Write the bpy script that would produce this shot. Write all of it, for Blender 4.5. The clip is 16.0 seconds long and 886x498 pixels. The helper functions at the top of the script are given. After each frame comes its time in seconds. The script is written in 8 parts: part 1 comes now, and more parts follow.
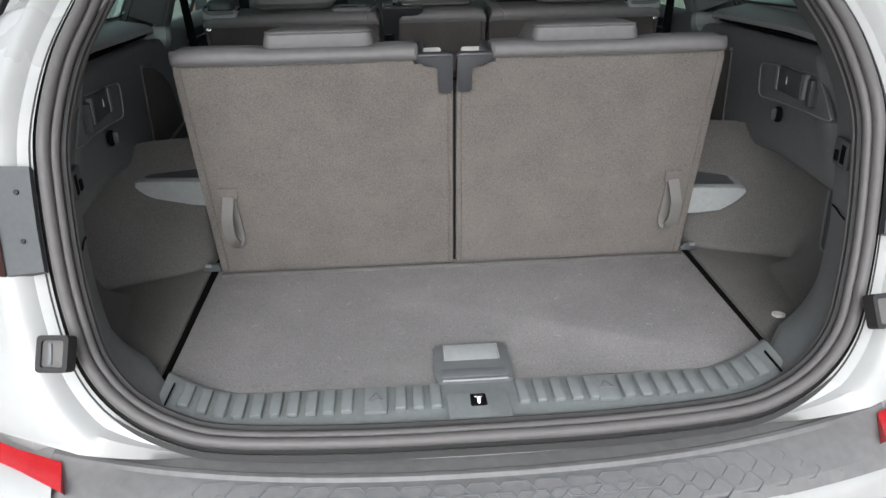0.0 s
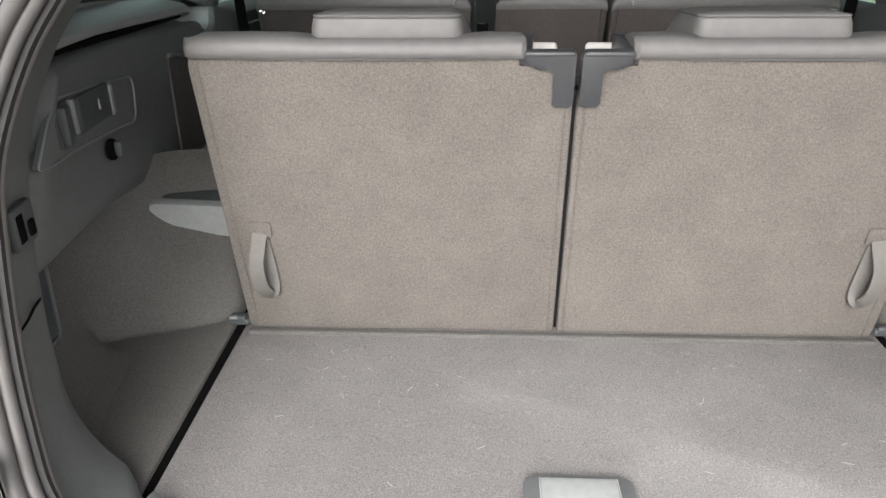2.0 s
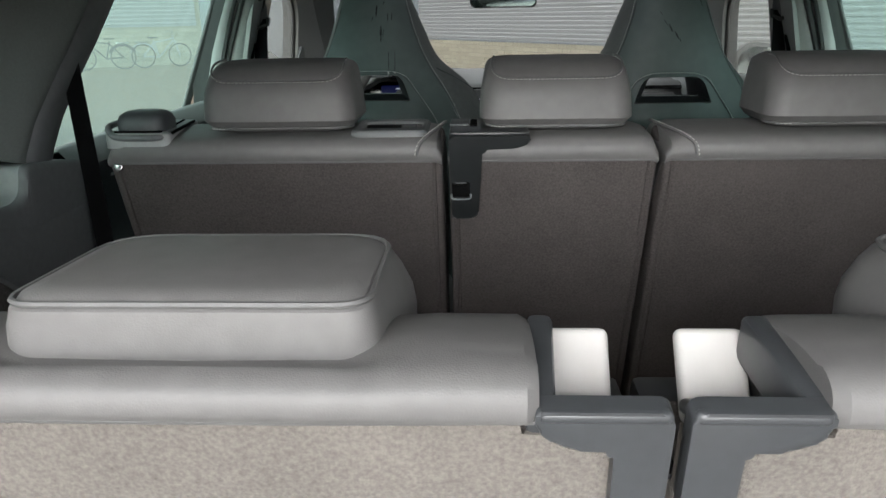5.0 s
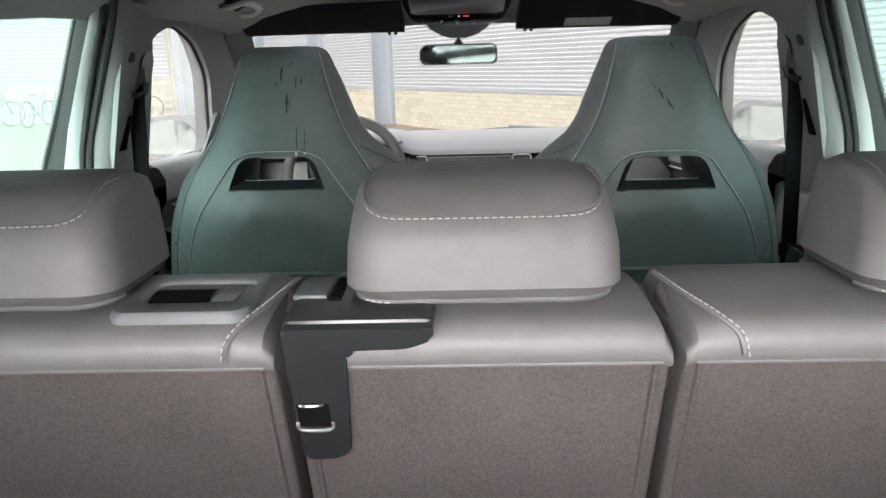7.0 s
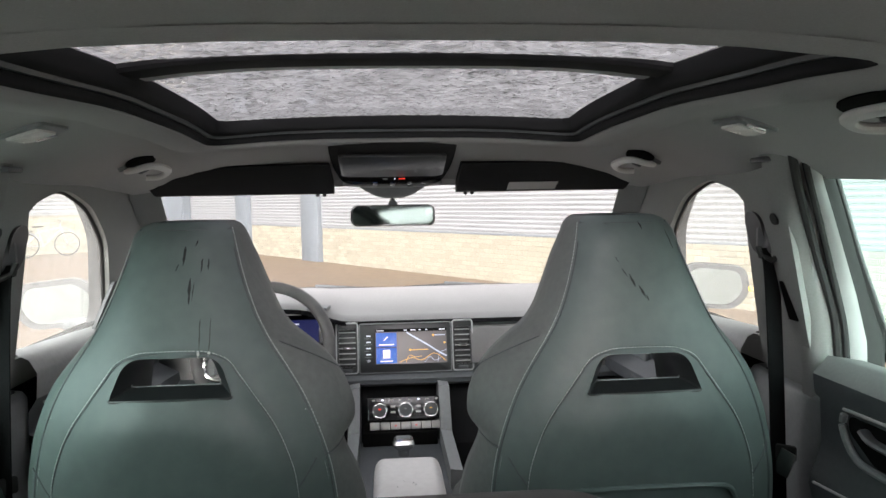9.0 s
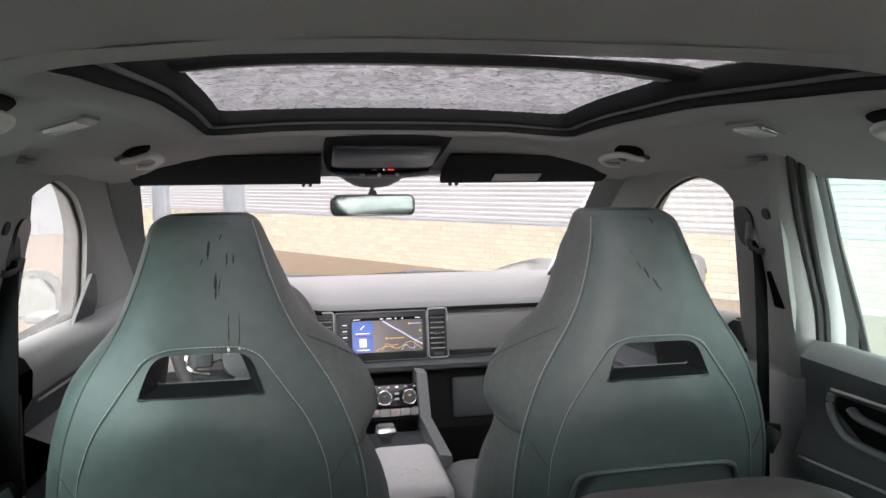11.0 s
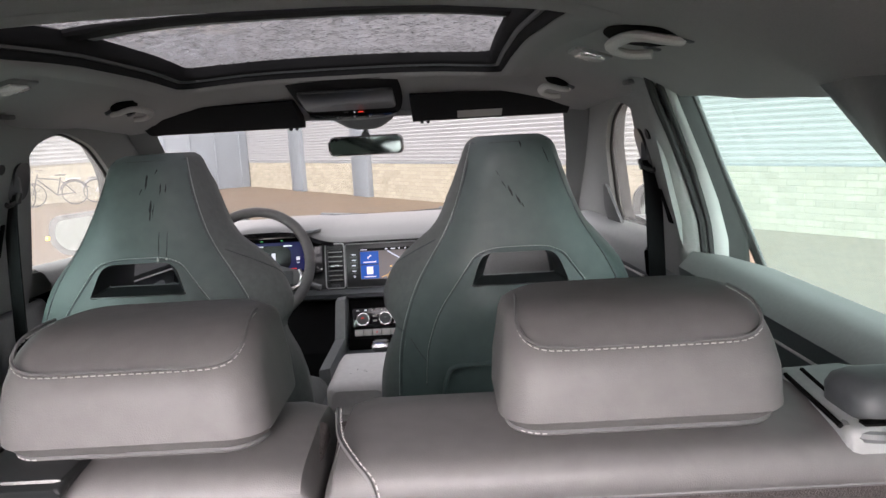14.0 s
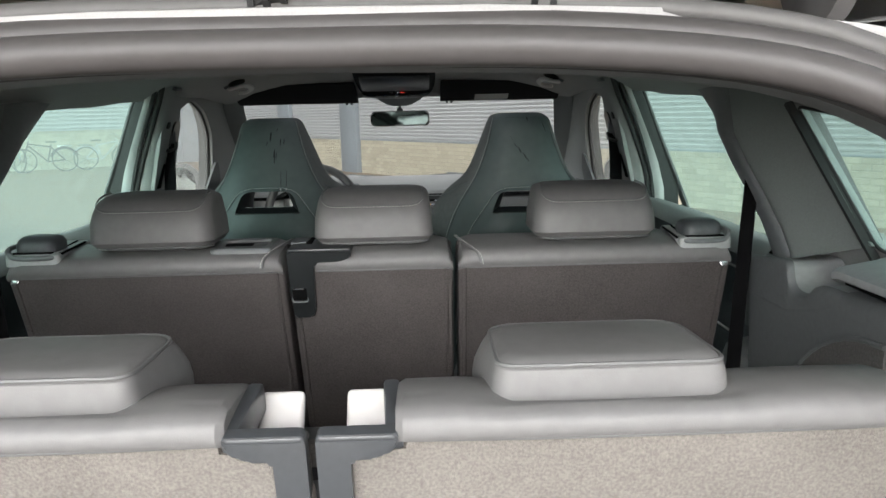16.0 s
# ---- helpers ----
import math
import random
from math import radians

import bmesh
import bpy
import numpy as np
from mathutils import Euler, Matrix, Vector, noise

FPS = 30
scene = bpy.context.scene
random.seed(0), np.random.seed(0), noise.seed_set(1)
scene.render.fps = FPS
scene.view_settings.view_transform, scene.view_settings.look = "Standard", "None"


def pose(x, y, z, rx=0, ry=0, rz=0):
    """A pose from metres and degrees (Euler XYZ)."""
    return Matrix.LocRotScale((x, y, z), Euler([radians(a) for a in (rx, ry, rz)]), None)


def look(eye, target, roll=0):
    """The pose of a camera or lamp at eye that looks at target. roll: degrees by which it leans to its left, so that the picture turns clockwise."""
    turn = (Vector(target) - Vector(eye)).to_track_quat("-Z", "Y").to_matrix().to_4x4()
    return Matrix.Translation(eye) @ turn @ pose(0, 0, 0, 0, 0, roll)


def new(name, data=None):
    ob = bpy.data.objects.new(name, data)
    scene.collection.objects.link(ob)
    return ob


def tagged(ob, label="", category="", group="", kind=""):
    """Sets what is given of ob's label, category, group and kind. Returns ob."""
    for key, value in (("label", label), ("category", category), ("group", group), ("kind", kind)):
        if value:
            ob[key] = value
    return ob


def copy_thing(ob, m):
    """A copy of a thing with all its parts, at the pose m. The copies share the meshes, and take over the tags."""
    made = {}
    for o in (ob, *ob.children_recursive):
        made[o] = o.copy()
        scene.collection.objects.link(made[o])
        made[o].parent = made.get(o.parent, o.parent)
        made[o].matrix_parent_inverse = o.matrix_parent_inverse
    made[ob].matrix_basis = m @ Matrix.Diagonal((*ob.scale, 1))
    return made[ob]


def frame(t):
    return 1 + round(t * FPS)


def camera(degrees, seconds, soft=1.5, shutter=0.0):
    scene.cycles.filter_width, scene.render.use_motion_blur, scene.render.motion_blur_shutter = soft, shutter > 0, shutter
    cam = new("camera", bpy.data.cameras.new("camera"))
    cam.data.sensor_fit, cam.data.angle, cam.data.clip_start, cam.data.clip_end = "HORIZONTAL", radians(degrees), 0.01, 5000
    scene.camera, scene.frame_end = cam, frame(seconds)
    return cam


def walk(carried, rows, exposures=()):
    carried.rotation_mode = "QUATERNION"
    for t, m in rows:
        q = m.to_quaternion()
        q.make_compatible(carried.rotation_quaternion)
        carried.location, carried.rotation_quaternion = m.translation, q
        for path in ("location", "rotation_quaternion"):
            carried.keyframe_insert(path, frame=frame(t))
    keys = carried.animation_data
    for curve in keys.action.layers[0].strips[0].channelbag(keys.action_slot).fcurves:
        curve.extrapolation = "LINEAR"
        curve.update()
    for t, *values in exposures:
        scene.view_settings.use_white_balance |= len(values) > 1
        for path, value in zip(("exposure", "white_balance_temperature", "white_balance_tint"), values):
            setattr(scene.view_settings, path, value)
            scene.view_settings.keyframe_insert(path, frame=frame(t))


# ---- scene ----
cam = camera(63.3, 16.0)
PATH = [
    (0, (-0.113, 0.047, 1.376), (0.001, 1.882, 0.589), -1.2),
    (0.5, (-0.101, 0.296, 1.322), (0.063, 2.125, 0.53), -0.0),
    (1, (-0.08, 0.4, 1.294), (0.094, 2.224, 0.492), 0.8),
    (1.5, (-0.068, 0.426, 1.298), (0.044, 2.25, 0.485), 0.8),
    (2, (-0.129, 0.45, 1.326), (-0.22, 2.278, 0.522), -0.4),
    (2.5, (-0.066, 0.566, 1.353), (-0.592, 2.342, 0.599), -1.1),
    (3, (0.016, 0.658, 1.347), (-0.787, 2.326, 0.591), -0.7),
    (3.5, (0.028, 0.705, 1.348), (-0.736, 2.384, 0.576), -0.9),
    (4, (-0.048, 0.816, 1.365), (-0.477, 2.622, 0.622), -0.3),
    (4.5, (-0.105, 0.955, 1.367), (-0.246, 2.836, 0.7), -0.8),
    (7, (-0.01, 1.557, 1.39), (-0.06, 3.493, 0.89), -1.5),
    (7.5, (-0.002, 1.675, 1.413), (-0.015, 3.644, 1.063), -2.1),
    (8, (0.013, 1.773, 1.433), (0.064, 3.766, 1.278), -1.8),
    (10.5, (-0.173, 1.816, 1.487), (0.154, 3.785, 1.349), -0.6),
    (11, (-0.205, 1.805, 1.485), (0.173, 3.76, 1.297), -0.5),
    (11.5, (-0.113, 1.783, 1.479), (0.205, 3.744, 1.246), -0.9),
    (12, (0.03, 1.753, 1.474), (0.08, 3.734, 1.206), -0.8),
    (12.5, (0.123, 1.745, 1.473), (0.039, 3.723, 1.187), -0.2),
    (13, (0.181, 1.724, 1.47), (0.075, 3.699, 1.178), -0.7),
    (13.5, (0.228, 1.651, 1.468), (0.148, 3.627, 1.172), -2.2),
    (14, (0.247, 1.556, 1.443), (0.229, 3.53, 1.124), -3.2),
    (14.5, (0.224, 1.417, 1.41), (0.249, 3.391, 1.088), -1.9),
    (15, (0.166, 1.227, 1.42), (0.231, 3.2, 1.105), -0.8),
    (15.5, (0.14, 1.065, 1.432), (0.23, 3.039, 1.123), -0.4),
    (16, (0.098, 0.854, 1.437), (0.139, 2.818, 1.064), -1.3),
]
EXPOSURE = [(0.0, 0.80, 6250, 11), (0.5, 1.36, 6500, 12), (1.5, 1.52, 6600, 12), (3.0, 1.66, 6600, 9), (4.0, 1.74, 6500, 10), (4.5, 1.70, 6400, 8), (7.0, 2.98, 6500, 14), (7.5, 3.29, 6550, 15), (8.0, 3.20, 6600, 15),
            (10.5, 3.20, 6700, 21), (12.5, 3.18, 6680, 22), (14.0, 2.88, 6680, 22), (14.5, 2.70, 6700, 22), (15.0, 2.84, 6600, 21), (15.5, 2.72, 6550, 16), (16.0, 2.08, 6450, 9)]
walk(cam, [(t, look(eye, target, roll)) for t, eye, target, roll in PATH], EXPOSURE)

# ---- light: an overcast, rainy day ----
world = bpy.data.worlds.new("overcast_sky")
scene.world = world
world.use_nodes = True
wn = world.node_tree.nodes
wl = world.node_tree.links
sky = wn.new("ShaderNodeTexSky")
sky.sky_type = "NISHITA"
sky.sun_disc = False
sky.sun_elevation, sky.sun_rotation = radians(33), radians(189)
sky.air_density, sky.dust_density, sky.ozone_density = 1.0, 3.0, 1.0
grey = wn.new("ShaderNodeHueSaturation")
grey.inputs["Saturation"].default_value = 0.12
wl.new(sky.outputs[0], grey.inputs["Color"])
wl.new(grey.outputs[0], wn["Background"].inputs["Color"])
wn["Background"].inputs["Strength"].default_value = 0.19
sun = new("sun", bpy.data.lights.new("sun", "SUN"))
sun.data.energy, sun.data.angle, sun.data.color = 0.36, radians(60), (1.0, 0.98, 0.96)
sun.matrix_world = look((-1.3, -7.9, 5.2), (0, 0, 0))

# ---- materials ----
def srf(name, color, rough=0.6, metal=0.0, var=0.12, grain=180.0, stain=4.0, bump=0.15, bump_scale=None, coat=0.0, spec=0.5,
        dist=0.002, tex="noise", rand=0.0, broadness=0.7):
    """A surface with fine grain, broad stains and relief, in metres of the object."""
    m = bpy.data.materials.new(name)
    m.use_nodes = True
    n, l = m.node_tree.nodes, m.node_tree.links
    b = n["Principled BSDF"]
    tc = n.new("ShaderNodeTexCoord")
    fine, broad = n.new("ShaderNodeTexNoise"), n.new("ShaderNodeTexNoise")
    fine.inputs["Scale"].default_value, fine.inputs["Detail"].default_value = grain, 3
    broad.inputs["Scale"].default_value, broad.inputs["Detail"].default_value = stain, 4
    l.new(tc.outputs["Object"], fine.inputs["Vector"])
    l.new(tc.outputs["Object"], broad.inputs["Vector"])
    add = n.new("ShaderNodeMath")
    add.operation = "ADD"
    soft = n.new("ShaderNodeMapRange")
    soft.inputs["To Min"].default_value, soft.inputs["To Max"].default_value = 0.5 - 0.5 * broadness, 0.5 + 0.5 * broadness
    l.new(fine.outputs["Fac"], add.inputs[0])
    l.new(broad.outputs["Fac"], soft.inputs["Value"])
    l.new(soft.outputs[0], add.inputs[1])
    val = n.new("ShaderNodeMapRange")
    val.inputs["From Min"].default_value, val.inputs["From Max"].default_value = 0.6, 1.4
    val.inputs["To Min"].default_value, val.inputs["To Max"].default_value = 1 - var, 1 + var
    l.new(add.outputs[0], val.inputs["Value"])
    col = n.new("ShaderNodeHueSaturation")
    col.inputs["Color"].default_value = (*color, 1)
    l.new(val.outputs[0], col.inputs["Value"])
    if rand:
        info, mr, mul = n.new("ShaderNodeObjectInfo"), n.new("ShaderNodeMapRange"), n.new("ShaderNodeMath")
        geo = n.new("ShaderNodeNewGeometry")
        both = n.new("ShaderNodeMath")
        both.operation, mul.operation = "PINGPONG", "MULTIPLY"
        both.inputs[1].default_value = 1.0
        s = n.new("ShaderNodeMath")
        s.operation = "ADD"
        l.new(info.outputs["Random"], s.inputs[0])
        l.new(geo.outputs["Random Per Island"], s.inputs[1])
        l.new(s.outputs[0], both.inputs[0])
        mr.inputs["To Min"].default_value, mr.inputs["To Max"].default_value = 1 - rand, 1 + rand
        l.new(both.outputs[0], mr.inputs["Value"])
        l.new(mr.outputs[0], mul.inputs[0])
        l.new(val.outputs[0], mul.inputs[1])
        l.new(mul.outputs[0], col.inputs["Value"])
    l.new(col.outputs[0], b.inputs["Base Color"])
    rr = n.new("ShaderNodeMapRange")
    rr.inputs["To Min"].default_value, rr.inputs["To Max"].default_value = max(0.0, rough - 0.08), min(1.0, rough + 0.08)
    l.new(broad.outputs["Fac"], rr.inputs["Value"])
    l.new(rr.outputs[0], b.inputs["Roughness"])
    b.inputs["Metallic"].default_value = metal
    b.inputs["Specular IOR Level"].default_value = spec
    b.inputs["Coat Weight"].default_value = coat
    if bump:
        bp = n.new("ShaderNodeBump")
        bp.inputs["Strength"].default_value, bp.inputs["Distance"].default_value = bump, dist
        if tex == "leather":
            v = n.new("ShaderNodeTexVoronoi")
            v.inputs["Scale"].default_value = bump_scale or 700
            l.new(tc.outputs["Object"], v.inputs["Vector"])
            l.new(v.outputs["Distance"], bp.inputs["Height"])
        else:
            v = n.new("ShaderNodeTexNoise")
            v.inputs["Scale"].default_value, v.inputs["Detail"].default_value = bump_scale or grain, 4
            l.new(tc.outputs["Object"], v.inputs["Vector"])
            l.new(v.outputs["Fac"], bp.inputs["Height"])
        l.new(bp.outputs[0], b.inputs["Normal"])
    return m


def glow(name, color, strength):
    m = bpy.data.materials.new(name)
    m.use_nodes = True
    b = m.node_tree.nodes["Principled BSDF"]
    b.inputs["Base Color"].default_value = (*color, 1)
    b.inputs["Roughness"].default_value = 0.2
    b.inputs["Emission Color"].default_value = (*color, 1)
    b.inputs["Emission Strength"].default_value = strength
    return m


def pane_mat(name, tint, gloss=0.05, rough=0.02, wet=0.0, low=0.45, stretch=(1, 1, 0.12), scale=70):
    """Thin window glass: tinted, with a share of gloss; wet: streaks and drops of rain bend the gloss."""
    m = bpy.data.materials.new(name)
    m.use_nodes = True
    n, l = m.node_tree.nodes, m.node_tree.links
    n.remove(n["Principled BSDF"])
    t, g, mix = n.new("ShaderNodeBsdfTransparent"), n.new("ShaderNodeBsdfGlossy"), n.new("ShaderNodeMixShader")
    t.inputs["Color"].default_value = (*tint, 1)
    g.inputs["Roughness"].default_value = rough
    mix.inputs[0].default_value = gloss
    l.new(t.outputs[0], mix.inputs[1])
    l.new(g.outputs[0], mix.inputs[2])
    if wet:
        tc, mp, w = n.new("ShaderNodeTexCoord"), n.new("ShaderNodeMapping"), n.new("ShaderNodeTexNoise")
        mp.inputs["Scale"].default_value = stretch
        w.inputs["Scale"].default_value, w.inputs["Detail"].default_value = scale, 5
        l.new(tc.outputs["Object"], mp.inputs["Vector"])
        l.new(mp.outputs[0], w.inputs["Vector"])
        r = n.new("ShaderNodeMapRange")
        r.inputs["From Min"].default_value, r.inputs["From Max"].default_value = 0.4, 0.75
        r.inputs["To Min"].default_value, r.inputs["To Max"].default_value = low * wet, wet
        l.new(w.outputs["Fac"], r.inputs["Value"])
        d, mix2 = n.new("ShaderNodeBsdfTranslucent"), n.new("ShaderNodeMixShader")
        d.inputs["Color"].default_value = (*[0.9 * c for c in tint], 1)
        l.new(r.outputs[0], mix2.inputs[0])
        l.new(mix.outputs[0], mix2.inputs[1])
        l.new(d.outputs[0], mix2.inputs[2])
        l.new(mix2.outputs[0], n["Material Output"].inputs["Surface"])
    else:
        l.new(mix.outputs[0], n["Material Output"].inputs["Surface"])
    return m


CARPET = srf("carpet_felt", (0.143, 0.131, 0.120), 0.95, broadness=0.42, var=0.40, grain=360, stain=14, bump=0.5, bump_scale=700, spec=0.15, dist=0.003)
# the seat felt again, with the second row's shade put into its colour
SHADED_FELT = srf("shaded_second_row_felt", (0.074, 0.066, 0.064), 0.95, broadness=0.45, var=0.40, grain=360, stain=14, bump=0.5, bump_scale=700, spec=0.15, dist=0.003)
BAR_GREY = srf("pale_handle_plastic", (0.6, 0.59, 0.57), 0.4, var=0.08, grain=60, stain=8, bump=0.05)
FLOOR_CARPET = srf("floor_carpet", (0.203, 0.196, 0.193), 0.95, broadness=0.3, var=0.62, grain=480, stain=9, bump=0.4, bump_scale=800, spec=0.15, dist=0.003)
SIDE_CARPET = srf("side_carpet", (0.11, 0.107, 0.102), 0.95, broadness=0.35, var=0.45, grain=420, stain=7, bump=0.5, bump_scale=800, spec=0.15, dist=0.003)
LEATHER = srf("grey_leather", (0.128, 0.125, 0.124), 0.50, spec=0.38, var=0.12, grain=60, stain=5, bump=0.12, bump_scale=900, tex="leather", dist=0.001)
LEATHER_DARK = srf("dark_leather", (0.112, 0.112, 0.112), 0.5, var=0.12, grain=60, stain=5, bump=0.12, bump_scale=900, tex="leather", dist=0.001)
SEAT_LEATHER = srf("front_seat_leather", (0.078, 0.100, 0.097), 0.46, var=0.14, grain=40, stain=4, bump=0.12, bump_scale=900, tex="leather", dist=0.001)
SUEDE = srf("front_seat_side_leather", (0.105, 0.112, 0.109), 0.55, var=0.2, grain=90, stain=6, bump=0.2, bump_scale=500)
BOOT_PANEL = srf("boot_panel_plastic", (0.119, 0.127, 0.129), 0.55, var=0.14, grain=110, stain=6, bump=0.2, bump_scale=1200, dist=0.0006)
BLACK = srf("black_grained_plastic", (0.061, 0.068, 0.072), 0.48, var=0.15, grain=120, stain=6, bump=0.2, bump_scale=1200, dist=0.0006)
DARK = srf("dark_plastic", (0.126, 0.134, 0.137), 0.46, var=0.12, grain=90, stain=5, bump=0.15, bump_scale=1200, dist=0.0006)
GREY_PLASTIC = srf("grey_plastic", (0.196, 0.207, 0.21), 0.42, var=0.12, grain=90, stain=5, bump=0.12, bump_scale=1200, dist=0.0006)
SILL_PLASTIC = srf("sill_plastic", (0.195, 0.212, 0.212), 0.42, var=0.12, grain=90, stain=6, bump=0.12, bump_scale=1200, dist=0.0006)
RUBBER = srf("seal_rubber", (0.105, 0.101, 0.099), 0.55, var=0.12, grain=70, stain=5, bump=0.1)
# seal colour darkened at the head, standing for the open tailgate's shade
SHADED_HEAD = srf("shaded_head_trim", (0.066, 0.061, 0.060), 0.5, var=0.12, grain=70, stain=5, bump=0.1)
RUBBER_DARK = srf("black_rubber", (0.02, 0.02, 0.02), 0.7, var=0.15, grain=70, stain=5, bump=0.1)
HEADLINER = srf("headliner_cloth", (0.40, 0.393, 0.39), 0.95, var=0.12, grain=500, stain=3, bump=0.3, bump_scale=1100, spec=0.1)
PILLAR = srf("pillar_trim", (0.255, 0.262, 0.256), 0.75, var=0.1, grain=300, stain=4, bump=0.2, bump_scale=900, spec=0.3)
DASH = srf("dash_softtouch", (0.155, 0.154, 0.153), 0.6, var=0.12, grain=200, stain=5, bump=0.15, bump_scale=900)
WHITE = srf("white_car_paint", (0.37, 0.378, 0.37), 0.3, var=0.05, grain=30, stain=3, bump=0.0, coat=0.6)
CREAM = srf("cream_slider_plastic", (0.468, 0.455, 0.442), 0.45, var=0.05, grain=60, stain=8, bump=0.05)
CHROME = srf("satin_chrome", (0.62, 0.62, 0.62), 0.22, metal=1.0, var=0.05, bump=0.0)
THREAD_GREY = srf("grey_green_thread", (0.48, 0.51, 0.50), 0.8, var=0.15, grain=300, bump=0.0)
RELEASE = srf("black_satin_plastic", (0.042, 0.045, 0.049), 0.33, var=0.12, grain=120, stain=6, bump=0.1, bump_scale=1200, dist=0.0006)
LINT = srf("grey_lint", (0.33, 0.33, 0.32), 0.9, var=0.2, grain=300, bump=0.0)
STITCH = srf("pale_thread", (0.40, 0.40, 0.385), 0.8, var=0.15, grain=300, bump=0.0)
STRAP = srf("grey_webbing", (0.135, 0.130, 0.120), 0.6, var=0.25, grain=600, stain=20, bump=0.4, bump_scale=1500)
BELT = srf("black_belt_webbing", (0.006, 0.006, 0.0065), 0.9, spec=0.05, var=0.2, grain=600, stain=20, bump=0.4, bump_scale=1500)
# leather with the roof glass's light put into its colour, for the console
LIT_LEATHER = srf("lit_grey_leather", (0.70, 0.69, 0.68), 0.5, var=0.08, grain=60, stain=6, bump=0.12, bump_scale=900, tex="leather", dist=0.001)
GRIPGREY = srf("pale_grip_plastic", (0.504, 0.492, 0.48), 0.5, var=0.1, grain=60, stain=8, bump=0.1)
PIANO = srf("gloss_black", (0.012, 0.012, 0.014), 0.16, var=0.1, bump=0.0, coat=0.5)
SOOT = srf("crease_black", (0.012, 0.013, 0.013), 0.8, var=0.1, bump=0.0)
RED = srf("red_lens", (0.45, 0.015, 0.02), 0.2, var=0.15, grain=200, stain=30, bump=0.05, coat=0.4)
AMBER = srf("amber_lens", (0.4, 0.13, 0.03), 0.2, var=0.2, grain=60, stain=30, bump=0.0, coat=0.4)
BRICK = srf("sand_brick", (0.187, 0.17, 0.131), 0.9, var=0.22, grain=60, stain=3, bump=0.5, bump_scale=90, rand=0.16, dist=0.006)
MORTAR = srf("mortar", (0.165, 0.149, 0.117), 0.95, var=0.2, grain=50, stain=2, bump=0.4, dist=0.005)
CLADDING = srf("white_cladding", (0.177, 0.18, 0.184), 0.5, var=0.08, grain=10, stain=0.8, bump=0.05)
# the white cladding again, with dimmer light on the wing put into its colour
CLADDING_DIM = srf("dimmed_white_cladding", (0.147, 0.15, 0.154), 0.5, var=0.08, grain=10, stain=0.8, bump=0.05)
STEEL = srf("grey_painted_steel", (0.106, 0.118, 0.131), 0.55, var=0.12, grain=20, stain=1.5, bump=0.1)
PAVING = srf("wet_paving", (0.115, 0.082, 0.054), 0.55, var=0.3, grain=6, stain=0.4, bump=0.3, bump_scale=14, dist=0.01)
GREEN = srf("shrub_leaf", (0.07, 0.1, 0.045), 0.7, var=0.4, grain=8, stain=1.5, bump=0.2)
MIRROR_SHELL = srf("wet_speckled_housing", (0.035, 0.036, 0.037), 0.3, var=0.8, grain=160, stain=30, bump=0.5, bump_scale=160)
TYRE = srf("tyre_rubber", (0.03, 0.03, 0.03), 0.8, var=0.2, grain=60, stain=9, bump=0.2)
DARKCAR = srf("dark_car_paint", (0.05, 0.045, 0.05), 0.3, var=0.1, grain=30, bump=0.0, coat=0.5)
GLASS = pane_mat("clear_glass", (0.60, 0.62, 0.61), 0.04)
GLASS_WET = pane_mat("wet_side_glass", (0.58, 0.61, 0.58), 0.05, wet=0.22)
PRIVACY = pane_mat("green_tinted_glass", (0.45, 0.635, 0.585), 0.04, wet=0.26, low=0.75)
SCREEN_BLUE = glow("screen_blue", (0.012, 0.07, 0.32), 0.11)
SCREEN_MAP = glow("screen_map", (0.10, 0.095, 0.095), 0.10)
SCREEN_PALE = glow("screen_pale", (0.6, 0.63, 0.7), 0.14)
SCREEN_ROAD = glow("screen_road", (0.36, 0.4, 0.5), 0.14)
SCREEN_ORANGE = glow("screen_orange", (0.6, 0.33, 0.09), 0.12)
SCREEN_DARK = glow("cluster_blue", (0.006, 0.008, 0.05), 0.12)
SCREEN_NIGHT = glow("cluster_black", (0.003, 0.003, 0.006), 0.02)
RED_LIGHT = glow("red_indicator", (0.8, 0.05, 0.03), 0.12)
GREEN_LIGHT = glow("green_indicator", (0.04, 0.4, 0.12), 0.12)
AMBER_LIGHT = glow("amber_indicator", (1.0, 0.45, 0.04), 0.8)
LAMP_GLASS = srf("lamp_lens", (0.7, 0.7, 0.68), 0.25, var=0.15, grain=200, stain=40, bump=0.3)
MIRROR = srf("mirror_silver", (0.17, 0.19, 0.185), 0.02, metal=1.0, var=0.0, bump=0.0)
MIRROR_DARK = srf("dimming_mirror", (0.28, 0.35, 0.32), 0.03, metal=1.0, var=0.0, bump=0.0)
WATER = pane_mat("rain_drop", (0.035, 0.037, 0.04), 0.15, 0.05)
ROOF_GLASS = pane_mat("wet_roof_glass", (0.17, 0.175, 0.18), 0.04, wet=0.40, low=0.7, stretch=(0.6, 1, 1), scale=150)
STEP_PAD = srf("step_pad_plastic", (0.15, 0.15, 0.15), 0.42, var=0.2, grain=60, stain=9, bump=0.15, bump_scale=700, dist=0.0008)
SLAT = srf("satin_slat", (0.42, 0.43, 0.43), 0.35, var=0.08, bump=0.0)
# pillar trim darkened and tinted teal, as shade behind the tinted glass
SHADED_PILLAR = srf("shaded_pillar_trim", (0.180, 0.200, 0.193), 0.75, var=0.1, grain=300, stain=4, bump=0.2, bump_scale=900, spec=0.3)
TRIM_GREY = srf("grey_trim_plastic", (0.28, 0.294, 0.291), 0.5, var=0.12, grain=90, stain=5, bump=0.12, bump_scale=1200, dist=0.0006)
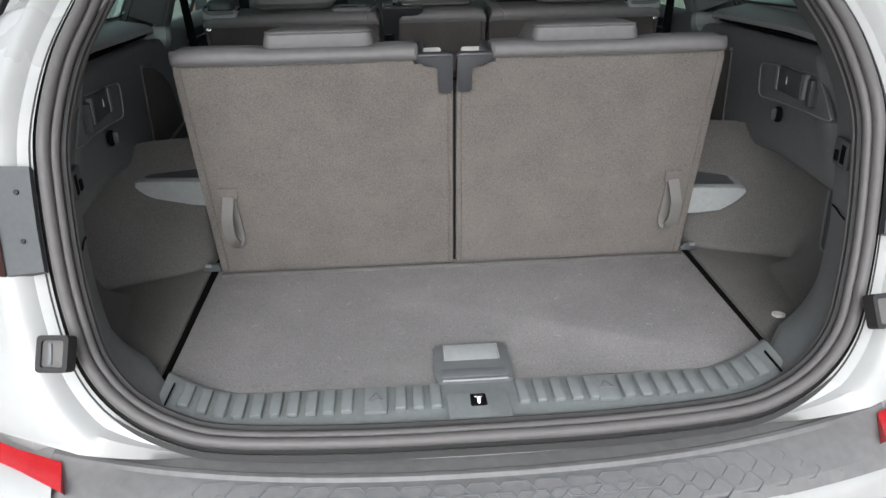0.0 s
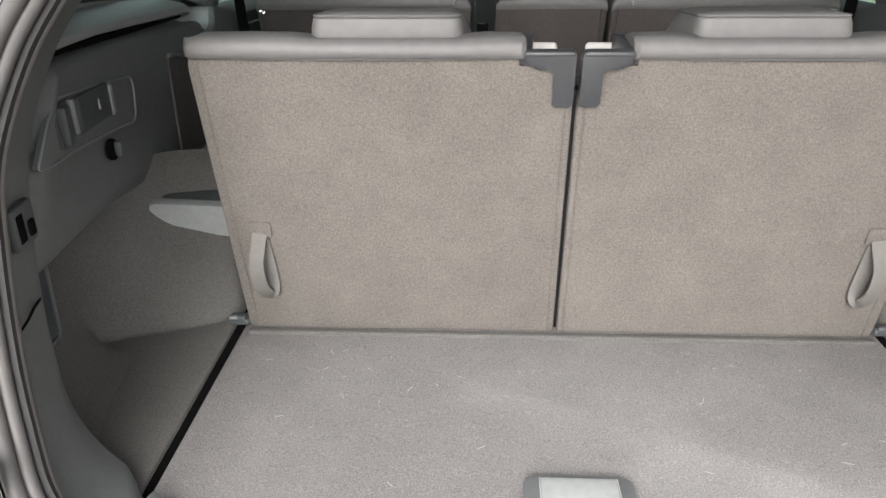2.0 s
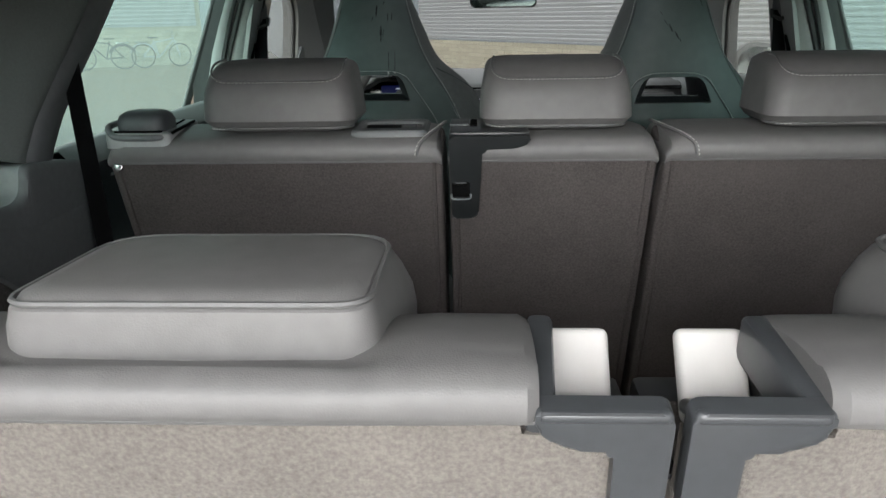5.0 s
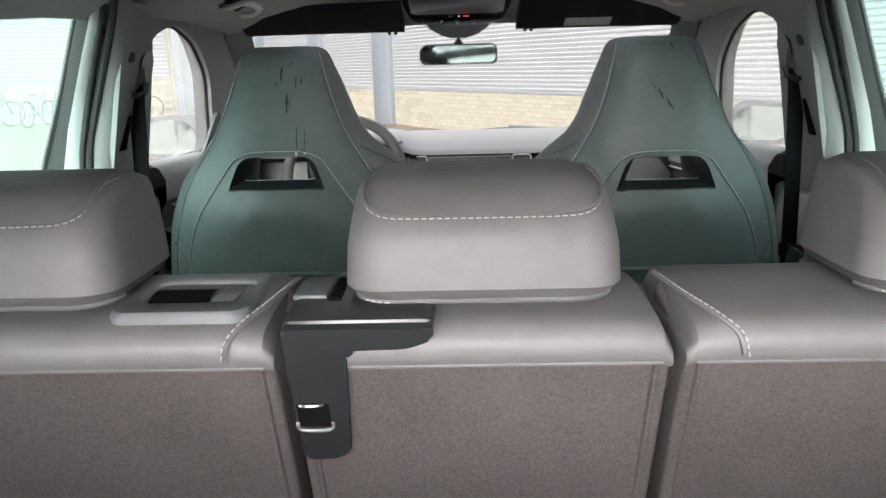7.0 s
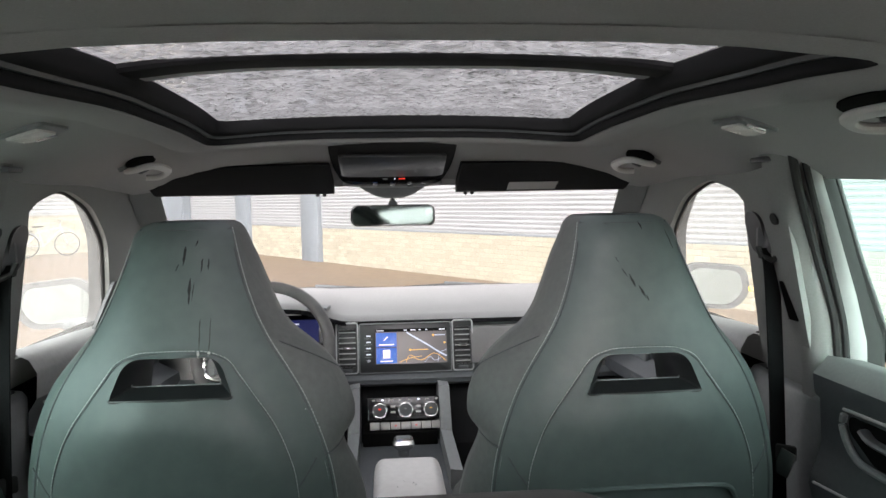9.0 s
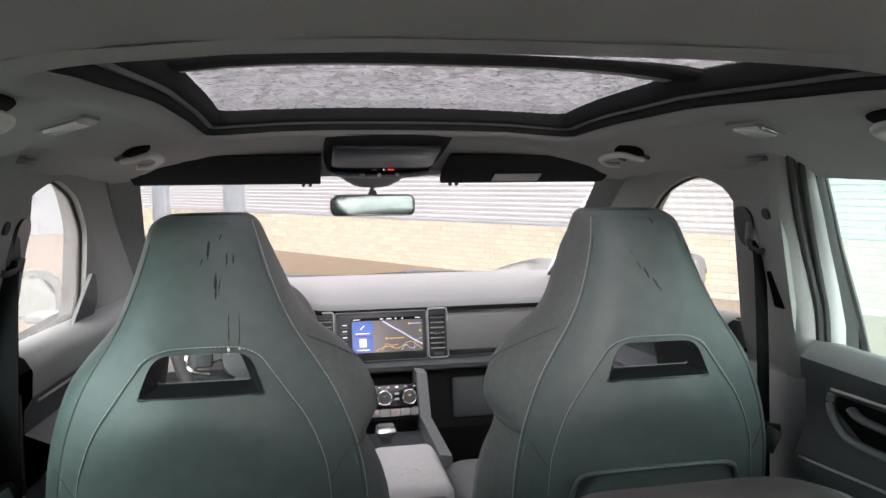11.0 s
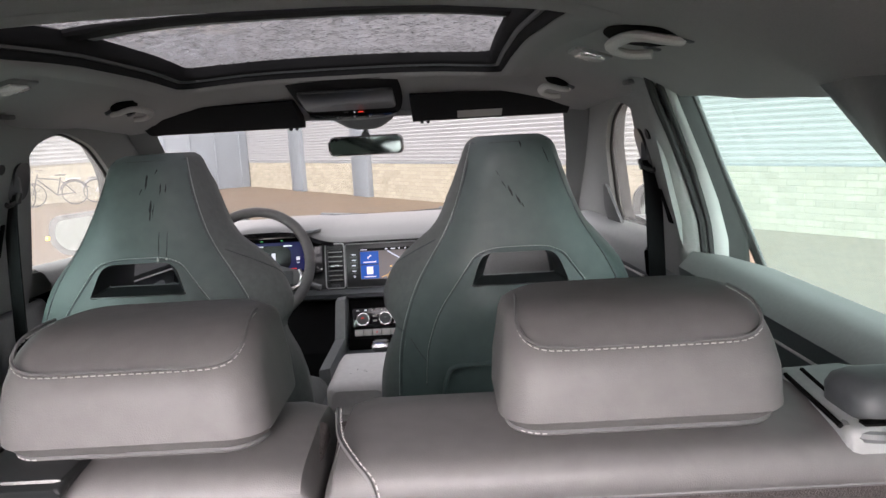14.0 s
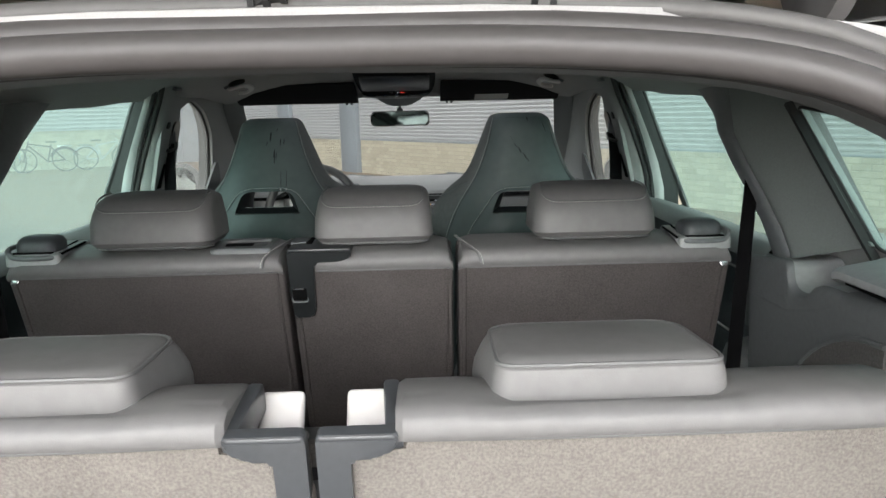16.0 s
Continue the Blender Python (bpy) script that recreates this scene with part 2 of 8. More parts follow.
BEZEL = srf("black_bezel", (0.018, 0.020, 0.021), 0.32, var=0.15, grain=60, stain=8, bump=0.05)
VISOR = srf("black_visor_cloth", (0.017, 0.017, 0.018), 0.8, var=0.15, grain=400, stain=6, bump=0.2, bump_scale=1000, spec=0.08)
MAROON = srf("dark_red_lens", (0.03, 0.008, 0.008), 0.16, var=0.25, grain=40, stain=20, bump=0.0, coat=0.5)
# near-black that paints deep shade into recesses, slots and floors; also black screen bars
BLANK = srf("cavity_shade_black", (0.006, 0.006, 0.006), 0.95, spec=0.03, var=0.1, bump=0.0)


# ---- mesh tools ----
V = Vector


def part(name, bm, material, parent=None, label="", smooth=35, m=None):
    """One mesh object from a bmesh, under a thing if one is given."""
    bmesh.ops.recalc_face_normals(bm, faces=bm.faces)
    if m is not None:
        bm.transform(m)
    me = bpy.data.meshes.new(name)
    bm.to_mesh(me)
    bm.free()
    me.materials.append(material)
    if smooth:
        me.shade_smooth()
        me.set_sharp_from_angle(angle=radians(smooth))
    ob = new(name, me)
    if parent is not None:
        ob.parent = parent
    if label:
        ob["label"] = label
    return ob


def thing(name, label, category, group="", kind="", at=(0, 0, 0)):
    ob = new(name)
    ob.empty_display_size = 0.05
    ob.location = at
    return tagged(ob, label, category, group, kind)


def setting(ob, label, category=""):
    return tagged(ob, label, category, "", "structure")


def box(size, at=(0, 0, 0), bevel=0.0, seg=2, rot=(0, 0, 0), bm=None):
    """A box with rounded edges, added to bm."""
    b = bmesh.new()
    bmesh.ops.create_cube(b, size=1.0)
    bmesh.ops.scale(b, vec=size, verts=b.verts)
    if bevel:
        bmesh.ops.bevel(b, geom=b.edges[:], offset=min(bevel, min(size) * 0.49), segments=seg, profile=0.5, affect="EDGES")
    b.transform(pose(*at, *rot))
    return merge(bm, b)


def merge(bm, b):
    if bm is None:
        return b
    me = bpy.data.meshes.new("tmp")
    b.to_mesh(me)
    b.free()
    bm.from_mesh(me)
    bpy.data.meshes.remove(me)
    return bm


def loft(rings, closed=True, caps=True, ends=False, bm=None):
    """A skin over rings of points of one count. closed: each ring is a loop; ends: the last ring joins the first."""
    bm = bm or bmesh.new()
    rows = [[bm.verts.new(p) for p in r] for r in rings]
    n = len(rows[0])
    pairs = list(zip(rows, rows[1:])) + ([(rows[-1], rows[0])] if ends else [])
    for a, b in pairs:
        for i in range(n if closed else n - 1):
            j = (i + 1) % n
            bm.faces.new((a[i], a[j], b[j], b[i]))
    if caps and closed and not ends:
        bm.faces.new(rows[0][::-1])
        bm.faces.new(rows[-1])
    return bm


def rrect(w, h, r, n=4):
    """A rounded rectangle about the origin, anticlockwise; r one radius or four (from the upper right, anticlockwise)."""
    rs = (r,) * 4 if not isinstance(r, (tuple, list)) else r
    rs = [min(q, w * 0.49, h * 0.49) for q in rs]
    out = []
    for k, (sx, sy) in enumerate(((1, 1), (-1, 1), (-1, -1), (1, -1))):
        q = rs[k]
        for i in range(n + 1):
            a = radians(90 * k + 90 * i / n)
            out.append((sx * (w / 2 - q) + q * math.cos(a), sy * (h / 2 - q) + q * math.sin(a)))
    return out


def round_poly(pts, r, n=3):
    """A polygon with its corners rounded by r (one, or one for each corner)."""
    out, c = [], len(pts)
    for i in range(c):
        p, a, b = V(pts[i]), V(pts[i - 1]), V(pts[(i + 1) % c])
        q = r[i] if isinstance(r, (tuple, list)) else r
        d1, d2 = a - p, b - p
        q = min(q, d1.length * 0.45, d2.length * 0.45)
        if q < 1e-5:
            out.append(tuple(p))
            continue
        s, e = p + d1.normalized() * q, p + d2.normalized() * q
        for k in range(n + 1):
            t = k / n
            out.append(tuple((1 - t) ** 2 * s + 2 * t * (1 - t) * p + t * t * e))
    return out


def plate(outline, thick, m=Matrix(), bevel=0.0, seg=2, bm=None):
    """An outline in local x, y, thick along local -z below z = 0, with its front edge rounded."""
    b = bmesh.new()
    k = len(outline)
    front = [b.verts.new((x, y, 0)) for x, y in outline]
    back = [b.verts.new((x, y, -thick)) for x, y in outline]
    f = b.faces.new(front)
    b.faces.new(back[::-1])
    for i in range(k):
        b.faces.new((front[i], back[i], back[(i + 1) % k], front[(i + 1) % k]))
    if bevel:
        bmesh.ops.bevel(b, geom=f.edges[:], offset=bevel, segments=seg, profile=0.5, affect="EDGES", clamp_overlap=True)
    b.transform(m)
    return merge(bm, b)


def holed(outline, holes, thick, m, bm=None):
    """A sheet with openings through it, thick on local +z."""
    b = bmesh.new()
    edges = []
    for lp in (outline, *holes):
        vs = [b.verts.new((x, y, 0)) for x, y in lp]
        edges += [b.edges.new((vs[i], vs[(i + 1) % len(vs)])) for i in range(len(vs))]
    bmesh.ops.triangle_fill(b, use_beauty=True, use_dissolve=False, edges=edges)
    g = bmesh.ops.extrude_face_region(b, geom=b.faces[:])
    for v in [q for q in g["geom"] if isinstance(q, bmesh.types.BMVert)]:
        v.co.z += thick
    b.transform(m)
    return merge(bm, b)


def frame_of(o, x, y):
    """A pose with its origin, local x and (roughly) local y given; local z is their cross."""
    x, y = V(x).normalized(), V(y)
    z = x.cross(y).normalized()
    y = z.cross(x)
    return Matrix(((x.x, y.x, z.x, o[0]), (x.y, y.y, z.y, o[1]), (x.z, y.z, z.z, o[2]), (0, 0, 0, 1)))


def smooth_path(pts, per=6, closed=False):
    """A Catmull-Rom curve through the points."""
    p = [V(q) for q in pts]
    n, out = len(p), []
    for i in range(n if closed else n - 1):
        if closed:
            a, b, c, d = p[i - 1], p[i], p[(i + 1) % n], p[(i + 2) % n]
        else:
            a, b, c, d = p[max(i - 1, 0)], p[i], p[i + 1], p[min(i + 2, n - 1)]
        for k in range(per):
            t = k / per
            out.append(0.5 * (2 * b + (c - a) * t + (2 * a - 5 * b + 4 * c - d) * t * t + (3 * b - a - 3 * c + d) * t ** 3))
    return out if closed else out + [p[-1]]


def sweep(pts, profile, closed=False, up=(0, 0, 1), bm=None, caps=True):
    """A profile (x sideways, y along up) carried along a path."""
    p = [V(q) for q in pts]
    n, rings, u = len(p), [], V(up)
    for i in range(n):
        t = (p[(i + 1) % n] - p[i - 1]) if closed else (p[min(i + 1, n - 1)] - p[max(i - 1, 0)])
        t.normalize()
        s = t.cross(u)
        if s.length < 1e-4:
            s = V((1, 0, 0))
        s.normalize()
        w = s.cross(t)
        rings.append([p[i] + s * a + w * b for a, b in profile])
    return loft(rings, caps=caps, ends=closed, bm=bm)


def ring2(r, n=8, ry=None):
    return [(r * math.cos(2 * math.pi * i / n), (ry or r) * math.sin(2 * math.pi * i / n)) for i in range(n)]


def cyl(r, depth, m=Matrix(), n=24, bevel=0.0, bm=None, r2=None):
    b = bmesh.new()
    bmesh.ops.create_cone(b, cap_ends=True, segments=n, radius1=r, radius2=r if r2 is None else r2, depth=depth)
    if bevel:
        bmesh.ops.bevel(b, geom=[e for e in b.edges if len(e.link_faces) == 2 and any(len(f.verts) > 4 for f in e.link_faces)],
                        offset=bevel, segments=2, profile=0.5, affect="EDGES")
    b.transform(m)
    return merge(bm, b)


def stitches(path, step=0.006, length=0.004, r=0.0007, bm=None, off=(0, 0, 0)):
    """Short threads along a path."""
    p = [V(q) + V(off) for q in path]
    bm = bm or bmesh.new()
    acc = 0.0
    for a, b in zip(p, p[1:]):
        d = b - a
        while acc < d.length:
            c = a + d * (acc / d.length)
            e = c + d.normalized() * length
            sweep([c, e], ring2(r, 4), bm=bm)
            acc += step
        acc -= d.length
    return bm


def lerp(a, b, t):
    return a + (b - a) * t


def curve_at(table, z):
    """Smooth reading of a table of (z, value)."""
    if z <= table[0][0]:
        return table[0][1]
    for (z0, v0), (z1, v1) in zip(table, table[1:]):
        if z <= z1:
            return lerp(v0, v1, (z - z0) / (z1 - z0))
    return table[-1][1]


# ---- the boot: floor, sill, opening, side trim ----
FLOOR0, SLOPE = 0.709, 0.072          # height of the boot floor at its rear edge (y 1.09), and its rise


def floor_z(y):
    return FLOOR0 + SLOPE * (y - 1.09)


# half of the tailgate opening's inner edge, from the middle of the sill to the middle of the roof
HALF = [(0.0, 0.945, 0.700), (0.2, 0.947, 0.701), (0.38, 0.953, 0.710), (0.46, 0.966, 0.728), (0.52, 0.987, 0.759), (0.560, 1.012, 0.80), (0.580, 1.036, 0.85),
        (0.592, 1.058, 0.93), (0.594, 1.081, 1.04), (0.590, 1.102, 1.12), (0.580, 1.160, 1.20), (0.560, 1.212, 1.26), (0.520, 1.278, 1.335), (0.455, 1.345, 1.405),
        (0.36, 1.388, 1.448), (0.2, 1.41, 1.467), (0.0, 1.415, 1.470)]
LOOP = smooth_path(HALF + [(-x, y, z) for x, y, z in HALF[-2:0:-1]], 5, closed=True)


def around(out, back, flat=0.0, lift=0.0):
    """The opening's edge carried out along the seal's flange and off it, then outwards (flat) and rearwards (lift) in the opening's plane."""
    n, pts = len(LOOP), []
    for i in range(n):
        t = (LOOP[(i + 1) % n] - LOOP[i - 1]).normalized()
        nrm = V((0, -0.84, 0.54))
        o = t.cross(nrm).normalized()
        c = V((0, 1.15, 1.08))
        if o.dot(LOOP[i] - c) < 0:
            o = -o
        a = radians(55) * min(1.0, max(0.0, (1.43 - LOOP[i].z) / 0.16))
        u, w = o * math.cos(a) + nrm * math.sin(a), nrm * math.cos(a) - o * math.sin(a)
        head = min(1.0, max(0.0, (LOOP[i].z - 1.39) / 0.05))
        if out > 0.004:
            out_i = out * (1 + 0.5 * head)
            if flat:
                pts.append(LOOP[i] + u * out_i + w * back + lerp(o * flat + nrm * lift, V((0, flat, -0.10 * flat)), head))
                continue
            pts.append(LOOP[i] + u * out_i + w * back + nrm * lift)
            continue
        pts.append(LOOP[i] + u * out + w * back + o * flat + nrm * lift)
    return pts


top = sorted([i for i, p in enumerate(LOOP) if p.z > 1.385], key=lambda i: LOOP[i].x)
boot_seal = thing("boot_seal", "grey rubber weatherstrip round the open tailgate frame", "seal", kind="structure")
part("inner_lip", sweep(around(0.008, 0.004), ring2(0.0095, 10), closed=True, up=(0, -0.84, 0.54)), RUBBER, boot_seal, smooth=70)
part("middle_bead", sweep(around(0.023, 0.008), ring2(0.0075, 10), closed=True, up=(0, -0.84, 0.54)), RUBBER, boot_seal, smooth=70)
liner = around(0.009, 0.010)
part("liner_edge", sweep([liner[i] for i in top], ring2(0.015, 16), up=(0, -0.84, 0.54)), SHADED_HEAD, boot_seal, "rear edge of the roof lining, darkened as tailgate shade", smooth=70)
part("outer_bulb", sweep(around(0.038, 0.006), ring2(0.009, 10), closed=True, up=(0, -0.84, 0.54)), RUBBER, boot_seal, smooth=70)
part("channel", sweep(around(0.023, -0.007), [(-0.026, -0.004), (0.026, -0.004), (0.026, 0.004), (-0.026, 0.004)], closed=True, up=(0, -0.84, 0.54)),
     RUBBER_DARK, boot_seal)
head_bead = around(0.023, 0.006)
# head bead in the darkened colour, as shaded by the tailgate
part("head_bead", sweep([head_bead[i] for i in top], ring2(0.0125, 14), up=(0, -0.84, 0.54)), SHADED_HEAD, boot_seal, smooth=70)

# dark plastic lining from the seal into the boot, at the sides and the top
lining = bmesh.new()
inner = []
for p in LOOP:
    side = min(1.0, abs(p.x) / 0.45)
    inner.append(V((p.x * 1.035, p.y + 0.03 + 0.05 * side, p.z + (-0.03 if p.z < 0.735 else 0.0))))
mid = [lerp(a, b, 0.5) + V((0.006 if a.x > 0 else -0.006, 0, 0)) for a, b in zip(LOOP, inner)]
flange = [q + V((0.045 * max(-1, min(1, q.x / 0.45)), 0.07 * min(1.0, abs(q.x) / 0.45), 0)) for q in inner]
loft([around(0.004, 0.0), mid, inner, flange], ends=False, caps=False, bm=lining)
boot_lining = setting(part("boot_lining", lining, BOOT_PANEL, smooth=60), "black plastic lining of the boot opening", "trim")
for sx in (-1, 1):
    part("lining_joint", sweep([(sx * 0.592, 1.062, 0.955), (sx * 0.598, 1.09, 0.956), (sx * 0.606, 1.115, 0.957), (sx * 0.610, 1.135, 0.958)], ring2(0.0016, 5)), BLANK, boot_lining)

# floor panel
fl = plate(round_poly([(-0.515, 1.075), (-0.485, 1.054), (0, 1.045), (0.485, 1.054), (0.515, 1.075), (0.506, 1.50), (-0.506, 1.50)], (0.02, 0.05, 0, 0.05, 0.02, 0.004, 0.004)),
           0.03, Matrix(), 0.006)
for v in fl.verts:
    v.co.z += floor_z(v.co.y)
boot_floor = setting(part("boot_floor", fl, FLOOR_CARPET), "grey carpeted boot floor panel with lint and scuffs", "boot floor")
rng = random.Random(41)
bm = bmesh.new()
for k in range(48):
    x, y, a, n = rng.uniform(-0.50, 0.50), rng.uniform(1.12, 1.44), rng.uniform(0, math.pi), rng.uniform(0.002, 0.007)
    d, e = V((math.cos(a), math.sin(a), 0)) * n, V((-math.sin(a), math.cos(a), 0)) * rng.uniform(0.0003, 0.0009)
    c = V((x, y, 0.0))
    bm.faces.new([bm.verts.new((q.x, q.y, floor_z(q.y) + 0.0045)) for q in (c - d - e, c + d - e, c + d + e, c - d + e)])
part("lint", bm, LINT, boot_floor, "pale lint on the carpet", smooth=0)
for sx in (1, -1):
    # flat carpet beside the floor panel, and the dark joint between them
    bm = plate(round_poly([(0.529, 1.07), (0.74, 1.10), (0.78, 1.3), (0.76, 1.56), (0.521, 1.56)], 0.01), 0.03, Matrix(), 0.004)
    for v in bm.verts:
        v.co.x *= sx
        v.co.z += floor_z(v.co.y) + 0.003
    setting(part("side_floor", bm, SIDE_CARPET), "dark grey carpet beside the boot floor panel", "boot floor")
    bm = box((0.03, 0.5, 0.02), (sx * 0.520, 1.29, floor_z(1.29) - 0.014), rot=(math.degrees(math.atan(SLOPE)), 0, 0))
    setting(part("floor_joint", bm, BLANK), "black gap beside the boot floor panel", "joint")
    # little hinge catch at the rear corner of the panel
    catch = thing("floor_catch", "black plastic catch at the corner of the boot floor", "catch", "floor catches")
    bm = box((0.036, 0.026, 0.012), (sx * 0.515, 1.472, floor_z(1.47) + 0.010), 0.004)
    box((0.016, 0.012, 0.010), (sx * 0.510, 1.464, floor_z(1.47) + 0.016), 0.003, bm=bm)
    part("catch_body", bm, BLACK, catch)
    part("catch_tongue", box((0.014, 0.010, 0.006), (sx * 0.522, 1.462, floor_z(1.47) + 0.018), 0.002), GREY_PLASTIC, catch)
bm = plate(round_poly([(-0.62, 1.04), (0.62, 1.04), (0.80, 1.3), (0.80, 1.6), (-0.80, 1.6), (-0.80, 1.3)], 0.02), 0.02, pose(0, 0, 0.66))
setting(part("boot_pan", bm, BLANK), "sheet metal under the boot floor coloured near-black for shade", "floor")

strip_bm = box((0.99, 0.014, 0.010), (0, 1.450, floor_z(1.449) + 0.001), 0.003)
setting(part("hinge_strip", strip_bm, SIDE_CARPET), "grey carpeted strip at the foot of the seat backs", "trim")
# lift handle in the floor
handle = thing("boot_lift", "dark plastic lift handle let into the boot floor", "handle")
hm = pose(-0.002, 1.094, floor_z(1.094) + 0.004, math.degrees(math.atan(SLOPE)), 0, 0)
part("handle_plate", plate(rrect(0.132, 0.108, 0.014, 6), 0.012, hm @ pose(0, 0, 0.0035), 0.004), DARK, handle)
bm = plate(rrect(0.112, 0.022, 0.009), 0.003, hm @ pose(0, -0.032, 0.0055), 0.0025)
part("grip", bm, DARK, handle)
part("plate_edge", sweep([hm @ V((x, -0.0535 + 0.0008 * abs(x / 0.05) ** 4, 0.0055)) for x in [-0.054 + 0.012 * k for k in range(10)]], ring2(0.0018, 6)), TRIM_GREY, handle, "thin pale edge")
bm = box((0.092, 0.042, 0.004), bevel=0.0015)
bm.transform(hm @ pose(0, 0.0235, 0.0040, 7, 0, 0))
part("finger_recess", bm, TRIM_GREY, handle, "pale finger recess")
part("recess_edge", sweep([hm @ V(q) for q in ((-0.047, 0.002, 0.006), (-0.047, 0.045, 0.006), (0.047, 0.045, 0.006), (0.047, 0.002, 0.006))], ring2(0.0009, 5)), CREAM, handle)

# sill plate with its ribs, striker cover and warning triangles
sill = thing("sill_plate", "grey ribbed plastic loading sill with a striker in the middle", "sill plate", kind="structure")
rows = []
for i in range(41):
    x = -0.5 + i / 40
    e = max(0.0, abs(x) - 0.36)
    up = 1.6 * e * e
    rows.append([V((x, y + 1.5 * e * e, z + up)) for y, z in ((1.065, 0.690), (1.055, 0.703), (1.040, 0.708), (0.975, 0.704), (0.968, 0.701), (0.956, 0.699), (0.948, 0.694), (0.945, 0.672))])
part("sill_body", loft(rows, closed=False, caps=False), SILL_PLASTIC, sill, smooth=50)
rib_mesh = None
tri_x = (-0.165, 0.205)
for i in range(34):
    x = -0.462 + i * 0.0280
    if abs(x + 0.004) < 0.062 or any(abs(x - t) < 0.022 for t in tri_x):
        continue
    e = max(0.0, abs(x) - 0.36)
    bm = box((0.0180, 0.056, 0.011), (0, 0, 0), 0.004)
    ob = part("rib", bm, SILL_PLASTIC, sill) if rib_mesh is None else new("rib", rib_mesh)
    rib_mesh = ob.data
    ob.parent = sill
    ob.matrix_basis = pose(x, 1.008 + 1.5 * e * e, 0.7090 + 1.6 * e * e, 3.6, -math.degrees(math.atan(3.2 * e)) * (1 if x > 0 else -1), 0)
for x in tri_x:
    bm = plate(rrect(0.036, 0.062, 0.004), 0.006, pose(x, 1.004, 0.7135, 3.6, 0, 0), 0.002)
    part("rib", bm, SILL_PLASTIC, sill)
    path = [V((x + 0.012 * math.sin(a), 1.006 + 0.012 * math.cos(a), 0.7145)) for a in (0, 2.0944, 4.18879)]
    part("warning_triangle", sweep(path, ring2(0.0013, 6), closed=True), DARK, sill)
bm = plate(rrect(0.098, 0.074, 0.006), 0.012, pose(-0.004, 0.966, 0.714, 5, 0, 0), 0.003)
cover = part("striker_cover", bm, SILL_PLASTIC, sill)
part("striker_slot", box((0.026, 0.030, 0.006), (-0.004, 0.984, 0.7145), 0.006), BLANK, cover)
bm = sweep([(-0.004, 0.984, 0.712), (-0.004, 0.977, 0.722), (-0.004, 0.972, 0.713)], ring2(0.0035, 8))
box((0.014, 0.006, 0.004), (-0.004, 0.987, 0.719), 0.002, bm=bm)
part("striker", bm, CHROME, cover, "bright metal striker")
for x in (-0.486, 0.486):
    part("sill_joint", box((0.0025, 0.09, 0.006), (x, 1.00, 0.732), rot=(4, -22 if x > 0 else 22, 0)), BLANK, sill)


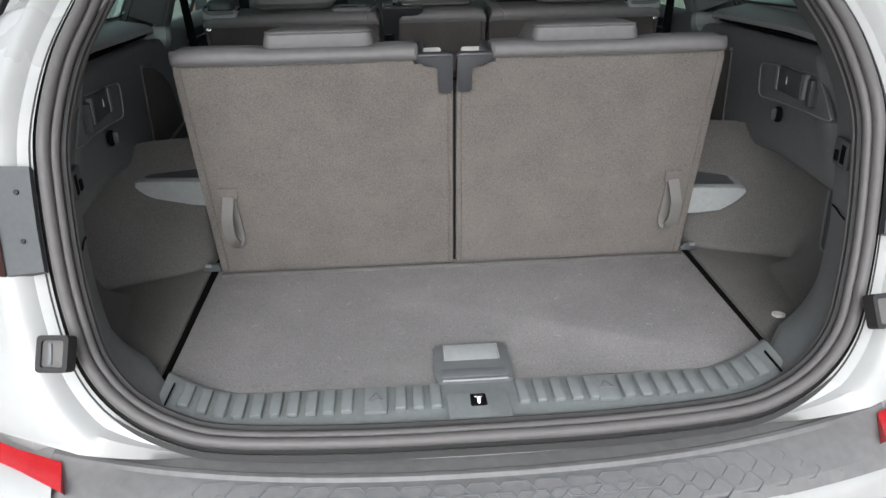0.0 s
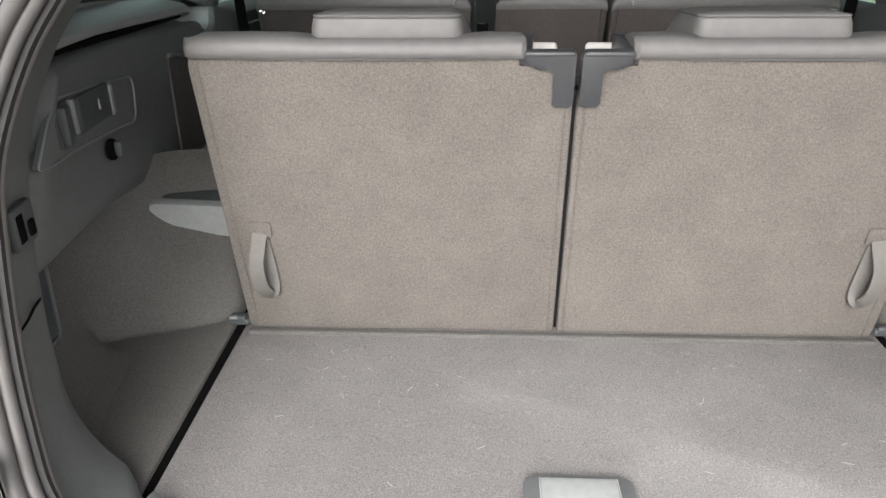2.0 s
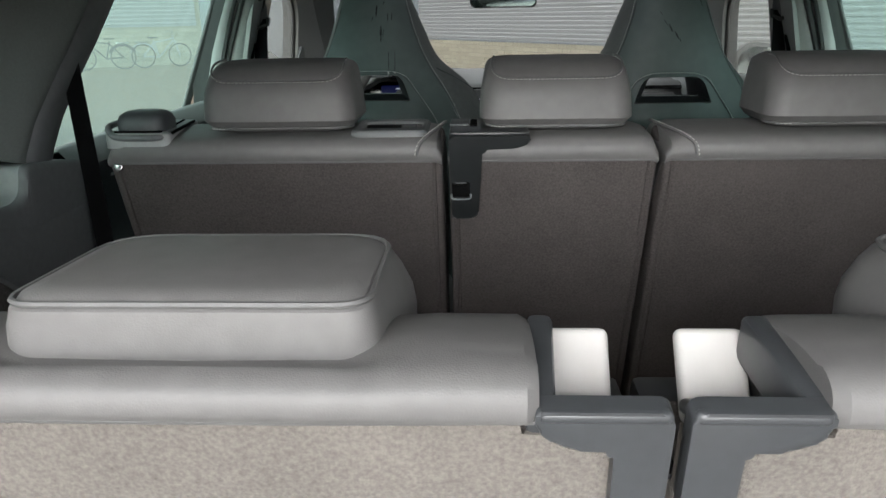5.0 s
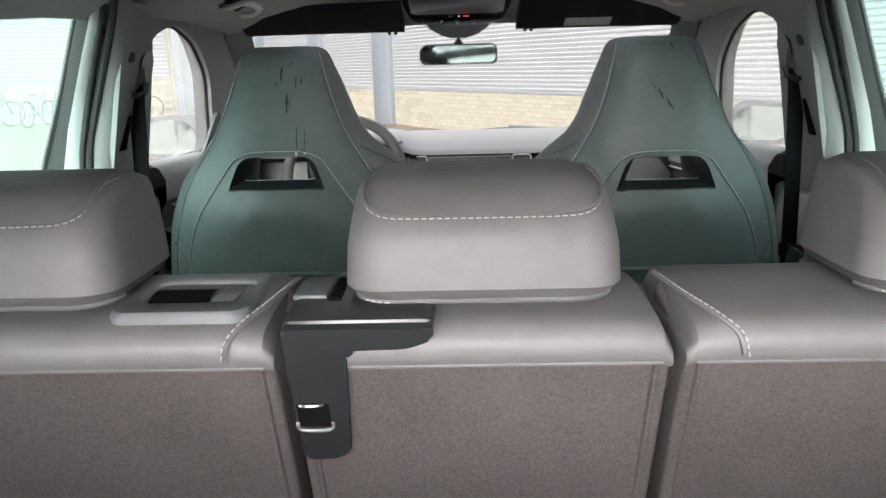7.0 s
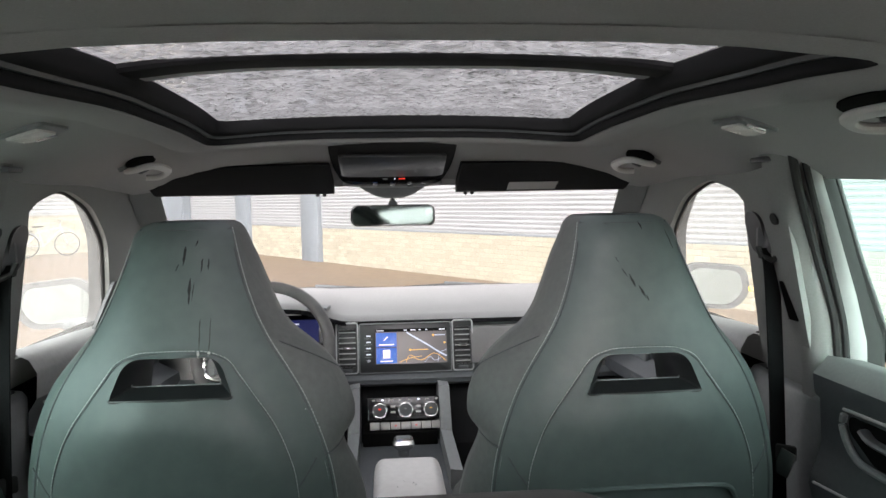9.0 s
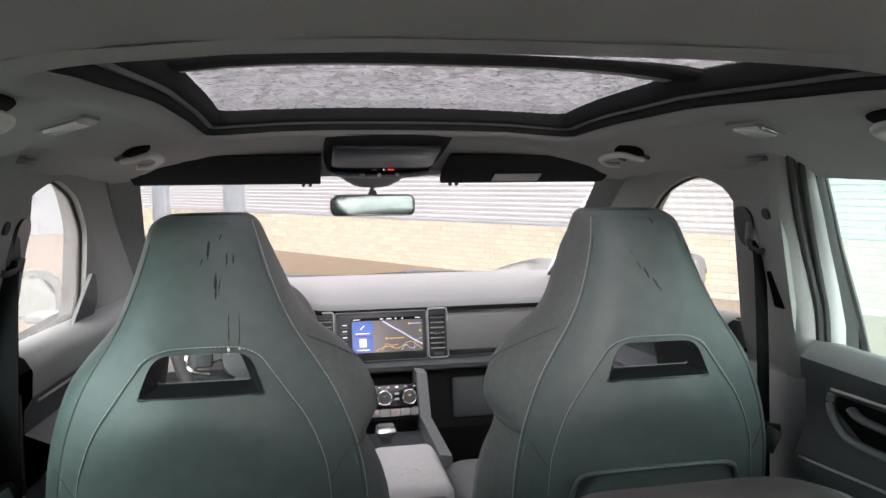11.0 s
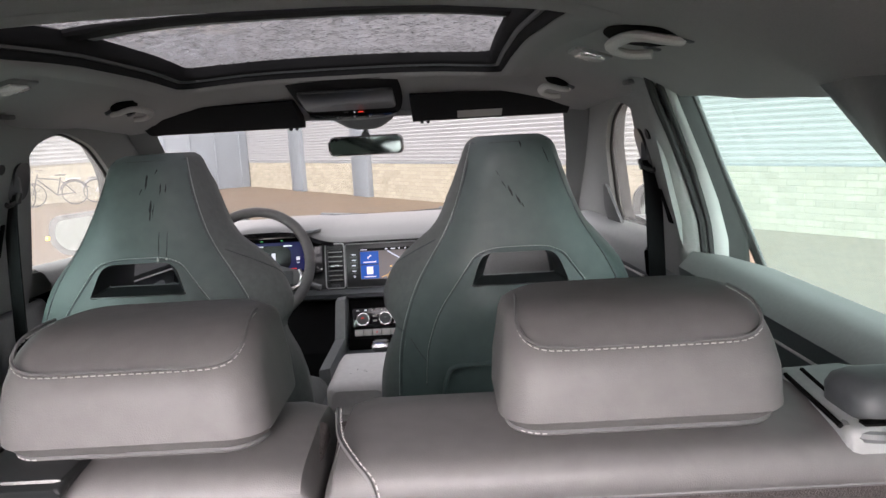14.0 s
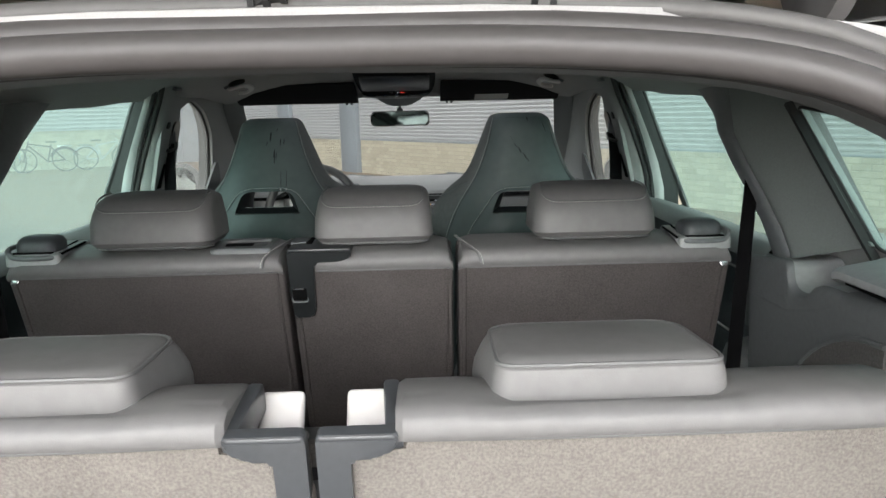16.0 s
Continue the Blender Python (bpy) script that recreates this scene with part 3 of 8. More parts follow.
def side_trim(sx):
    """The boot's side: upper plastic panel with its ledge, switches and hooks, and the carpeted lower side."""
    t = thing("boot_side_trim", "black plastic boot side panel with carpeted lower half", "side panel", "boot side panels", "structure")
    ys = [1.15, 1.19, 1.215, 1.25, 1.30, 1.40, 1.50, 1.65, 1.80, 1.86, 1.95, 2.02, 2.07, 2.085]

    def face_x(y):
        return curve_at(((1.10, 0.618), (1.22, 0.642), (1.35, 0.662), (1.5, 0.682), (1.75, 0.675), (2.06, 0.672)), y)

    # upper panel face
    rows = []
    for y in ys:
        x = face_x(y)
        low = curve_at(((1.10, 0.957), (1.45, 0.952), (1.7, 0.93), (2.06, 0.70)), y)
        end = 0.02 if y > 2.08 else 0.03 if y < 1.16 else 0.006 if y < 1.20 else 0.0
        tz = curve_at(((1.10, 1.17), (1.2, 1.182), (1.84, 1.182), (1.88, 1.13), (2.09, 1.13)), y)
        fwd = {1.15: 0.75, 1.19: 0.6, 1.215: 0.5, 1.25: 0.3}.get(y, 0.0)
        rows.append([V((sx * (x + dx + end), y + fwd * max(0.0, z - 1.0), z)) for dx, z in ((0.060, low - 0.004), (0.012, low), (0.004, low + 0.008), (0.0, low + 0.03), (-0.004, lerp(low, tz, 0.55)),
                                                              (-0.010, tz - 0.02), (-0.006, tz - 0.006), (0.004, tz), (0.05, tz + 0.002))])
    part("upper_panel", loft(rows, closed=False, caps=False), BOOT_PANEL, t, smooth=50)
    arc = [(1.70 + 0.265 * math.cos(q), 0.86 + 0.275 * math.sin(q)) for q in [math.pi / 2 * k / 14 for k in range(15)]]
    part("arch_felt", plate((arc + [(1.70, 0.86)])[::-sx], 0.004, Matrix(((0, 0, -sx, sx * (face_x(1.85) - 0.0085)), (1, 0, 0, 0), (0, 1, 0, 0), (0, 0, 0, 1)))), SIDE_CARPET, t, "dark carpet over the wheel arch")
    part("arch_edge", sweep([(sx * (face_x(1.85) - 0.009), y, z) for y, z in arc], ring2(0.004, 6)), BOOT_PANEL, t)
    # ledge below the quarter window, with the dark slot under its lip
    rows = []
    for y in (1.28, 1.30, 1.35, 1.50, 1.70, 1.82, 1.838):
        x = face_x(y)
        drop = 0.004 if y in (1.28, 1.838) else 0.0
        rows.append([V((sx * (x + dx), y, z - drop)) for dx, z in ((0.05, 1.186), (0.008, 1.19), (-0.004, 1.196), (-0.004, 1.206), (0.006, 1.213), (0.06, 1.222), (0.10, 1.232), (0.13, 1.235))])
    part("ledge", loft(rows, closed=False, caps=False), TRIM_GREY, t, smooth=50)
    part("ledge_slot", box((0.03, 0.48, 0.009), (sx * 0.688, 1.585, 1.190), 0.004, rot=(0, 0, sx * -2)), BLANK, t)
    # raised end block with a scooped notch for the luggage cover
    face, tray = [], []
    for p in smooth_path([(1.80, 1.180, 0), (1.845, 1.178, 0), (1.872, 1.173, 0), (1.888, 1.160, 0), (1.902, 1.154, 0), (1.925, 1.154, 0), (1.940, 1.162, 0), (1.947, 1.178, 0), (1.951, 1.190, 0), (1.962, 1.195, 0), (2.0, 1.191, 0), (2.05, 1.184, 0), (2.078, 1.180, 0), (2.088, 1.168, 0), (2.091, 1.10, 0)], 4):
        y, z = p.x, p.y
        x = face_x(y)
        face.append([V((sx * (x + dx), y, zz)) for dx, zz in ((-0.006, min(z - 0.012, 1.05)), (-0.008, min(z - 0.012, 1.11)), (-0.009, z - 0.010), (-0.005, z - 0.002), (0.002, z))])
        back = max(z, 1.200) if z > 1.15 else z
        tray.append([V((sx * (x + dx), y, zz)) for dx, zz in ((0.002, z), (0.008, z - 0.002), (0.082, z), (0.092, z + 0.005), (0.099, max(z + 0.012, back)), (0.104, max(z + 0.014, back + 0.012)), (0.14, back + 0.035 * min(1, max(0, (z - 1.10) / 0.08))))])
    part("end_block", loft(face, closed=False, caps=False), BOOT_PANEL, t, smooth=50)
    part("cover_notch", loft(tray, closed=False, caps=False), TRIM_GREY, t, "grey notch for a luggage cover", smooth=50)
    # recessed field with a socket, a seat-release switch and a strap hook
    m = frame_of((sx * (face_x(1.34) - 0.006), 1.34, 1.106), (sx * 0.10, 1, 0), (0, 0, 1))
    if sx > 0:
        m = frame_of((sx * (face_x(1.34) - 0.006), 1.34, 1.106), (-sx * 0.10, -1, 0), (0, 0, 1))
    k = 1 if sx < 0 else -1
    out = round_poly([(k * -0.130, -0.026), (k * 0.215, -0.050), (k * 0.225, 0.020), (k * -0.066, 0.040)][::k], (0.010, 0.02, 0.02, 0.055) if k > 0 else (0.055, 0.02, 0.02, 0.010), 6)

    def bend(bm):
        """Cut the flat piece across and lay it onto the curved panel."""
        for q in range(9):
            bmesh.ops.bisect_plane(bm, geom=bm.verts[:] + bm.edges[:] + bm.faces[:], plane_co=(0, 1.245 + 0.04 * q, 0), plane_no=(0, 1, 0))
        for v in bm.verts:
            flat = face_x(1.34) - 0.006 + 0.10 * (v.co.y - 1.34)
            real = curve_at(((1.20, 0.630), (1.25, 0.634), (1.265, 0.635), (1.28, 0.639), (1.30, 0.646), (1.34, 0.6525), (1.4, 0.661), (1.5, 0.674), (1.56, 0.6725), (1.62, 0.671)), v.co.y)
            v.co.x += sx * (real - 0.002 - flat)
        return bm

    field = part("switch_field", bend(plate(out, 0.006, m, 0.003)), BOOT_PANEL, t)
    dense = [tuple(V(p).lerp(V(q), i / 6)) for p, q in zip(out, out[1:] + out[:1]) for i in range(6 if (V(p) - V(q)).length > 0.02 else 1)]
    part("field_rim", bend(sweep([m @ V((x, y, 0.001)) for x, y in dense], ring2(0.0016, 5), closed=True, up=m.to_3x3() @ V((0, 0, 1)))), GREY_PLASTIC, field)
    part("socket_recess", bend(plate(rrect(0.052, 0.052, 0.004), 0.004, m @ pose(k * -0.034, 0.006, 0.003))), BLACK, field)
    bm = box((0.024, 0.048, 0.014), (k * -0.042, 0.006, 0.007), 0.003)
    bm.transform(m)
    bend(bm)
    part("hook_flap", bm, BLACK, field)
    bm = box((0.009, 0.046, 0.010), (k * -0.008, 0.009, 0.006), 0.003)
    bm.transform(m)
    bend(bm)
    part("recess_edge", bm, GREY_PLASTIC, field)
    bm = box((0.114, 0.048, 0.008), (k * 0.068, 0.005, 0.004), 0.003)
    bm.transform(m)
    bend(bm)
    part("socket_cover", bm, BLACK, field)
    bm = box((0.012, 0.046, 0.010), (k * 0.131, 0.003, 0.005), 0.003)
    bm.transform(m)
    bend(bm)
    part("recess_edge", bm, GREY_PLASTIC, field)
    bm = loft([[V((k * 0.079 + 0.004 * a * q, 0.006 + 0.007 * b * q, 0.0085 + 0.001 * h)) for a, b in ((0, 1.3), (-0.8, 0), (-0.7, -1), (0.7, -1), (0.8, 0))] for q, h in ((1, 0), (0.7, 1))])
    bm.transform(m)
    bend(bm)
    part("symbol", bm, GRIPGREY, field)
    # bag hook below
    hook = cyl(0.016, 0.008, m @ pose(k * 0.110, -0.067, 0.002), 18, 0.002)
    part("hook_cup", bend(hook), BLANK, t)
    bm = box((0.007, 0.022, 0.012), (k * 0.113, -0.067, 0.010), 0.003)
    bm.transform(m)
    bend(bm)
    part("bag_hook", bm, BLACK, t)
    # strap eye beside the opening
    bm = box((0.010, 0.052, 0.046), (sx * 0.603, 1.125, 1.050), 0.004, rot=(0, 0, sx * -10))
    part("eye_frame", bm, BLACK, t)
    bm = box((0.006, 0.020, 0.034), (sx * 0.5985, 1.114, 1.050), 0.003, rot=(0, 0, sx * -10))
    box((0.006, 0.014, 0.018), (sx * 0.5995, 1.135, 1.044), 0.003, rot=(0, 0, sx * -10), bm=bm)
    part("eye_slot", bm, BLANK, t)
    # carpeted lower side: one moulding that curves up out of the floor, with the bay behind the opening and the wheel arch
    plan = [(1.075, 0.610, 0.02, 0.0), (1.12, 0.645, 0.03, 0.0), (1.18, 0.695, 0.01, 0.0), (1.25, 0.733, 0.0, 0.0), (1.33, 0.745, 0.0, 0.0), (1.385, 0.740, 0.0, 0.01), (1.412, 0.722, 0.0, 0.07),
            (1.428, 0.690, 0.01, 0.17), (1.440, 0.650, 0.02, 0.22), (1.456, 0.595, 0.03, 0.22), (1.480, 0.540, 0.03, 0.21), (1.52, 0.515, 0.03, 0.19), (1.66, 0.51, 0.04, 0.10), (1.85, 0.52, 0.05, 0.0), (2.02, 0.53, 0.05, 0.0)]
    rows = []
    for i in range(14):
        line = []
        for y, x, dx, dy in plan:
            r = curve_at(((1.075, 0.03), (1.15, 0.07), (1.30, 0.11), (1.38, 0.08), (1.42, 0.03), (1.46, 0.014), (2.1, 0.014)), y)
            zf = floor_z(y) + 0.0045
            if i <= 6:
                q = math.pi / 2 * i / 6
                px, py, z = x - r * (1 - math.sin(q)), y, zf + r * (1 - math.cos(q))
                if y > 1.40:
                    px, py = x, y - 0.6 * r * (1 - math.sin(q))
            else:
                z = lerp(zf + r, 0.985, (i - 6) / 7)
                w = max(0.0, (z - zf - r) / 0.27)
                px, py = x + dx * w, y + dy * w
            line.append((sx * px, py, z))
        rows.append(smooth_path(line, 4))
    part("carpeted_side", loft(rows, closed=False, caps=False), SIDE_CARPET, t, "dark grey carpeted wheel arch and bay", smooth=70)
    bm = loft([[V((sx * x, y, z)) for y, z in ((1.195, 0.802), (1.330, 0.794), (1.337, 0.928), (1.205, 0.930))] for x in (0.731, 0.77)])
    for v in bm.verts:
        v.co.x -= sx * 0.13 * (1.335 - v.co.y) - sx * 0.004
    part("bay_recess", bm, BLACK, t)
    bm = sweep([(sx * 0.735, 1.341, 0.927), (sx * 0.735, 1.335, 0.800), (sx * 0.732, 1.326, 0.792), (sx * 0.720, 1.23, 0.795)], ring2(0.004, 6))
    part("bay_rim", bm, DARK, t)
    return t


for sx in (-1, 1):
    side_trim(sx)

# round badge on the carpet beside the floor
badge = thing("floor_badge", "small round pale badge on the boot carpet", "badge")
part("badge_disc", cyl(0.012, 0.003, pose(0.585, 1.19, floor_z(1.19) + 0.005), 20), GRIPGREY, badge)
part("badge_ring", sweep([(0.585 + 0.008 * math.cos(a), 1.19 + 0.008 * math.sin(a), floor_z(1.19) + 0.0072) for a in [k * 0.5236 for k in range(12)]], ring2(0.001, 5), closed=True), WHITE, badge)
anchor = thing("lashing_eye", "black fold-down lashing eye at the boot corner", "lashing eye", "lashing eyes")
part("eye_plate", box((0.05, 0.03, 0.008), (0.60, 1.115, floor_z(1.11) + 0.008), 0.004), BLACK, anchor)
part("eye_ring", sweep([(0.585, 1.11, 0.722), (0.59, 1.125, 0.726), (0.61, 1.125, 0.726), (0.615, 1.11, 0.722)], ring2(0.003, 6)), DARK, anchor)
anchor2 = copy_thing(anchor, Matrix.Translation((-1.2, 0, 0)))


# ---- rear end of the car body ----
body = thing("car_body", "white painted rear end of the car round the open boot", "car body", kind="structure")


def low_clear(ring, keep):
    """Keeps the white panel off the bumper at the foot of the opening."""
    return [lerp(q, k, min(1.0, max(0.0, (0.76 - p.z) / 0.05))) for p, q, k in zip(LOOP, ring, keep)]


tuck = around(0.046, -0.012, 0.0, -0.02)
gut1 = around(0.044, -0.010)
gut2, gut3 = low_clear(around(0.044, -0.004, 0.014, -0.016), tuck), low_clear(around(0.044, -0.004, 0.080, 0.002), around(0.046, -0.02, 0.0, -0.05))
gut_floor = low_clear(around(0.044, -0.004, 0.034, -0.018), tuck)
gut_lip = low_clear(around(0.044, -0.004, 0.046, -0.002), tuck)
slim = around(0.044, -0.004, 0.062, 0.0)
gut3 = [lerp(a, b, min(1.0, max(0.0, (p.z - 1.10) / 0.1))) for p, a, b in zip(LOOP, gut3, slim)]
far, skirt = [], []
for p in gut3:
    s = 1 if p.x > 0 else -1
    w = min(1.0, max(0.0, (abs(p.x) - 0.40) / 0.25))
    if p.z < 0.70 and w < 1:
        far.append(V((p.x, p.y + 0.06, p.z - 0.02)))
        skirt.append(V((p.x, p.y + 0.12, p.z - 0.06)))
        continue
    k = min(1.0, max(0.0, (p.z - 1.14) / 0.26))
    k = k * k * (3 - 2 * k)
    far.append(lerp(V((s * lerp(abs(p.x) + 0.07, 0.90, 0.6), p.y + 0.10, p.z)), V((p.x * 1.03, p.y + 0.16, p.z)), k))
    skirt.append(lerp(V((s * 0.915, p.y + 0.55, p.z - 0.02)), V((p.x * 1.05, p.y + 0.45, p.z + 0.055)), k))
part("quarter_panel", loft([gut1, gut2, gut_floor, gut_lip, gut3, far, skirt], closed=True, caps=False), WHITE, body, smooth=50)
for sx in (-1, 1):
    # tail lamp with its mount, rubber stop and body bracket
    a0, a1, a2, a3 = around(0.044, -0.012), around(0.044, -0.006, 0.004, 0.010), around(0.044, -0.006, 0.056, 0.010), around(0.044, -0.006, 0.060, -0.02)
    idx = [i for i, p in enumerate(LOOP) if p.x * sx > 0.4 and 0.912 < p.z < 1.075]
    part("lamp_mount", loft([[a0[i], a1[i], a2[i], a3[i]] for i in idx]), BLACK, body, "black plastic tail lamp mount")

    def lens_row(i, lift=0.0):
        p = a2[i]
        return [p + V((0, -0.004 - lift, 0)), V((sx * (abs(p.x) + 0.05), p.y + 0.012 - lift, p.z)), V((sx * (abs(p.x) + 0.14), p.y + 0.07 - lift, p.z)), V((sx * (0.92 + lift), p.y + 0.22, p.z)), V((sx * 0.88, p.y + 0.24, p.z)), p + V((0, 0.05, 0))]

    lamp = part("tail_lamp", loft([lens_row(i) for i in idx]), MAROON, body, "dark red tail lamp with red and amber bands")
    order = sorted(idx, key=lambda i: LOOP[i].z)
    part("red_band", loft([[lerp(*lens_row(i, 0.003)[0:2], 0.5)] + lens_row(i, 0.003)[1:4] for i in order[:2]], closed=False, caps=False), RED, lamp)
    k = len(order) // 2
    part("amber_band", loft([[lerp(*lens_row(i, 0.003)[1:3], 0.3), lens_row(i, 0.003)[2]] for i in order[k - 1:k + 3]], closed=False, caps=False), AMBER, lamp)
    for i in (order[len(order) // 3], order[2 * len(order) // 3]):
        q = lerp(a1[i], a2[i], 0.4) + V((0, -0.84, 0.54)) * 0.001
        part("screw", cyl(0.0035, 0.004, Matrix.Translation(q) @ pose(0, 0, 0, 60, 0, 0), 10), RUBBER_DARK, body)
    sm = frame_of((sx * 0.606, 0.950, 0.856), (1, 0.12 * sx, 0), (0, 0.50, 0.87))
    stop = part("bump_stop", holed(rrect(0.046, 0.052, 0.006, 3), (rrect(0.032, 0.038, 0.004, 3)[::-1],), -0.022, sm @ pose(0, 0, 0.004)), RUBBER_DARK, body, "black rubber stop on the body")
    part("stop_pad", plate(rrect(0.038, 0.044, 0.004), 0.020, sm @ pose(0, 0, 0.000), 0.003), RUBBER, stop)
    part("stop_pin", box((0.006, 0.03, 0.004), sm @ V((0.004 * sx, 0, 0.001)), 0.0015, rot=(60, 0, 0)), DARK, stop)
# bumper: step pad, honeycomb strip and reflectors
bump = thing("rear_bumper", "white bumper with a grey plastic step pad and red reflectors", "bumper", kind="structure")
rows, lower = [], []
for i in range(41):
    x = -0.66 + 1.32 * i / 40
    b = 0.085 * (abs(x) / 0.64) ** 2.2
    up = 0.020 * (abs(x) / 0.64) ** 4
    rows.append([V((x, y + b, z + up * k)) for y, z, k in ((0.975, 0.640, 1), (0.965, 0.655, 1), (0.942, 0.659, 1), (0.936, 0.6605, 0.9), (0.930, 0.6605, 0.9), (0.925, 0.654, 0.8), (0.898, 0.652, 0.6), (0.893, 0.655, 0.6), (0.886, 0.655, 0.5), (0.881, 0.650, 0.5), (0.868, 0.647, 0.3), (0.826, 0.622, 0), (0.815, 0.605, 0))])
part("step_pad", loft(rows, closed=False, caps=False), STEP_PAD, bump, "scuffed grey step pad", smooth=22)
for i in range(41):
    x = -0.96 + 1.92 * i / 40
    b = 0.10 * (abs(x) / 0.64) ** 2.2
    lower.append([V((x * 0.97, y + b, z)) for y, z in ((0.93, 0.60), (0.832, 0.612), (0.806, 0.606), (0.790, 0.585), (0.780, 0.50), (0.79, 0.35))])
part("bumper_skin", loft(lower, closed=False, caps=False), WHITE, bump, smooth=50)
hexes = bmesh.new()
for r in range(3):
    for i in range(25):
        x = -0.60 + (i + 0.5 * (r % 2)) * 0.049
        b = 0.10 * (abs(x) / 0.64) ** 2.2
        y, z = 0.858 - 0.0135 * r, 0.6415 - 0.0082 * r
        ring = [V((x + 0.0315 * a, y + b + 0.0125 * c, z + 0.0078 * c)) for a, c in ((-1, 0), (-0.55, 1), (0.55, 1), (1, 0), (0.55, -1), (-0.55, -1))]
        sweep(ring, ring2(0.0020, 5), closed=True, up=(0, -0.6, 0.8), bm=hexes)
part("honeycomb", hexes, DARK, bump)
for sx in (-1, 1):
    bm = loft([[V((sx * x, y, z)) for x, y, z in row] for row in (((0.642, 0.960, 0.662), (0.624, 0.906, 0.650), (0.630, 0.930, 0.62)), ((0.72, 0.992, 0.667), (0.705, 0.955, 0.655), (0.71, 0.98, 0.63)), ((0.82, 1.045, 0.672), (0.81, 1.012, 0.662), (0.82, 1.05, 0.64)))])
    part("reflector", bm, RED, bump, "red reflector")
    deck = []
    for k in range(10):
        x = 0.645 + 0.031 * k
        yf = 0.815 + 0.10 * (x / 0.64) ** 2.2
        deck.append([V((sx * x, yf + 0.20, 0.664)), V((sx * x, yf + 0.05, 0.654)), V((sx * x, yf + 0.005, 0.645)), V((sx * x, yf - 0.02, 0.61)), V((sx * x, yf - 0.03, 0.5))])
    part("bumper_shoulder", loft(deck, closed=False, caps=False), WHITE, bump, smooth=50)
    corner = loft([[V((sx * x, y, z)) for x, y in ((0.655, 1.02), (0.70, 1.0), (0.80, 1.06), (0.90, 1.25), (0.92, 1.6))] for z in (0.58, 0.66, 0.74, 0.80)], closed=False, caps=False)
    part("bumper_corner", corner, WHITE, bump, smooth=50)


# ---- roof lining with its opening ----
def roof_z(x, y):
    c = curve_at(((1.42, 1.482), (1.70, 1.532), (2.15, 1.572), (2.5, 1.602), (2.85, 1.618), (3.2, 1.612), (3.4, 1.595), (3.55, 1.565), (3.66, 1.532), (3.76, 1.50)), y)
    w = curve_at(((1.42, 0.075), (2.0, 0.10), (2.6, 0.118), (3.3, 0.098), (3.76, 0.02)), y)
    return c - w * (abs(x) / 0.66) ** 3.2


SUN = (-0.40, 0.40, 2.372, 3.385)          # the glass roof's opening
xs = sorted({-0.70, -0.66, -0.62, -0.57, -0.5, -0.44, SUN[0], -0.3, -0.15, 0.0, 0.15, 0.3, SUN[1], 0.44, 0.5, 0.57, 0.62, 0.66, 0.70})
ysr = sorted({1.42, 1.5, 1.6, 1.7, 1.8, 1.95, 2.1, 2.2, 2.27, SUN[2], 2.5, 2.65, 2.8, 2.95, 3.1, 3.25, SUN[3], 3.44, 3.5, 3.6, 3.68, 3.76})
bm = bmesh.new()
grid = {(x, y): bm.verts.new((x * (1 if y < 3.3 else lerp(1, 0.93, (y - 3.3) / 0.46)), y, roof_z(x, y))) for x in xs for y in ysr}
for x0, x1 in zip(xs, xs[1:]):
    for y0, y1 in zip(ysr, ysr[1:]):
        if SUN[0] <= x0 and x1 <= SUN[1] and SUN[2] <= y0 and y1 <= SUN[3]:
            continue
        bm.faces.new((grid[x0, y0], grid[x1, y0], grid[x1, y1], grid[x0, y1]))
geom = bmesh.ops.extrude_face_region(bm, geom=bm.faces[:])
for v in [g for g in geom["geom"] if isinstance(g, bmesh.types.BMVert)]:
    v.co.z += 0.035
setting(part("ceiling", bm, HEADLINER, smooth=50), "dark grey cloth roof lining", "ceiling")
# outer roof skin, white, round the glass
bm = bmesh.new()
grid = {(x, y): bm.verts.new((x, y, roof_z(x * 0.85, y) + 0.065)) for x in xs for y in ysr}
for x0, x1 in zip(xs, xs[1:]):
    for y0, y1 in zip(ysr, ysr[1:]):
        if SUN[0] <= x0 and x1 <= SUN[1] and SUN[2] <= y0 and y1 <= SUN[3]:
            continue
        bm.faces.new((grid[x0, y0], grid[x1, y0], grid[x1, y1], grid[x0, y1]))
setting(part("roof_skin", bm, WHITE, smooth=50), "white car roof", "roof")
# roof window: frame, rails, cross bar, two panes, drops
roof_window = thing("window_roof", "panoramic glass roof covered in rain drops", "roof window", kind="structure")


def roof_ring(grow, dz, r=0.05):
    """A rounded loop about the roof opening, grown outwards, and lifted off the lining."""
    x1, y0, y1 = SUN[1] + grow, SUN[2] - grow, SUN[3] + grow
    o = rrect(2 * x1, y1 - y0, max(0.012, r + grow), 6)
    full = []
    for (xa, ya), (xb, yb) in zip(o, o[1:] + o[:1]):
        n = max(1, int(math.hypot(xb - xa, yb - ya) / 0.09))
        full += [(lerp(xa, xb, k / n), lerp(ya, yb, k / n)) for k in range(n)]
    return [V((x, y + (y0 + y1) / 2, roof_z(abs(x), y + (y0 + y1) / 2) + dz)) for x, y in full]


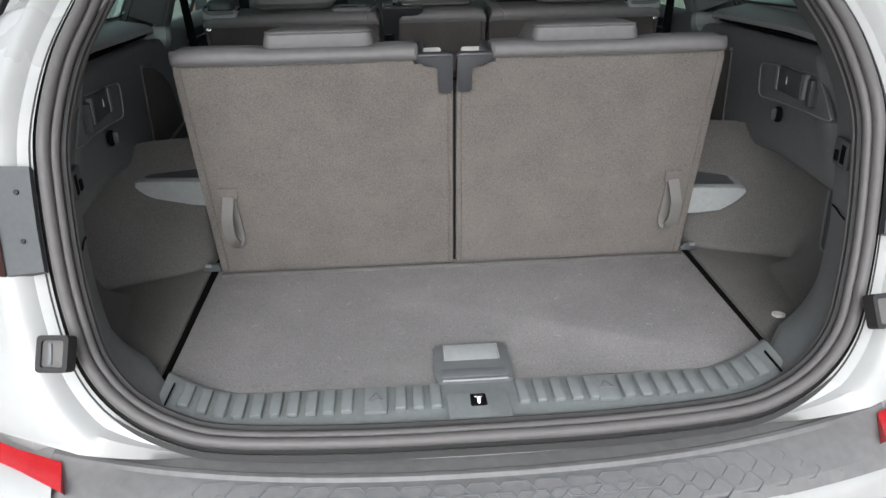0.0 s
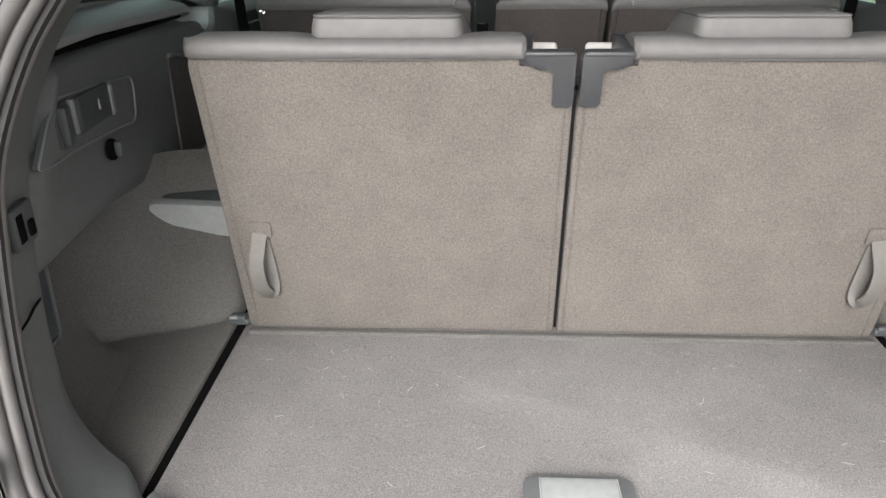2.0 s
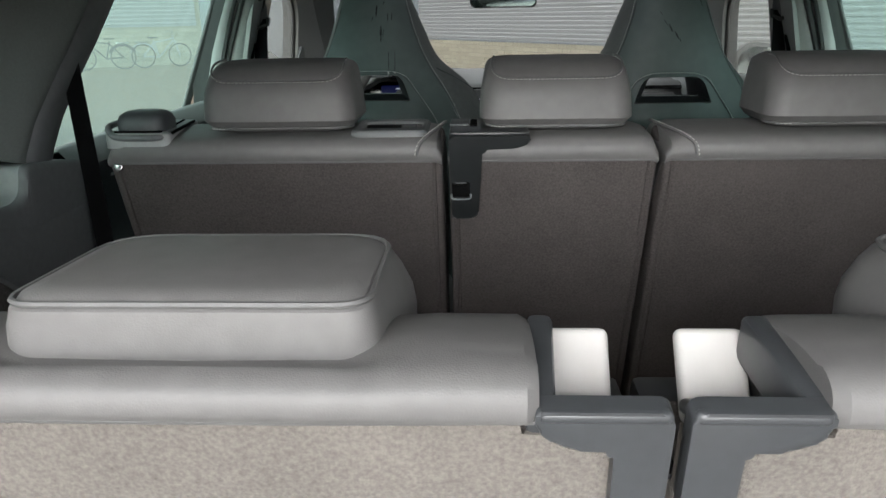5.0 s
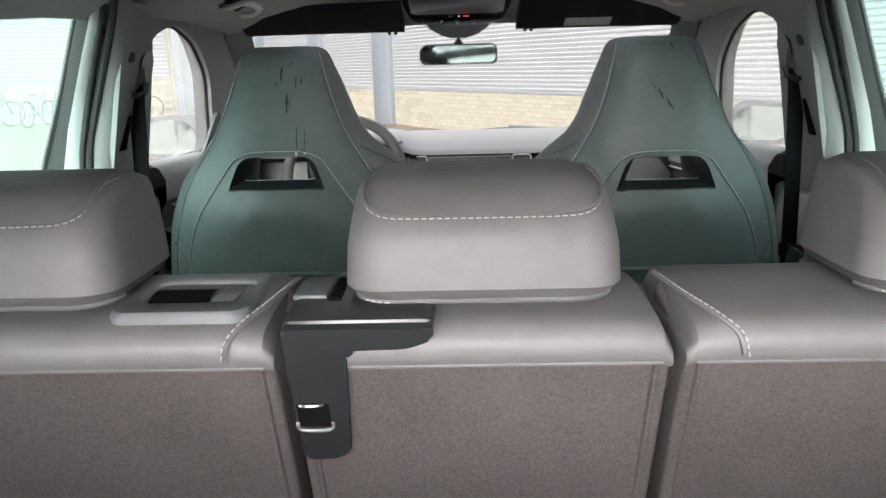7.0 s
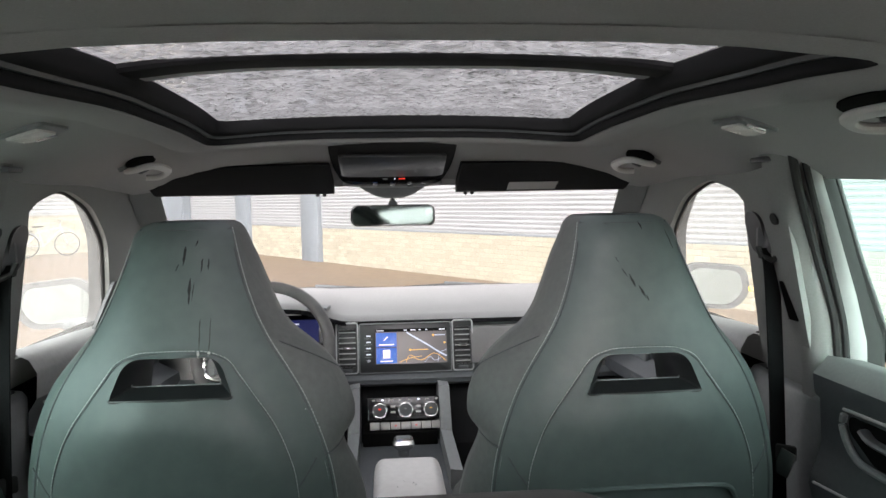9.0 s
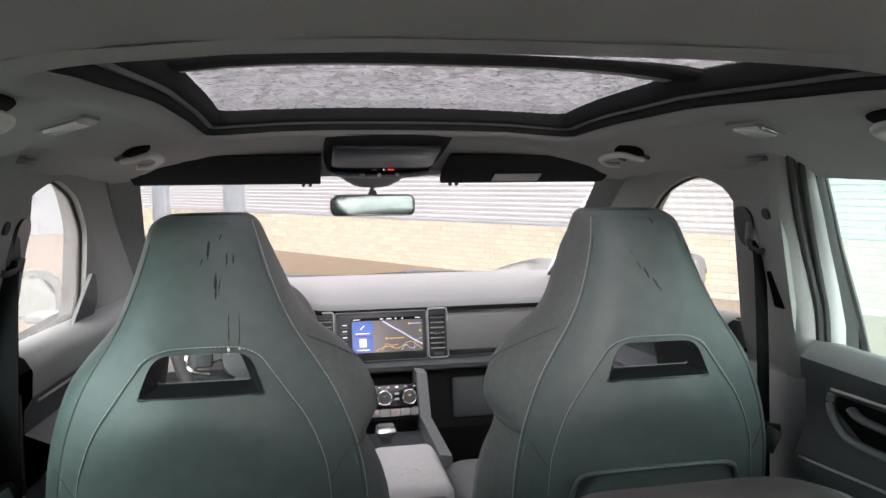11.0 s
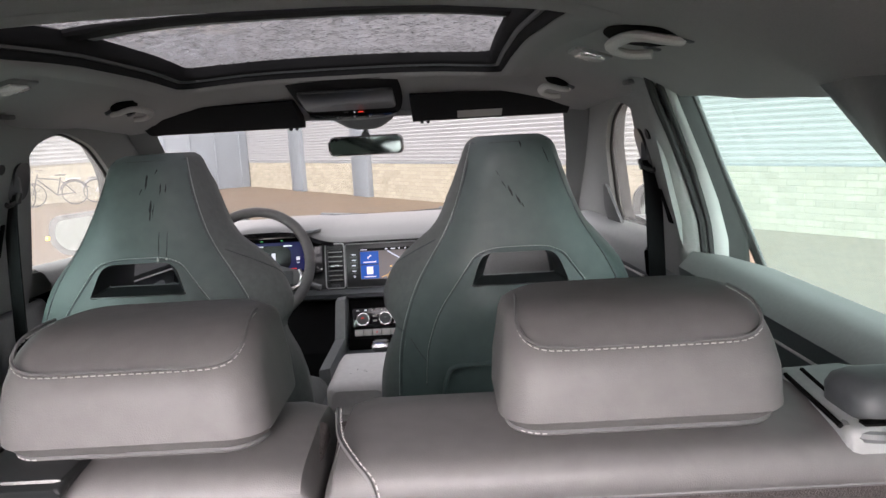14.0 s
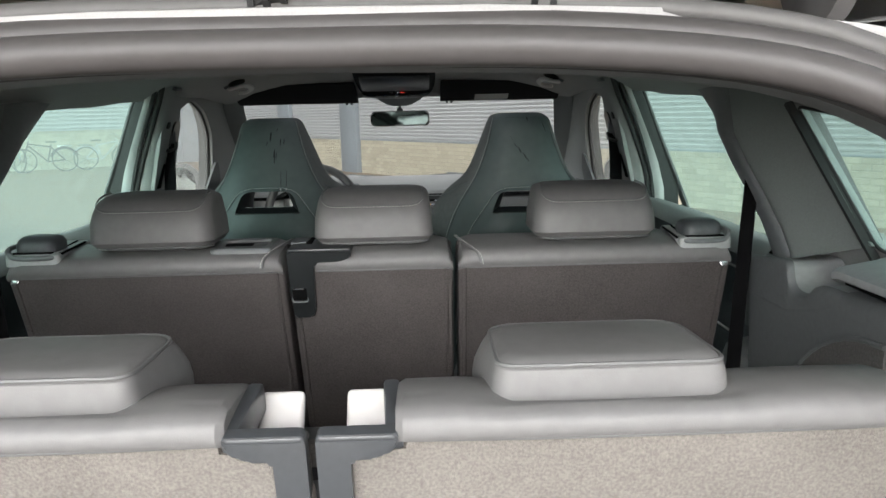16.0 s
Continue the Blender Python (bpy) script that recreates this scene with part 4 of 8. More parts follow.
def ring_band(name, steps, mat, label=""):
    """A band through several roof loops; each loop takes the count of the first."""
    loops = [roof_ring(g, d, r) for g, d, r in steps]
    even = []
    for q in loops:
        total = [0.0]
        for p0, p1 in zip(q, q[1:] + q[:1]):
            total.append(total[-1] + (p1 - p0).length)
        pts = q + q[:1]
        row, k = [], 0
        for i in range(160):
            d = total[-1] * i / 160
            while total[k + 1] < d:
                k += 1
            row.append(lerp(pts[k], pts[k + 1], (d - total[k]) / max(1e-9, total[k + 1] - total[k])))
        even.append(row)
    return part(name, loft(even, ends=False, caps=False), mat, roof_window, label, smooth=50)


ring_band("lining_roll", ((0.060, -0.001, 0.05), (0.040, -0.005, 0.05), (0.020, -0.007, 0.05), (0.006, -0.004, 0.05), (0.0, 0.003, 0.05)), HEADLINER, "rolled cloth edge of the roof lining")
ring_band("frame_lip", ((0.003, 0.001, 0.05), (-0.004, 0.000, 0.05), (-0.009, 0.005, 0.05), (-0.010, 0.016, 0.05)), VISOR)
ring_band("frame_rail", ((-0.009, 0.013, 0.05), (-0.016, 0.012, 0.05), (-0.018, 0.020, 0.05)), BLACK)
ring_band("frame_seal", ((-0.017, 0.017, 0.05), (-0.023, 0.017, 0.05), (-0.030, 0.024, 0.05), (-0.031, 0.046, 0.05)), VISOR)
BAR_X = [-0.378 + 0.0756 * k for k in range(11)]
bm = loft([[V((x, y, roof_z(abs(x), y) + dz)) for y, dz in ((2.775, 0.041), (2.780, 0.036), (2.836, 0.034), (2.844, 0.038), (2.844, 0.047), (2.775, 0.047))] for x in BAR_X])
part("cross_bar", bm, VISOR, roof_window)
bm = loft([[V((x, y, roof_z(abs(x), y) + dz)) for y, dz in ((2.842, 0.0385), (2.888, 0.0400), (2.898, 0.0415), (2.898, 0.047), (2.842, 0.047))] for x in BAR_X])
part("pane_edge", bm, TRIM_GREY, roof_window, "grey printed edge of the front pane")
for y0, y1 in ((2.38, 2.81), (2.82, 3.365)):
    rows = [[V((x, lerp(y0, y1, j / 6), roof_z(0.15, lerp(y0, y1, j / 6)) + 0.044 - 0.012 * (x / 0.385) ** 2)) for x in [-0.375 + 0.75 * i / 8 for i in range(9)]] for j in range(7)]
    part("pane", loft(rows, closed=False, caps=False), ROOF_GLASS, roof_window)
rnd = random.Random(4)
bm = bmesh.new()
for i in range(6500):
    x, y = rnd.uniform(-0.365, 0.365), rnd.uniform(2.39, 3.36)
    r = 0.0018 + 0.0052 * rnd.random() ** 2.5
    z = roof_z(0.15, y) + 0.0452 - 0.012 * (x / 0.385) ** 2
    st = rnd.uniform(0.8, 2.0)
    a = [bm.verts.new((x + r * st * math.cos(k * 1.0472), y + r * math.sin(k * 1.0472), z)) for k in range(6)]
    t = bm.verts.new((x, y, z + r * 0.7))
    for k in range(6):
        bm.faces.new((a[k], a[(k + 1) % 6], t))
drops = part("rain_drops", bm, WATER, roof_window, smooth=80)
drops["kind"] = "stuff"
drops.visible_shadow = False


# ---- sides: pillars and window openings ----
def slant(sx, x=0.752):
    """The plane of one side's windows: local x runs forward (y), local y up the slope."""
    return Matrix(((0, -0.2607 * sx, sx, sx * x), (1, 0, 0, 0), (0, 0.9654, 0.0, 1.2), (0, 0, 0, 1)))


def yz(pts):
    return [(y, (z - 1.2) / 0.9654) for y, z in pts]


REAR_WIN = round_poly(yz([(3.03, 1.145), (3.02, 1.28), (2.985, 1.42), (2.950, 1.518), (2.42, 1.512), (2.325, 1.45), (2.13, 1.215), (2.12, 1.145)]), (0.01, 0.02, 0.02, 0.01, 0.03, 0.05, 0.03, 0.01), 4)
REAR_PANE = round_poly([(y, (z - 1.2) / 0.905) for y, z in ((3.04, 1.12), (3.02, 1.22), (3.003, 1.35), (2.965, 1.53), (2.34, 1.52), (2.03, 1.12))], (0.01, 0.02, 0.02, 0.02, 0.06, 0.02), 4)
FRONT_WIN = round_poly(yz([(3.235, 1.163), (3.165, 1.40), (3.20, 1.465), (3.32, 1.498), (3.48, 1.458), (3.62, 1.375), (3.74, 1.20), (3.74, 1.14)]), (0.01, 0.05, 0.05, 0.05, 0.05, 0.05, 0.02, 0.01), 4)
QUARTER = round_poly(yz([(1.855, 1.228), (2.005, 1.435), (1.70, 1.400), (1.50, 1.335), (1.43, 1.27), (1.44, 1.236)]), (0.02, 0.02, 0.04, 0.05, 0.03, 0.01), 4)
OUTLINE = yz([(1.25, 1.10), (4.45, 1.10), (4.45, 1.13), (4.25, 1.22), (3.92, 1.38), (3.70, 1.50), (3.4, 1.535), (2.6, 1.545), (1.9, 1.50), (1.5, 1.44), (1.32, 1.275)])


def grown(outline, d):
    """An outline moved outwards by about d."""
    cx, cy = sum(p[0] for p in outline) / len(outline), sum(p[1] for p in outline) / len(outline)
    out = []
    for x, y in outline:
        v = V((x - cx, y - cy))
        v += v.normalized() * d
        out.append((cx + v.x, cy + v.y))
    return out


def outer_slant(sx, x=0.87):
    """The plane of the rear door's glass, which leans in more and stands further out."""
    return Matrix(((0, -0.4254 * sx, sx, sx * x), (1, 0, 0, 0), (0, 0.905, 0.0, 1.2), (0, 0, 0, 1)))


OUTER_REAR = yz([(1.25, 1.10), (2.03, 1.10), (2.28, 1.50), (1.9, 1.50), (1.5, 1.44), (1.33, 1.27)])
OUTER_FRONT = yz([(3.06, 1.10), (4.45, 1.10), (4.45, 1.13), (4.25, 1.22), (3.92, 1.38), (3.70, 1.50), (3.4, 1.535), (3.02, 1.54)])
n_win = 0
for sx in (-1, 1):
    side = "left" if sx < 0 else "right"
    setting(part("wall_" + side, holed(OUTLINE, (REAR_WIN, FRONT_WIN, QUARTER), 0.016, slant(sx, 0.752)), PILLAR), "grey pillar and roof-rail trim of the car's side", "wall")
    setting(part("body_side_" + side, holed(OUTER_REAR, [grown(QUARTER, 0.075)], 0.03, slant(sx, 0.785)), RUBBER_DARK), "black outer surround of the quarter window", "car body")
    setting(part("body_front_" + side, holed(OUTER_FRONT, [grown(FRONT_WIN, 0.035)], 0.03, slant(sx, 0.785)), RUBBER_DARK), "black outer surround of the front window", "car body")
    for outline, mat, lab, m in ((FRONT_WIN, GLASS_WET, "clear rain-wet front door window", slant(sx, 0.772)), (REAR_PANE, PRIVACY, "green tinted rain-wet rear door window", outer_slant(sx)),
                                 (QUARTER, PRIVACY, "green tinted rear quarter window", slant(sx, 0.757))):
        n_win += 1
        w = thing("window_%d" % n_win, lab, "window", kind="structure")
        b = bmesh.new()
        vs = [b.verts.new((x, y, 0)) for x, y in outline]
        b.faces.new(vs)
        b.transform(m)
        part("pane", b, mat, w, smooth=0)
        # rubber channel round the pane
        path = [m @ V((x, y, -0.004)) for x, y in outline]
        part("seal", sweep(path, ring2(0.010 if outline is REAR_PANE else 0.003 if outline is QUARTER else 0.005, 6), closed=True, up=(1, 0, 0)), RUBBER_DARK, w)


def strip(sx, pts, w, mat, name, parent, x=0.735, thick=0.012):
    path = smooth_path([slant(sx, x) @ V((y, (z - 1.2) / 0.9654, 0)) for y, z in pts], 4)
    return part(name, sweep(path, [(-w / 2, -thick / 2), (w / 2, -thick / 2), (w / 2, thick / 2), (-w / 2, thick / 2)], up=(sx, 0, 0.27)), mat, parent)


for sx in (-1, 1):
    # centre pillar: trim, door seals, painted door frame
    p = thing("centre_pillar", "grey centre pillar with rubber door seals and belt slide", "pillar", "centre pillars", "structure")
    bm = plate(round_poly(yz([(3.04, 0.62), (3.19, 0.62), (3.215, 1.16), (3.15, 1.42), (3.12, 1.50), (2.99, 1.515), (3.03, 1.2)]), 0.02), 0.012, slant(sx, 0.738) @ pose(0, 0, 0), 0.008)
    part("pillar_trim", bm, PILLAR, p)
    # lower trim between the door cards, with a step under the upper trim
    ring = ((0.775, 2.990), (0.742, 2.994), (0.734, 3.010), (0.731, 3.08), (0.731, 3.20), (0.736, 3.255), (0.750, 3.272), (0.785, 3.276))
    rows = [[V((sx * (x + dx), y, z)) for x, y in ring] for z, dx in ((1.099, 0.022), (1.097, 0.006), (1.088, 0.0), (0.95, 0.002), (0.75, 0.006), (0.50, 0.010))]
    part("lower_trim", loft(rows, closed=False, caps=False), GREY_PLASTIC, p, "grey plastic lower pillar trim", smooth=60)
    # the flank that faces the rear seats, from the trim out to the glass
    zs_p = (0.62, 1.0, 1.20, 1.28, 1.35, 1.42, 1.48, 1.53)
    trim = ((0.742, 3.03), (0.740, 3.03), (0.730, 3.03), (0.713, 3.034), (0.690, 3.024), (0.662, 3.004), (0.637, 2.988), (0.615, 2.975))
    seal0 = ((0.775, 3.01), (0.775, 3.01), (0.766, 3.01), (0.749, 3.01), (0.722, 3.004), (0.690, 2.986), (0.655, 2.956), (0.632, 2.935))
    white0 = ((0.790, 3.00), (0.788, 3.003), (0.778, 3.004), (0.760, 3.002), (0.738, 2.996), (0.706, 2.976), (0.673, 2.950), (0.648, 2.93))
    white1 = ((0.822, 2.99), (0.820, 2.99), (0.810, 2.991), (0.789, 2.990), (0.759, 2.978), (0.724, 2.958), (0.695, 2.944), (0.672, 2.93))
    glass0 = ((0.88, 3.02), (0.875, 3.02), (0.862, 3.018), (0.835, 3.016), (0.801, 3.003), (0.767, 2.986), (0.730, 2.965), (0.705, 2.945))

    def band(name, u, w, mat, bulge):
        rows = []
        for z, (x0, y0), (x1, y1) in zip(zs_p, u, w):
            pts = [V((sx * lerp(x0, x1, k / 4), lerp(y0, y1, k / 4) - bulge * math.sin(math.pi * k / 4), z)) for k in range(5)]
            rows.append(pts + [pts[-1] + V((0, 0.03, 0)), pts[0] + V((0, 0.03, 0))])
        part(name, loft(rows), mat, p, smooth=60)

    band("rear_flank", trim, seal0, PILLAR, 0.006)
    band("door_frame", white0, white1, WHITE, 0.004)
    band("window_seal", white1, glass0, RUBBER_DARK, 0.004)
    for u, r in ((seal0, 0.0075), (white0, 0.006)):
        path = smooth_path([(sx * x, y - 0.002, z) for z, (x, y) in zip(zs_p, u)], 3)
        part("door_seal", sweep(path, ring2(r, 8)), RUBBER_DARK, p)
    part("screw_cap", cyl(0.011, 0.008, slant(sx, 0.722) @ pose(3.035, 0.225, 0), 14), RUBBER_DARK, p)
    # front pillar lining down to the dashboard
    a = thing("front_pillar", "grey windscreen pillar trim", "pillar", "windscreen pillars", "structure")
    bm = loft([[V((sx * (x + dx), y + dy, z)) for dx, dy in ((-0.035, -0.01), (0.03, -0.05), (0.06, 0.0), (0.02, 0.035))] for x, y, z in ((0.625, 3.66, 1.52), (0.645, 3.76, 1.465), (0.69, 4.0, 1.34), (0.735, 4.3, 1.20), (0.765, 4.52, 1.10))])
    part("pillar_trim", bm, PILLAR, a)
    # mirror triangle at the front of the window
    bm = plate(round_poly(yz([(3.60, 1.12), (3.80, 1.12), (3.80, 1.19), (3.72, 1.26), (3.685, 1.27)]), 0.015), 0.01, slant(sx, 0.745), 0.004)
    part("mirror_triangle", bm, BLACK, a)
    # rear pillar between the rear door and the quarter window, its shade put into the colour
    c = thing("rear_pillar", "grey rear pillar trim with teal shade in its colour", "pillar", "rear pillars", "structure")
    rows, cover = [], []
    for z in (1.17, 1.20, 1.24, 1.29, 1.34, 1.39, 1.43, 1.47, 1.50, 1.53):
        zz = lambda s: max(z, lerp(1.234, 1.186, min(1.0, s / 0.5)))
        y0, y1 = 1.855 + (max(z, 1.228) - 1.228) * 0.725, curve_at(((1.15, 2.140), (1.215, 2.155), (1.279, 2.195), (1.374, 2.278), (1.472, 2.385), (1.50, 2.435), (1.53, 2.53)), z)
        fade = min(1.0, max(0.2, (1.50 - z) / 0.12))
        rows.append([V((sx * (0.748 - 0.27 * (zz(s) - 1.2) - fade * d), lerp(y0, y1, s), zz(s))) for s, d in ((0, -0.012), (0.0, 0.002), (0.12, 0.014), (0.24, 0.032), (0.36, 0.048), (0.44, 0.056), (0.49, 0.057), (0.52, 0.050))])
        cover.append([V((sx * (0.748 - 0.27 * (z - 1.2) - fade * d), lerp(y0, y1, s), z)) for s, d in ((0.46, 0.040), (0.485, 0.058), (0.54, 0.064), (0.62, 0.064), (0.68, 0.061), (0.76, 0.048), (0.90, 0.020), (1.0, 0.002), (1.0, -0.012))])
    part("pillar_trim", loft(rows, closed=False, caps=False), SHADED_PILLAR, c, smooth=70)
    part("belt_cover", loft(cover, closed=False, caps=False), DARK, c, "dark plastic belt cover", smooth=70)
    strip(sx, [(1.850, 1.215), (1.93, 1.325), (2.012, 1.44)], 0.007, RUBBER_DARK, "window_seal", c, 0.744, 0.012)
    # rearmost pillar beside the boot opening
    d = thing("tail_pillar", "black pillar trim beside the boot opening", "pillar", "tail pillars", "structure")
    rows = []
    for (y0, x0, z0), (y1, x1, z1) in (((1.17, 0.622, 1.175), (1.42, 0.70, 1.205)), ((1.24, 0.60, 1.25), (1.43, 0.70, 1.28)), ((1.32, 0.555, 1.35), (1.52, 0.68, 1.355)), ((1.38, 0.48, 1.42), (1.70, 0.665, 1.41)), ((1.42, 0.40, 1.462), (2.0, 0.655, 1.452)), ((1.44, 0.30, 1.478), (2.1, 0.60, 1.53))):
        rows.append([V((sx * lerp(x0, x1, t), lerp(y0, y1, t), lerp(z0, z1, t) - 0.012 * math.sin(math.pi * t))) for t in (0, 0.2, 0.4, 0.6, 0.8, 1)])
    part("pillar_trim", loft(rows, closed=False, caps=False), BLACK, d, smooth=60)

    # outer cant rail from the roof skin down to the door glass
    rows = []
    for k in range(12):
        y = lerp(1.70, 3.72, k / 11)
        z = roof_z(0.595, y) + 0.065
        rows.append([V((sx * 0.69, y, z)), V((sx * 0.725, y, z - 0.012)), V((sx * 0.748, y, z - 0.040)), V((sx * 0.752, y, z - 0.06)), V((sx * 0.735, y, z - 0.06)), V((sx * 0.69, y, z - 0.02))])
    setting(part("roof_rail", loft(rows), WHITE, smooth=50), "white roof rail above the car doors", "car body")

# windscreen and dark cowl
ws = thing("window_front", "clear windscreen with the wipers lying on it", "windscreen", kind="structure")
rows = [[V((x * lerp(0.66, 0.80, t) / 0.8, lerp(3.70, 4.66, t) + 0.05 * (1 - (x / 0.8) ** 2) + 0.05, lerp(1.545, 1.085, t) + 0.02 * math.sin(math.pi * t))) for x in [-0.8 + 0.16 * i for i in range(11)]] for t in [k / 8 for k in range(9)]]
ob = part("pane", loft(rows, closed=False, caps=False), GLASS, ws)
ob.visible_shadow = False
bm = loft([[V((x, y, z)) for y, z in ((3.72, 1.50), (3.70, 1.535), (3.78, 1.55), (3.80, 1.515))] for x in [-0.62 + 0.124 * i for i in range(11)]])
part("header_rail", bm, HEADLINER, ws)


# ---- doors ----
def door_card(sx, y0, y1, label):
    d = thing("door_panel", label, "door panel", "door panels", "structure")
    prof = ((0.775, 1.19), (0.745, 1.188), (0.722, 1.176), (0.708, 1.15), (0.712, 1.10), (0.728, 1.075), (0.73, 1.03), (0.70, 1.015), (0.668, 1.0), (0.662, 0.97), (0.70, 0.945), (0.735, 0.92), (0.745, 0.70), (0.70, 0.66), (0.70, 0.55), (0.75, 0.50))
    fall = lambda y: -0.05 * max(0.0, y - 3.0)
    if y1 < 3.1:
        prof = ((0.90, 1.135), (0.87, 1.145), (0.80, 1.168), (0.735, 1.180), (0.708, 1.15), (0.712, 1.115), (0.722, 1.105), (0.726, 1.03), (0.720, 1.00), (0.708, 0.975), (0.704, 0.955), (0.712, 0.925), (0.735, 0.90)) + prof[12:]
    n = len(prof)
    top = loft([[V((sx * x, lerp(y0, y1, k / 8), z + fall(lerp(y0, y1, k / 8)))) for x, z in prof[:5]] for k in range(9)], closed=False, caps=False)
    # front pads get a paler grey that stands for light from the window
    part("upper_pad", top, DASH if y1 < 3.1 else TRIM_GREY, d, smooth=60)
    low = loft([[V((sx * x, lerp(y0, y1, k / 8), z + fall(lerp(y0, y1, k / 8)))) for x, z in prof[4:]] for k in range(9)], closed=False, caps=False)
    part("lower_panel", low, BLACK, d, smooth=50)
    if y1 < 3.1:
        part("trim_strip", sweep([(sx * 0.712, 2.905, 1.109), (sx * 0.712, 2.70, 1.118), (sx * 0.712, y0 + 0.1, 1.122)], ring2(0.0028, 6)), GRIPGREY, d, "thin pale trim strip")
        rim = smooth_path([(sx * 0.718, y, z) for y, z in ((2.912, 1.098), (2.914, 1.073), (2.888, 1.040), (2.845, 1.028), (2.72, 1.030), (2.58, 1.038))], 5)
        pull = part("pull_recess", sweep(rim, ring2(0.0065, 8)), GREY_PLASTIC, d, "raised rim of the pull recess")
        # flat near-black sheet painting the shade inside the pull recess
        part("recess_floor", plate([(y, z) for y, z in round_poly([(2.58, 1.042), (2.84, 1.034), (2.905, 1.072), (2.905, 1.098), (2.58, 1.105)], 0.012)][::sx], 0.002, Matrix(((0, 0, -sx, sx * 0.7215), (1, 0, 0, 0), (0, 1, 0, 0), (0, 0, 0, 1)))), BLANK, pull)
        part("release_handle", sweep(smooth_path([(sx * 0.716, 2.86, 1.085), (sx * 0.708, 2.82, 1.078), (sx * 0.708, 2.72, 1.078)], 4), ring2(0.010, 8, 0.006)), DARK, pull)
        part("lower_strip", sweep([(sx * 0.702, 2.968, 0.962), (sx * 0.702, 2.70, 0.985), (sx * 0.702, y0 + 0.1, 0.992)], ring2(0.0025, 6)), GRIPGREY, d, "thin pale trim strip")
    else:
        part("trim_strip", sweep([(sx * 0.717, y0 + 0.04, 1.083 + fall(y0)), (sx * 0.717, y1 - 0.08, 1.083 + fall(y1))], ring2(0.003, 6)), GRIPGREY, d, "thin pale trim strip")
        part("release_handle", box((0.02, 0.12, 0.03), (sx * 0.722, lerp(y0, y1, 0.62), 1.055 + fall(y1)), 0.008), GREY_PLASTIC, d)
        part("pull_grip", box((0.03, 0.20, 0.035), (sx * 0.675, lerp(y0, y1, 0.45), 1.0 + fall(y1)), 0.012), BLACK, d)
    part("speaker", cyl(0.075, 0.012, pose(sx * 0.745, lerp(y0, y1, 0.6), 0.80, 0, 90, 0), 28, 0.003), BLACK, d)
    return d


for sx in (-1, 1):
    door_card(sx, 2.14, 2.985, "dark grey rear door panel with a soft pale upper edge")
    door_card(sx, 3.24, 4.25, "dark grey front door panel, its soft upper edge coloured as window-lit")
    # lower body closing the sides, and the cabin floor, both near-black to stand for shade
    setting(part("lower_side", box((0.02, 3.2, 0.95), (sx * 0.80, 2.95, 0.68)), BLANK), "inner sill of the car side coloured near-black for shade", "wall")
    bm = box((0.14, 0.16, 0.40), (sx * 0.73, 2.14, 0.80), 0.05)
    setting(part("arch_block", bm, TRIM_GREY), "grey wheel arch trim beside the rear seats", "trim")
setting(part("cabin_floor", box((1.7, 2.9, 0.03), (0, 3.05, 0.40), 0.01), BLANK), "cabin floor coloured near-black for deep shade", "floor")


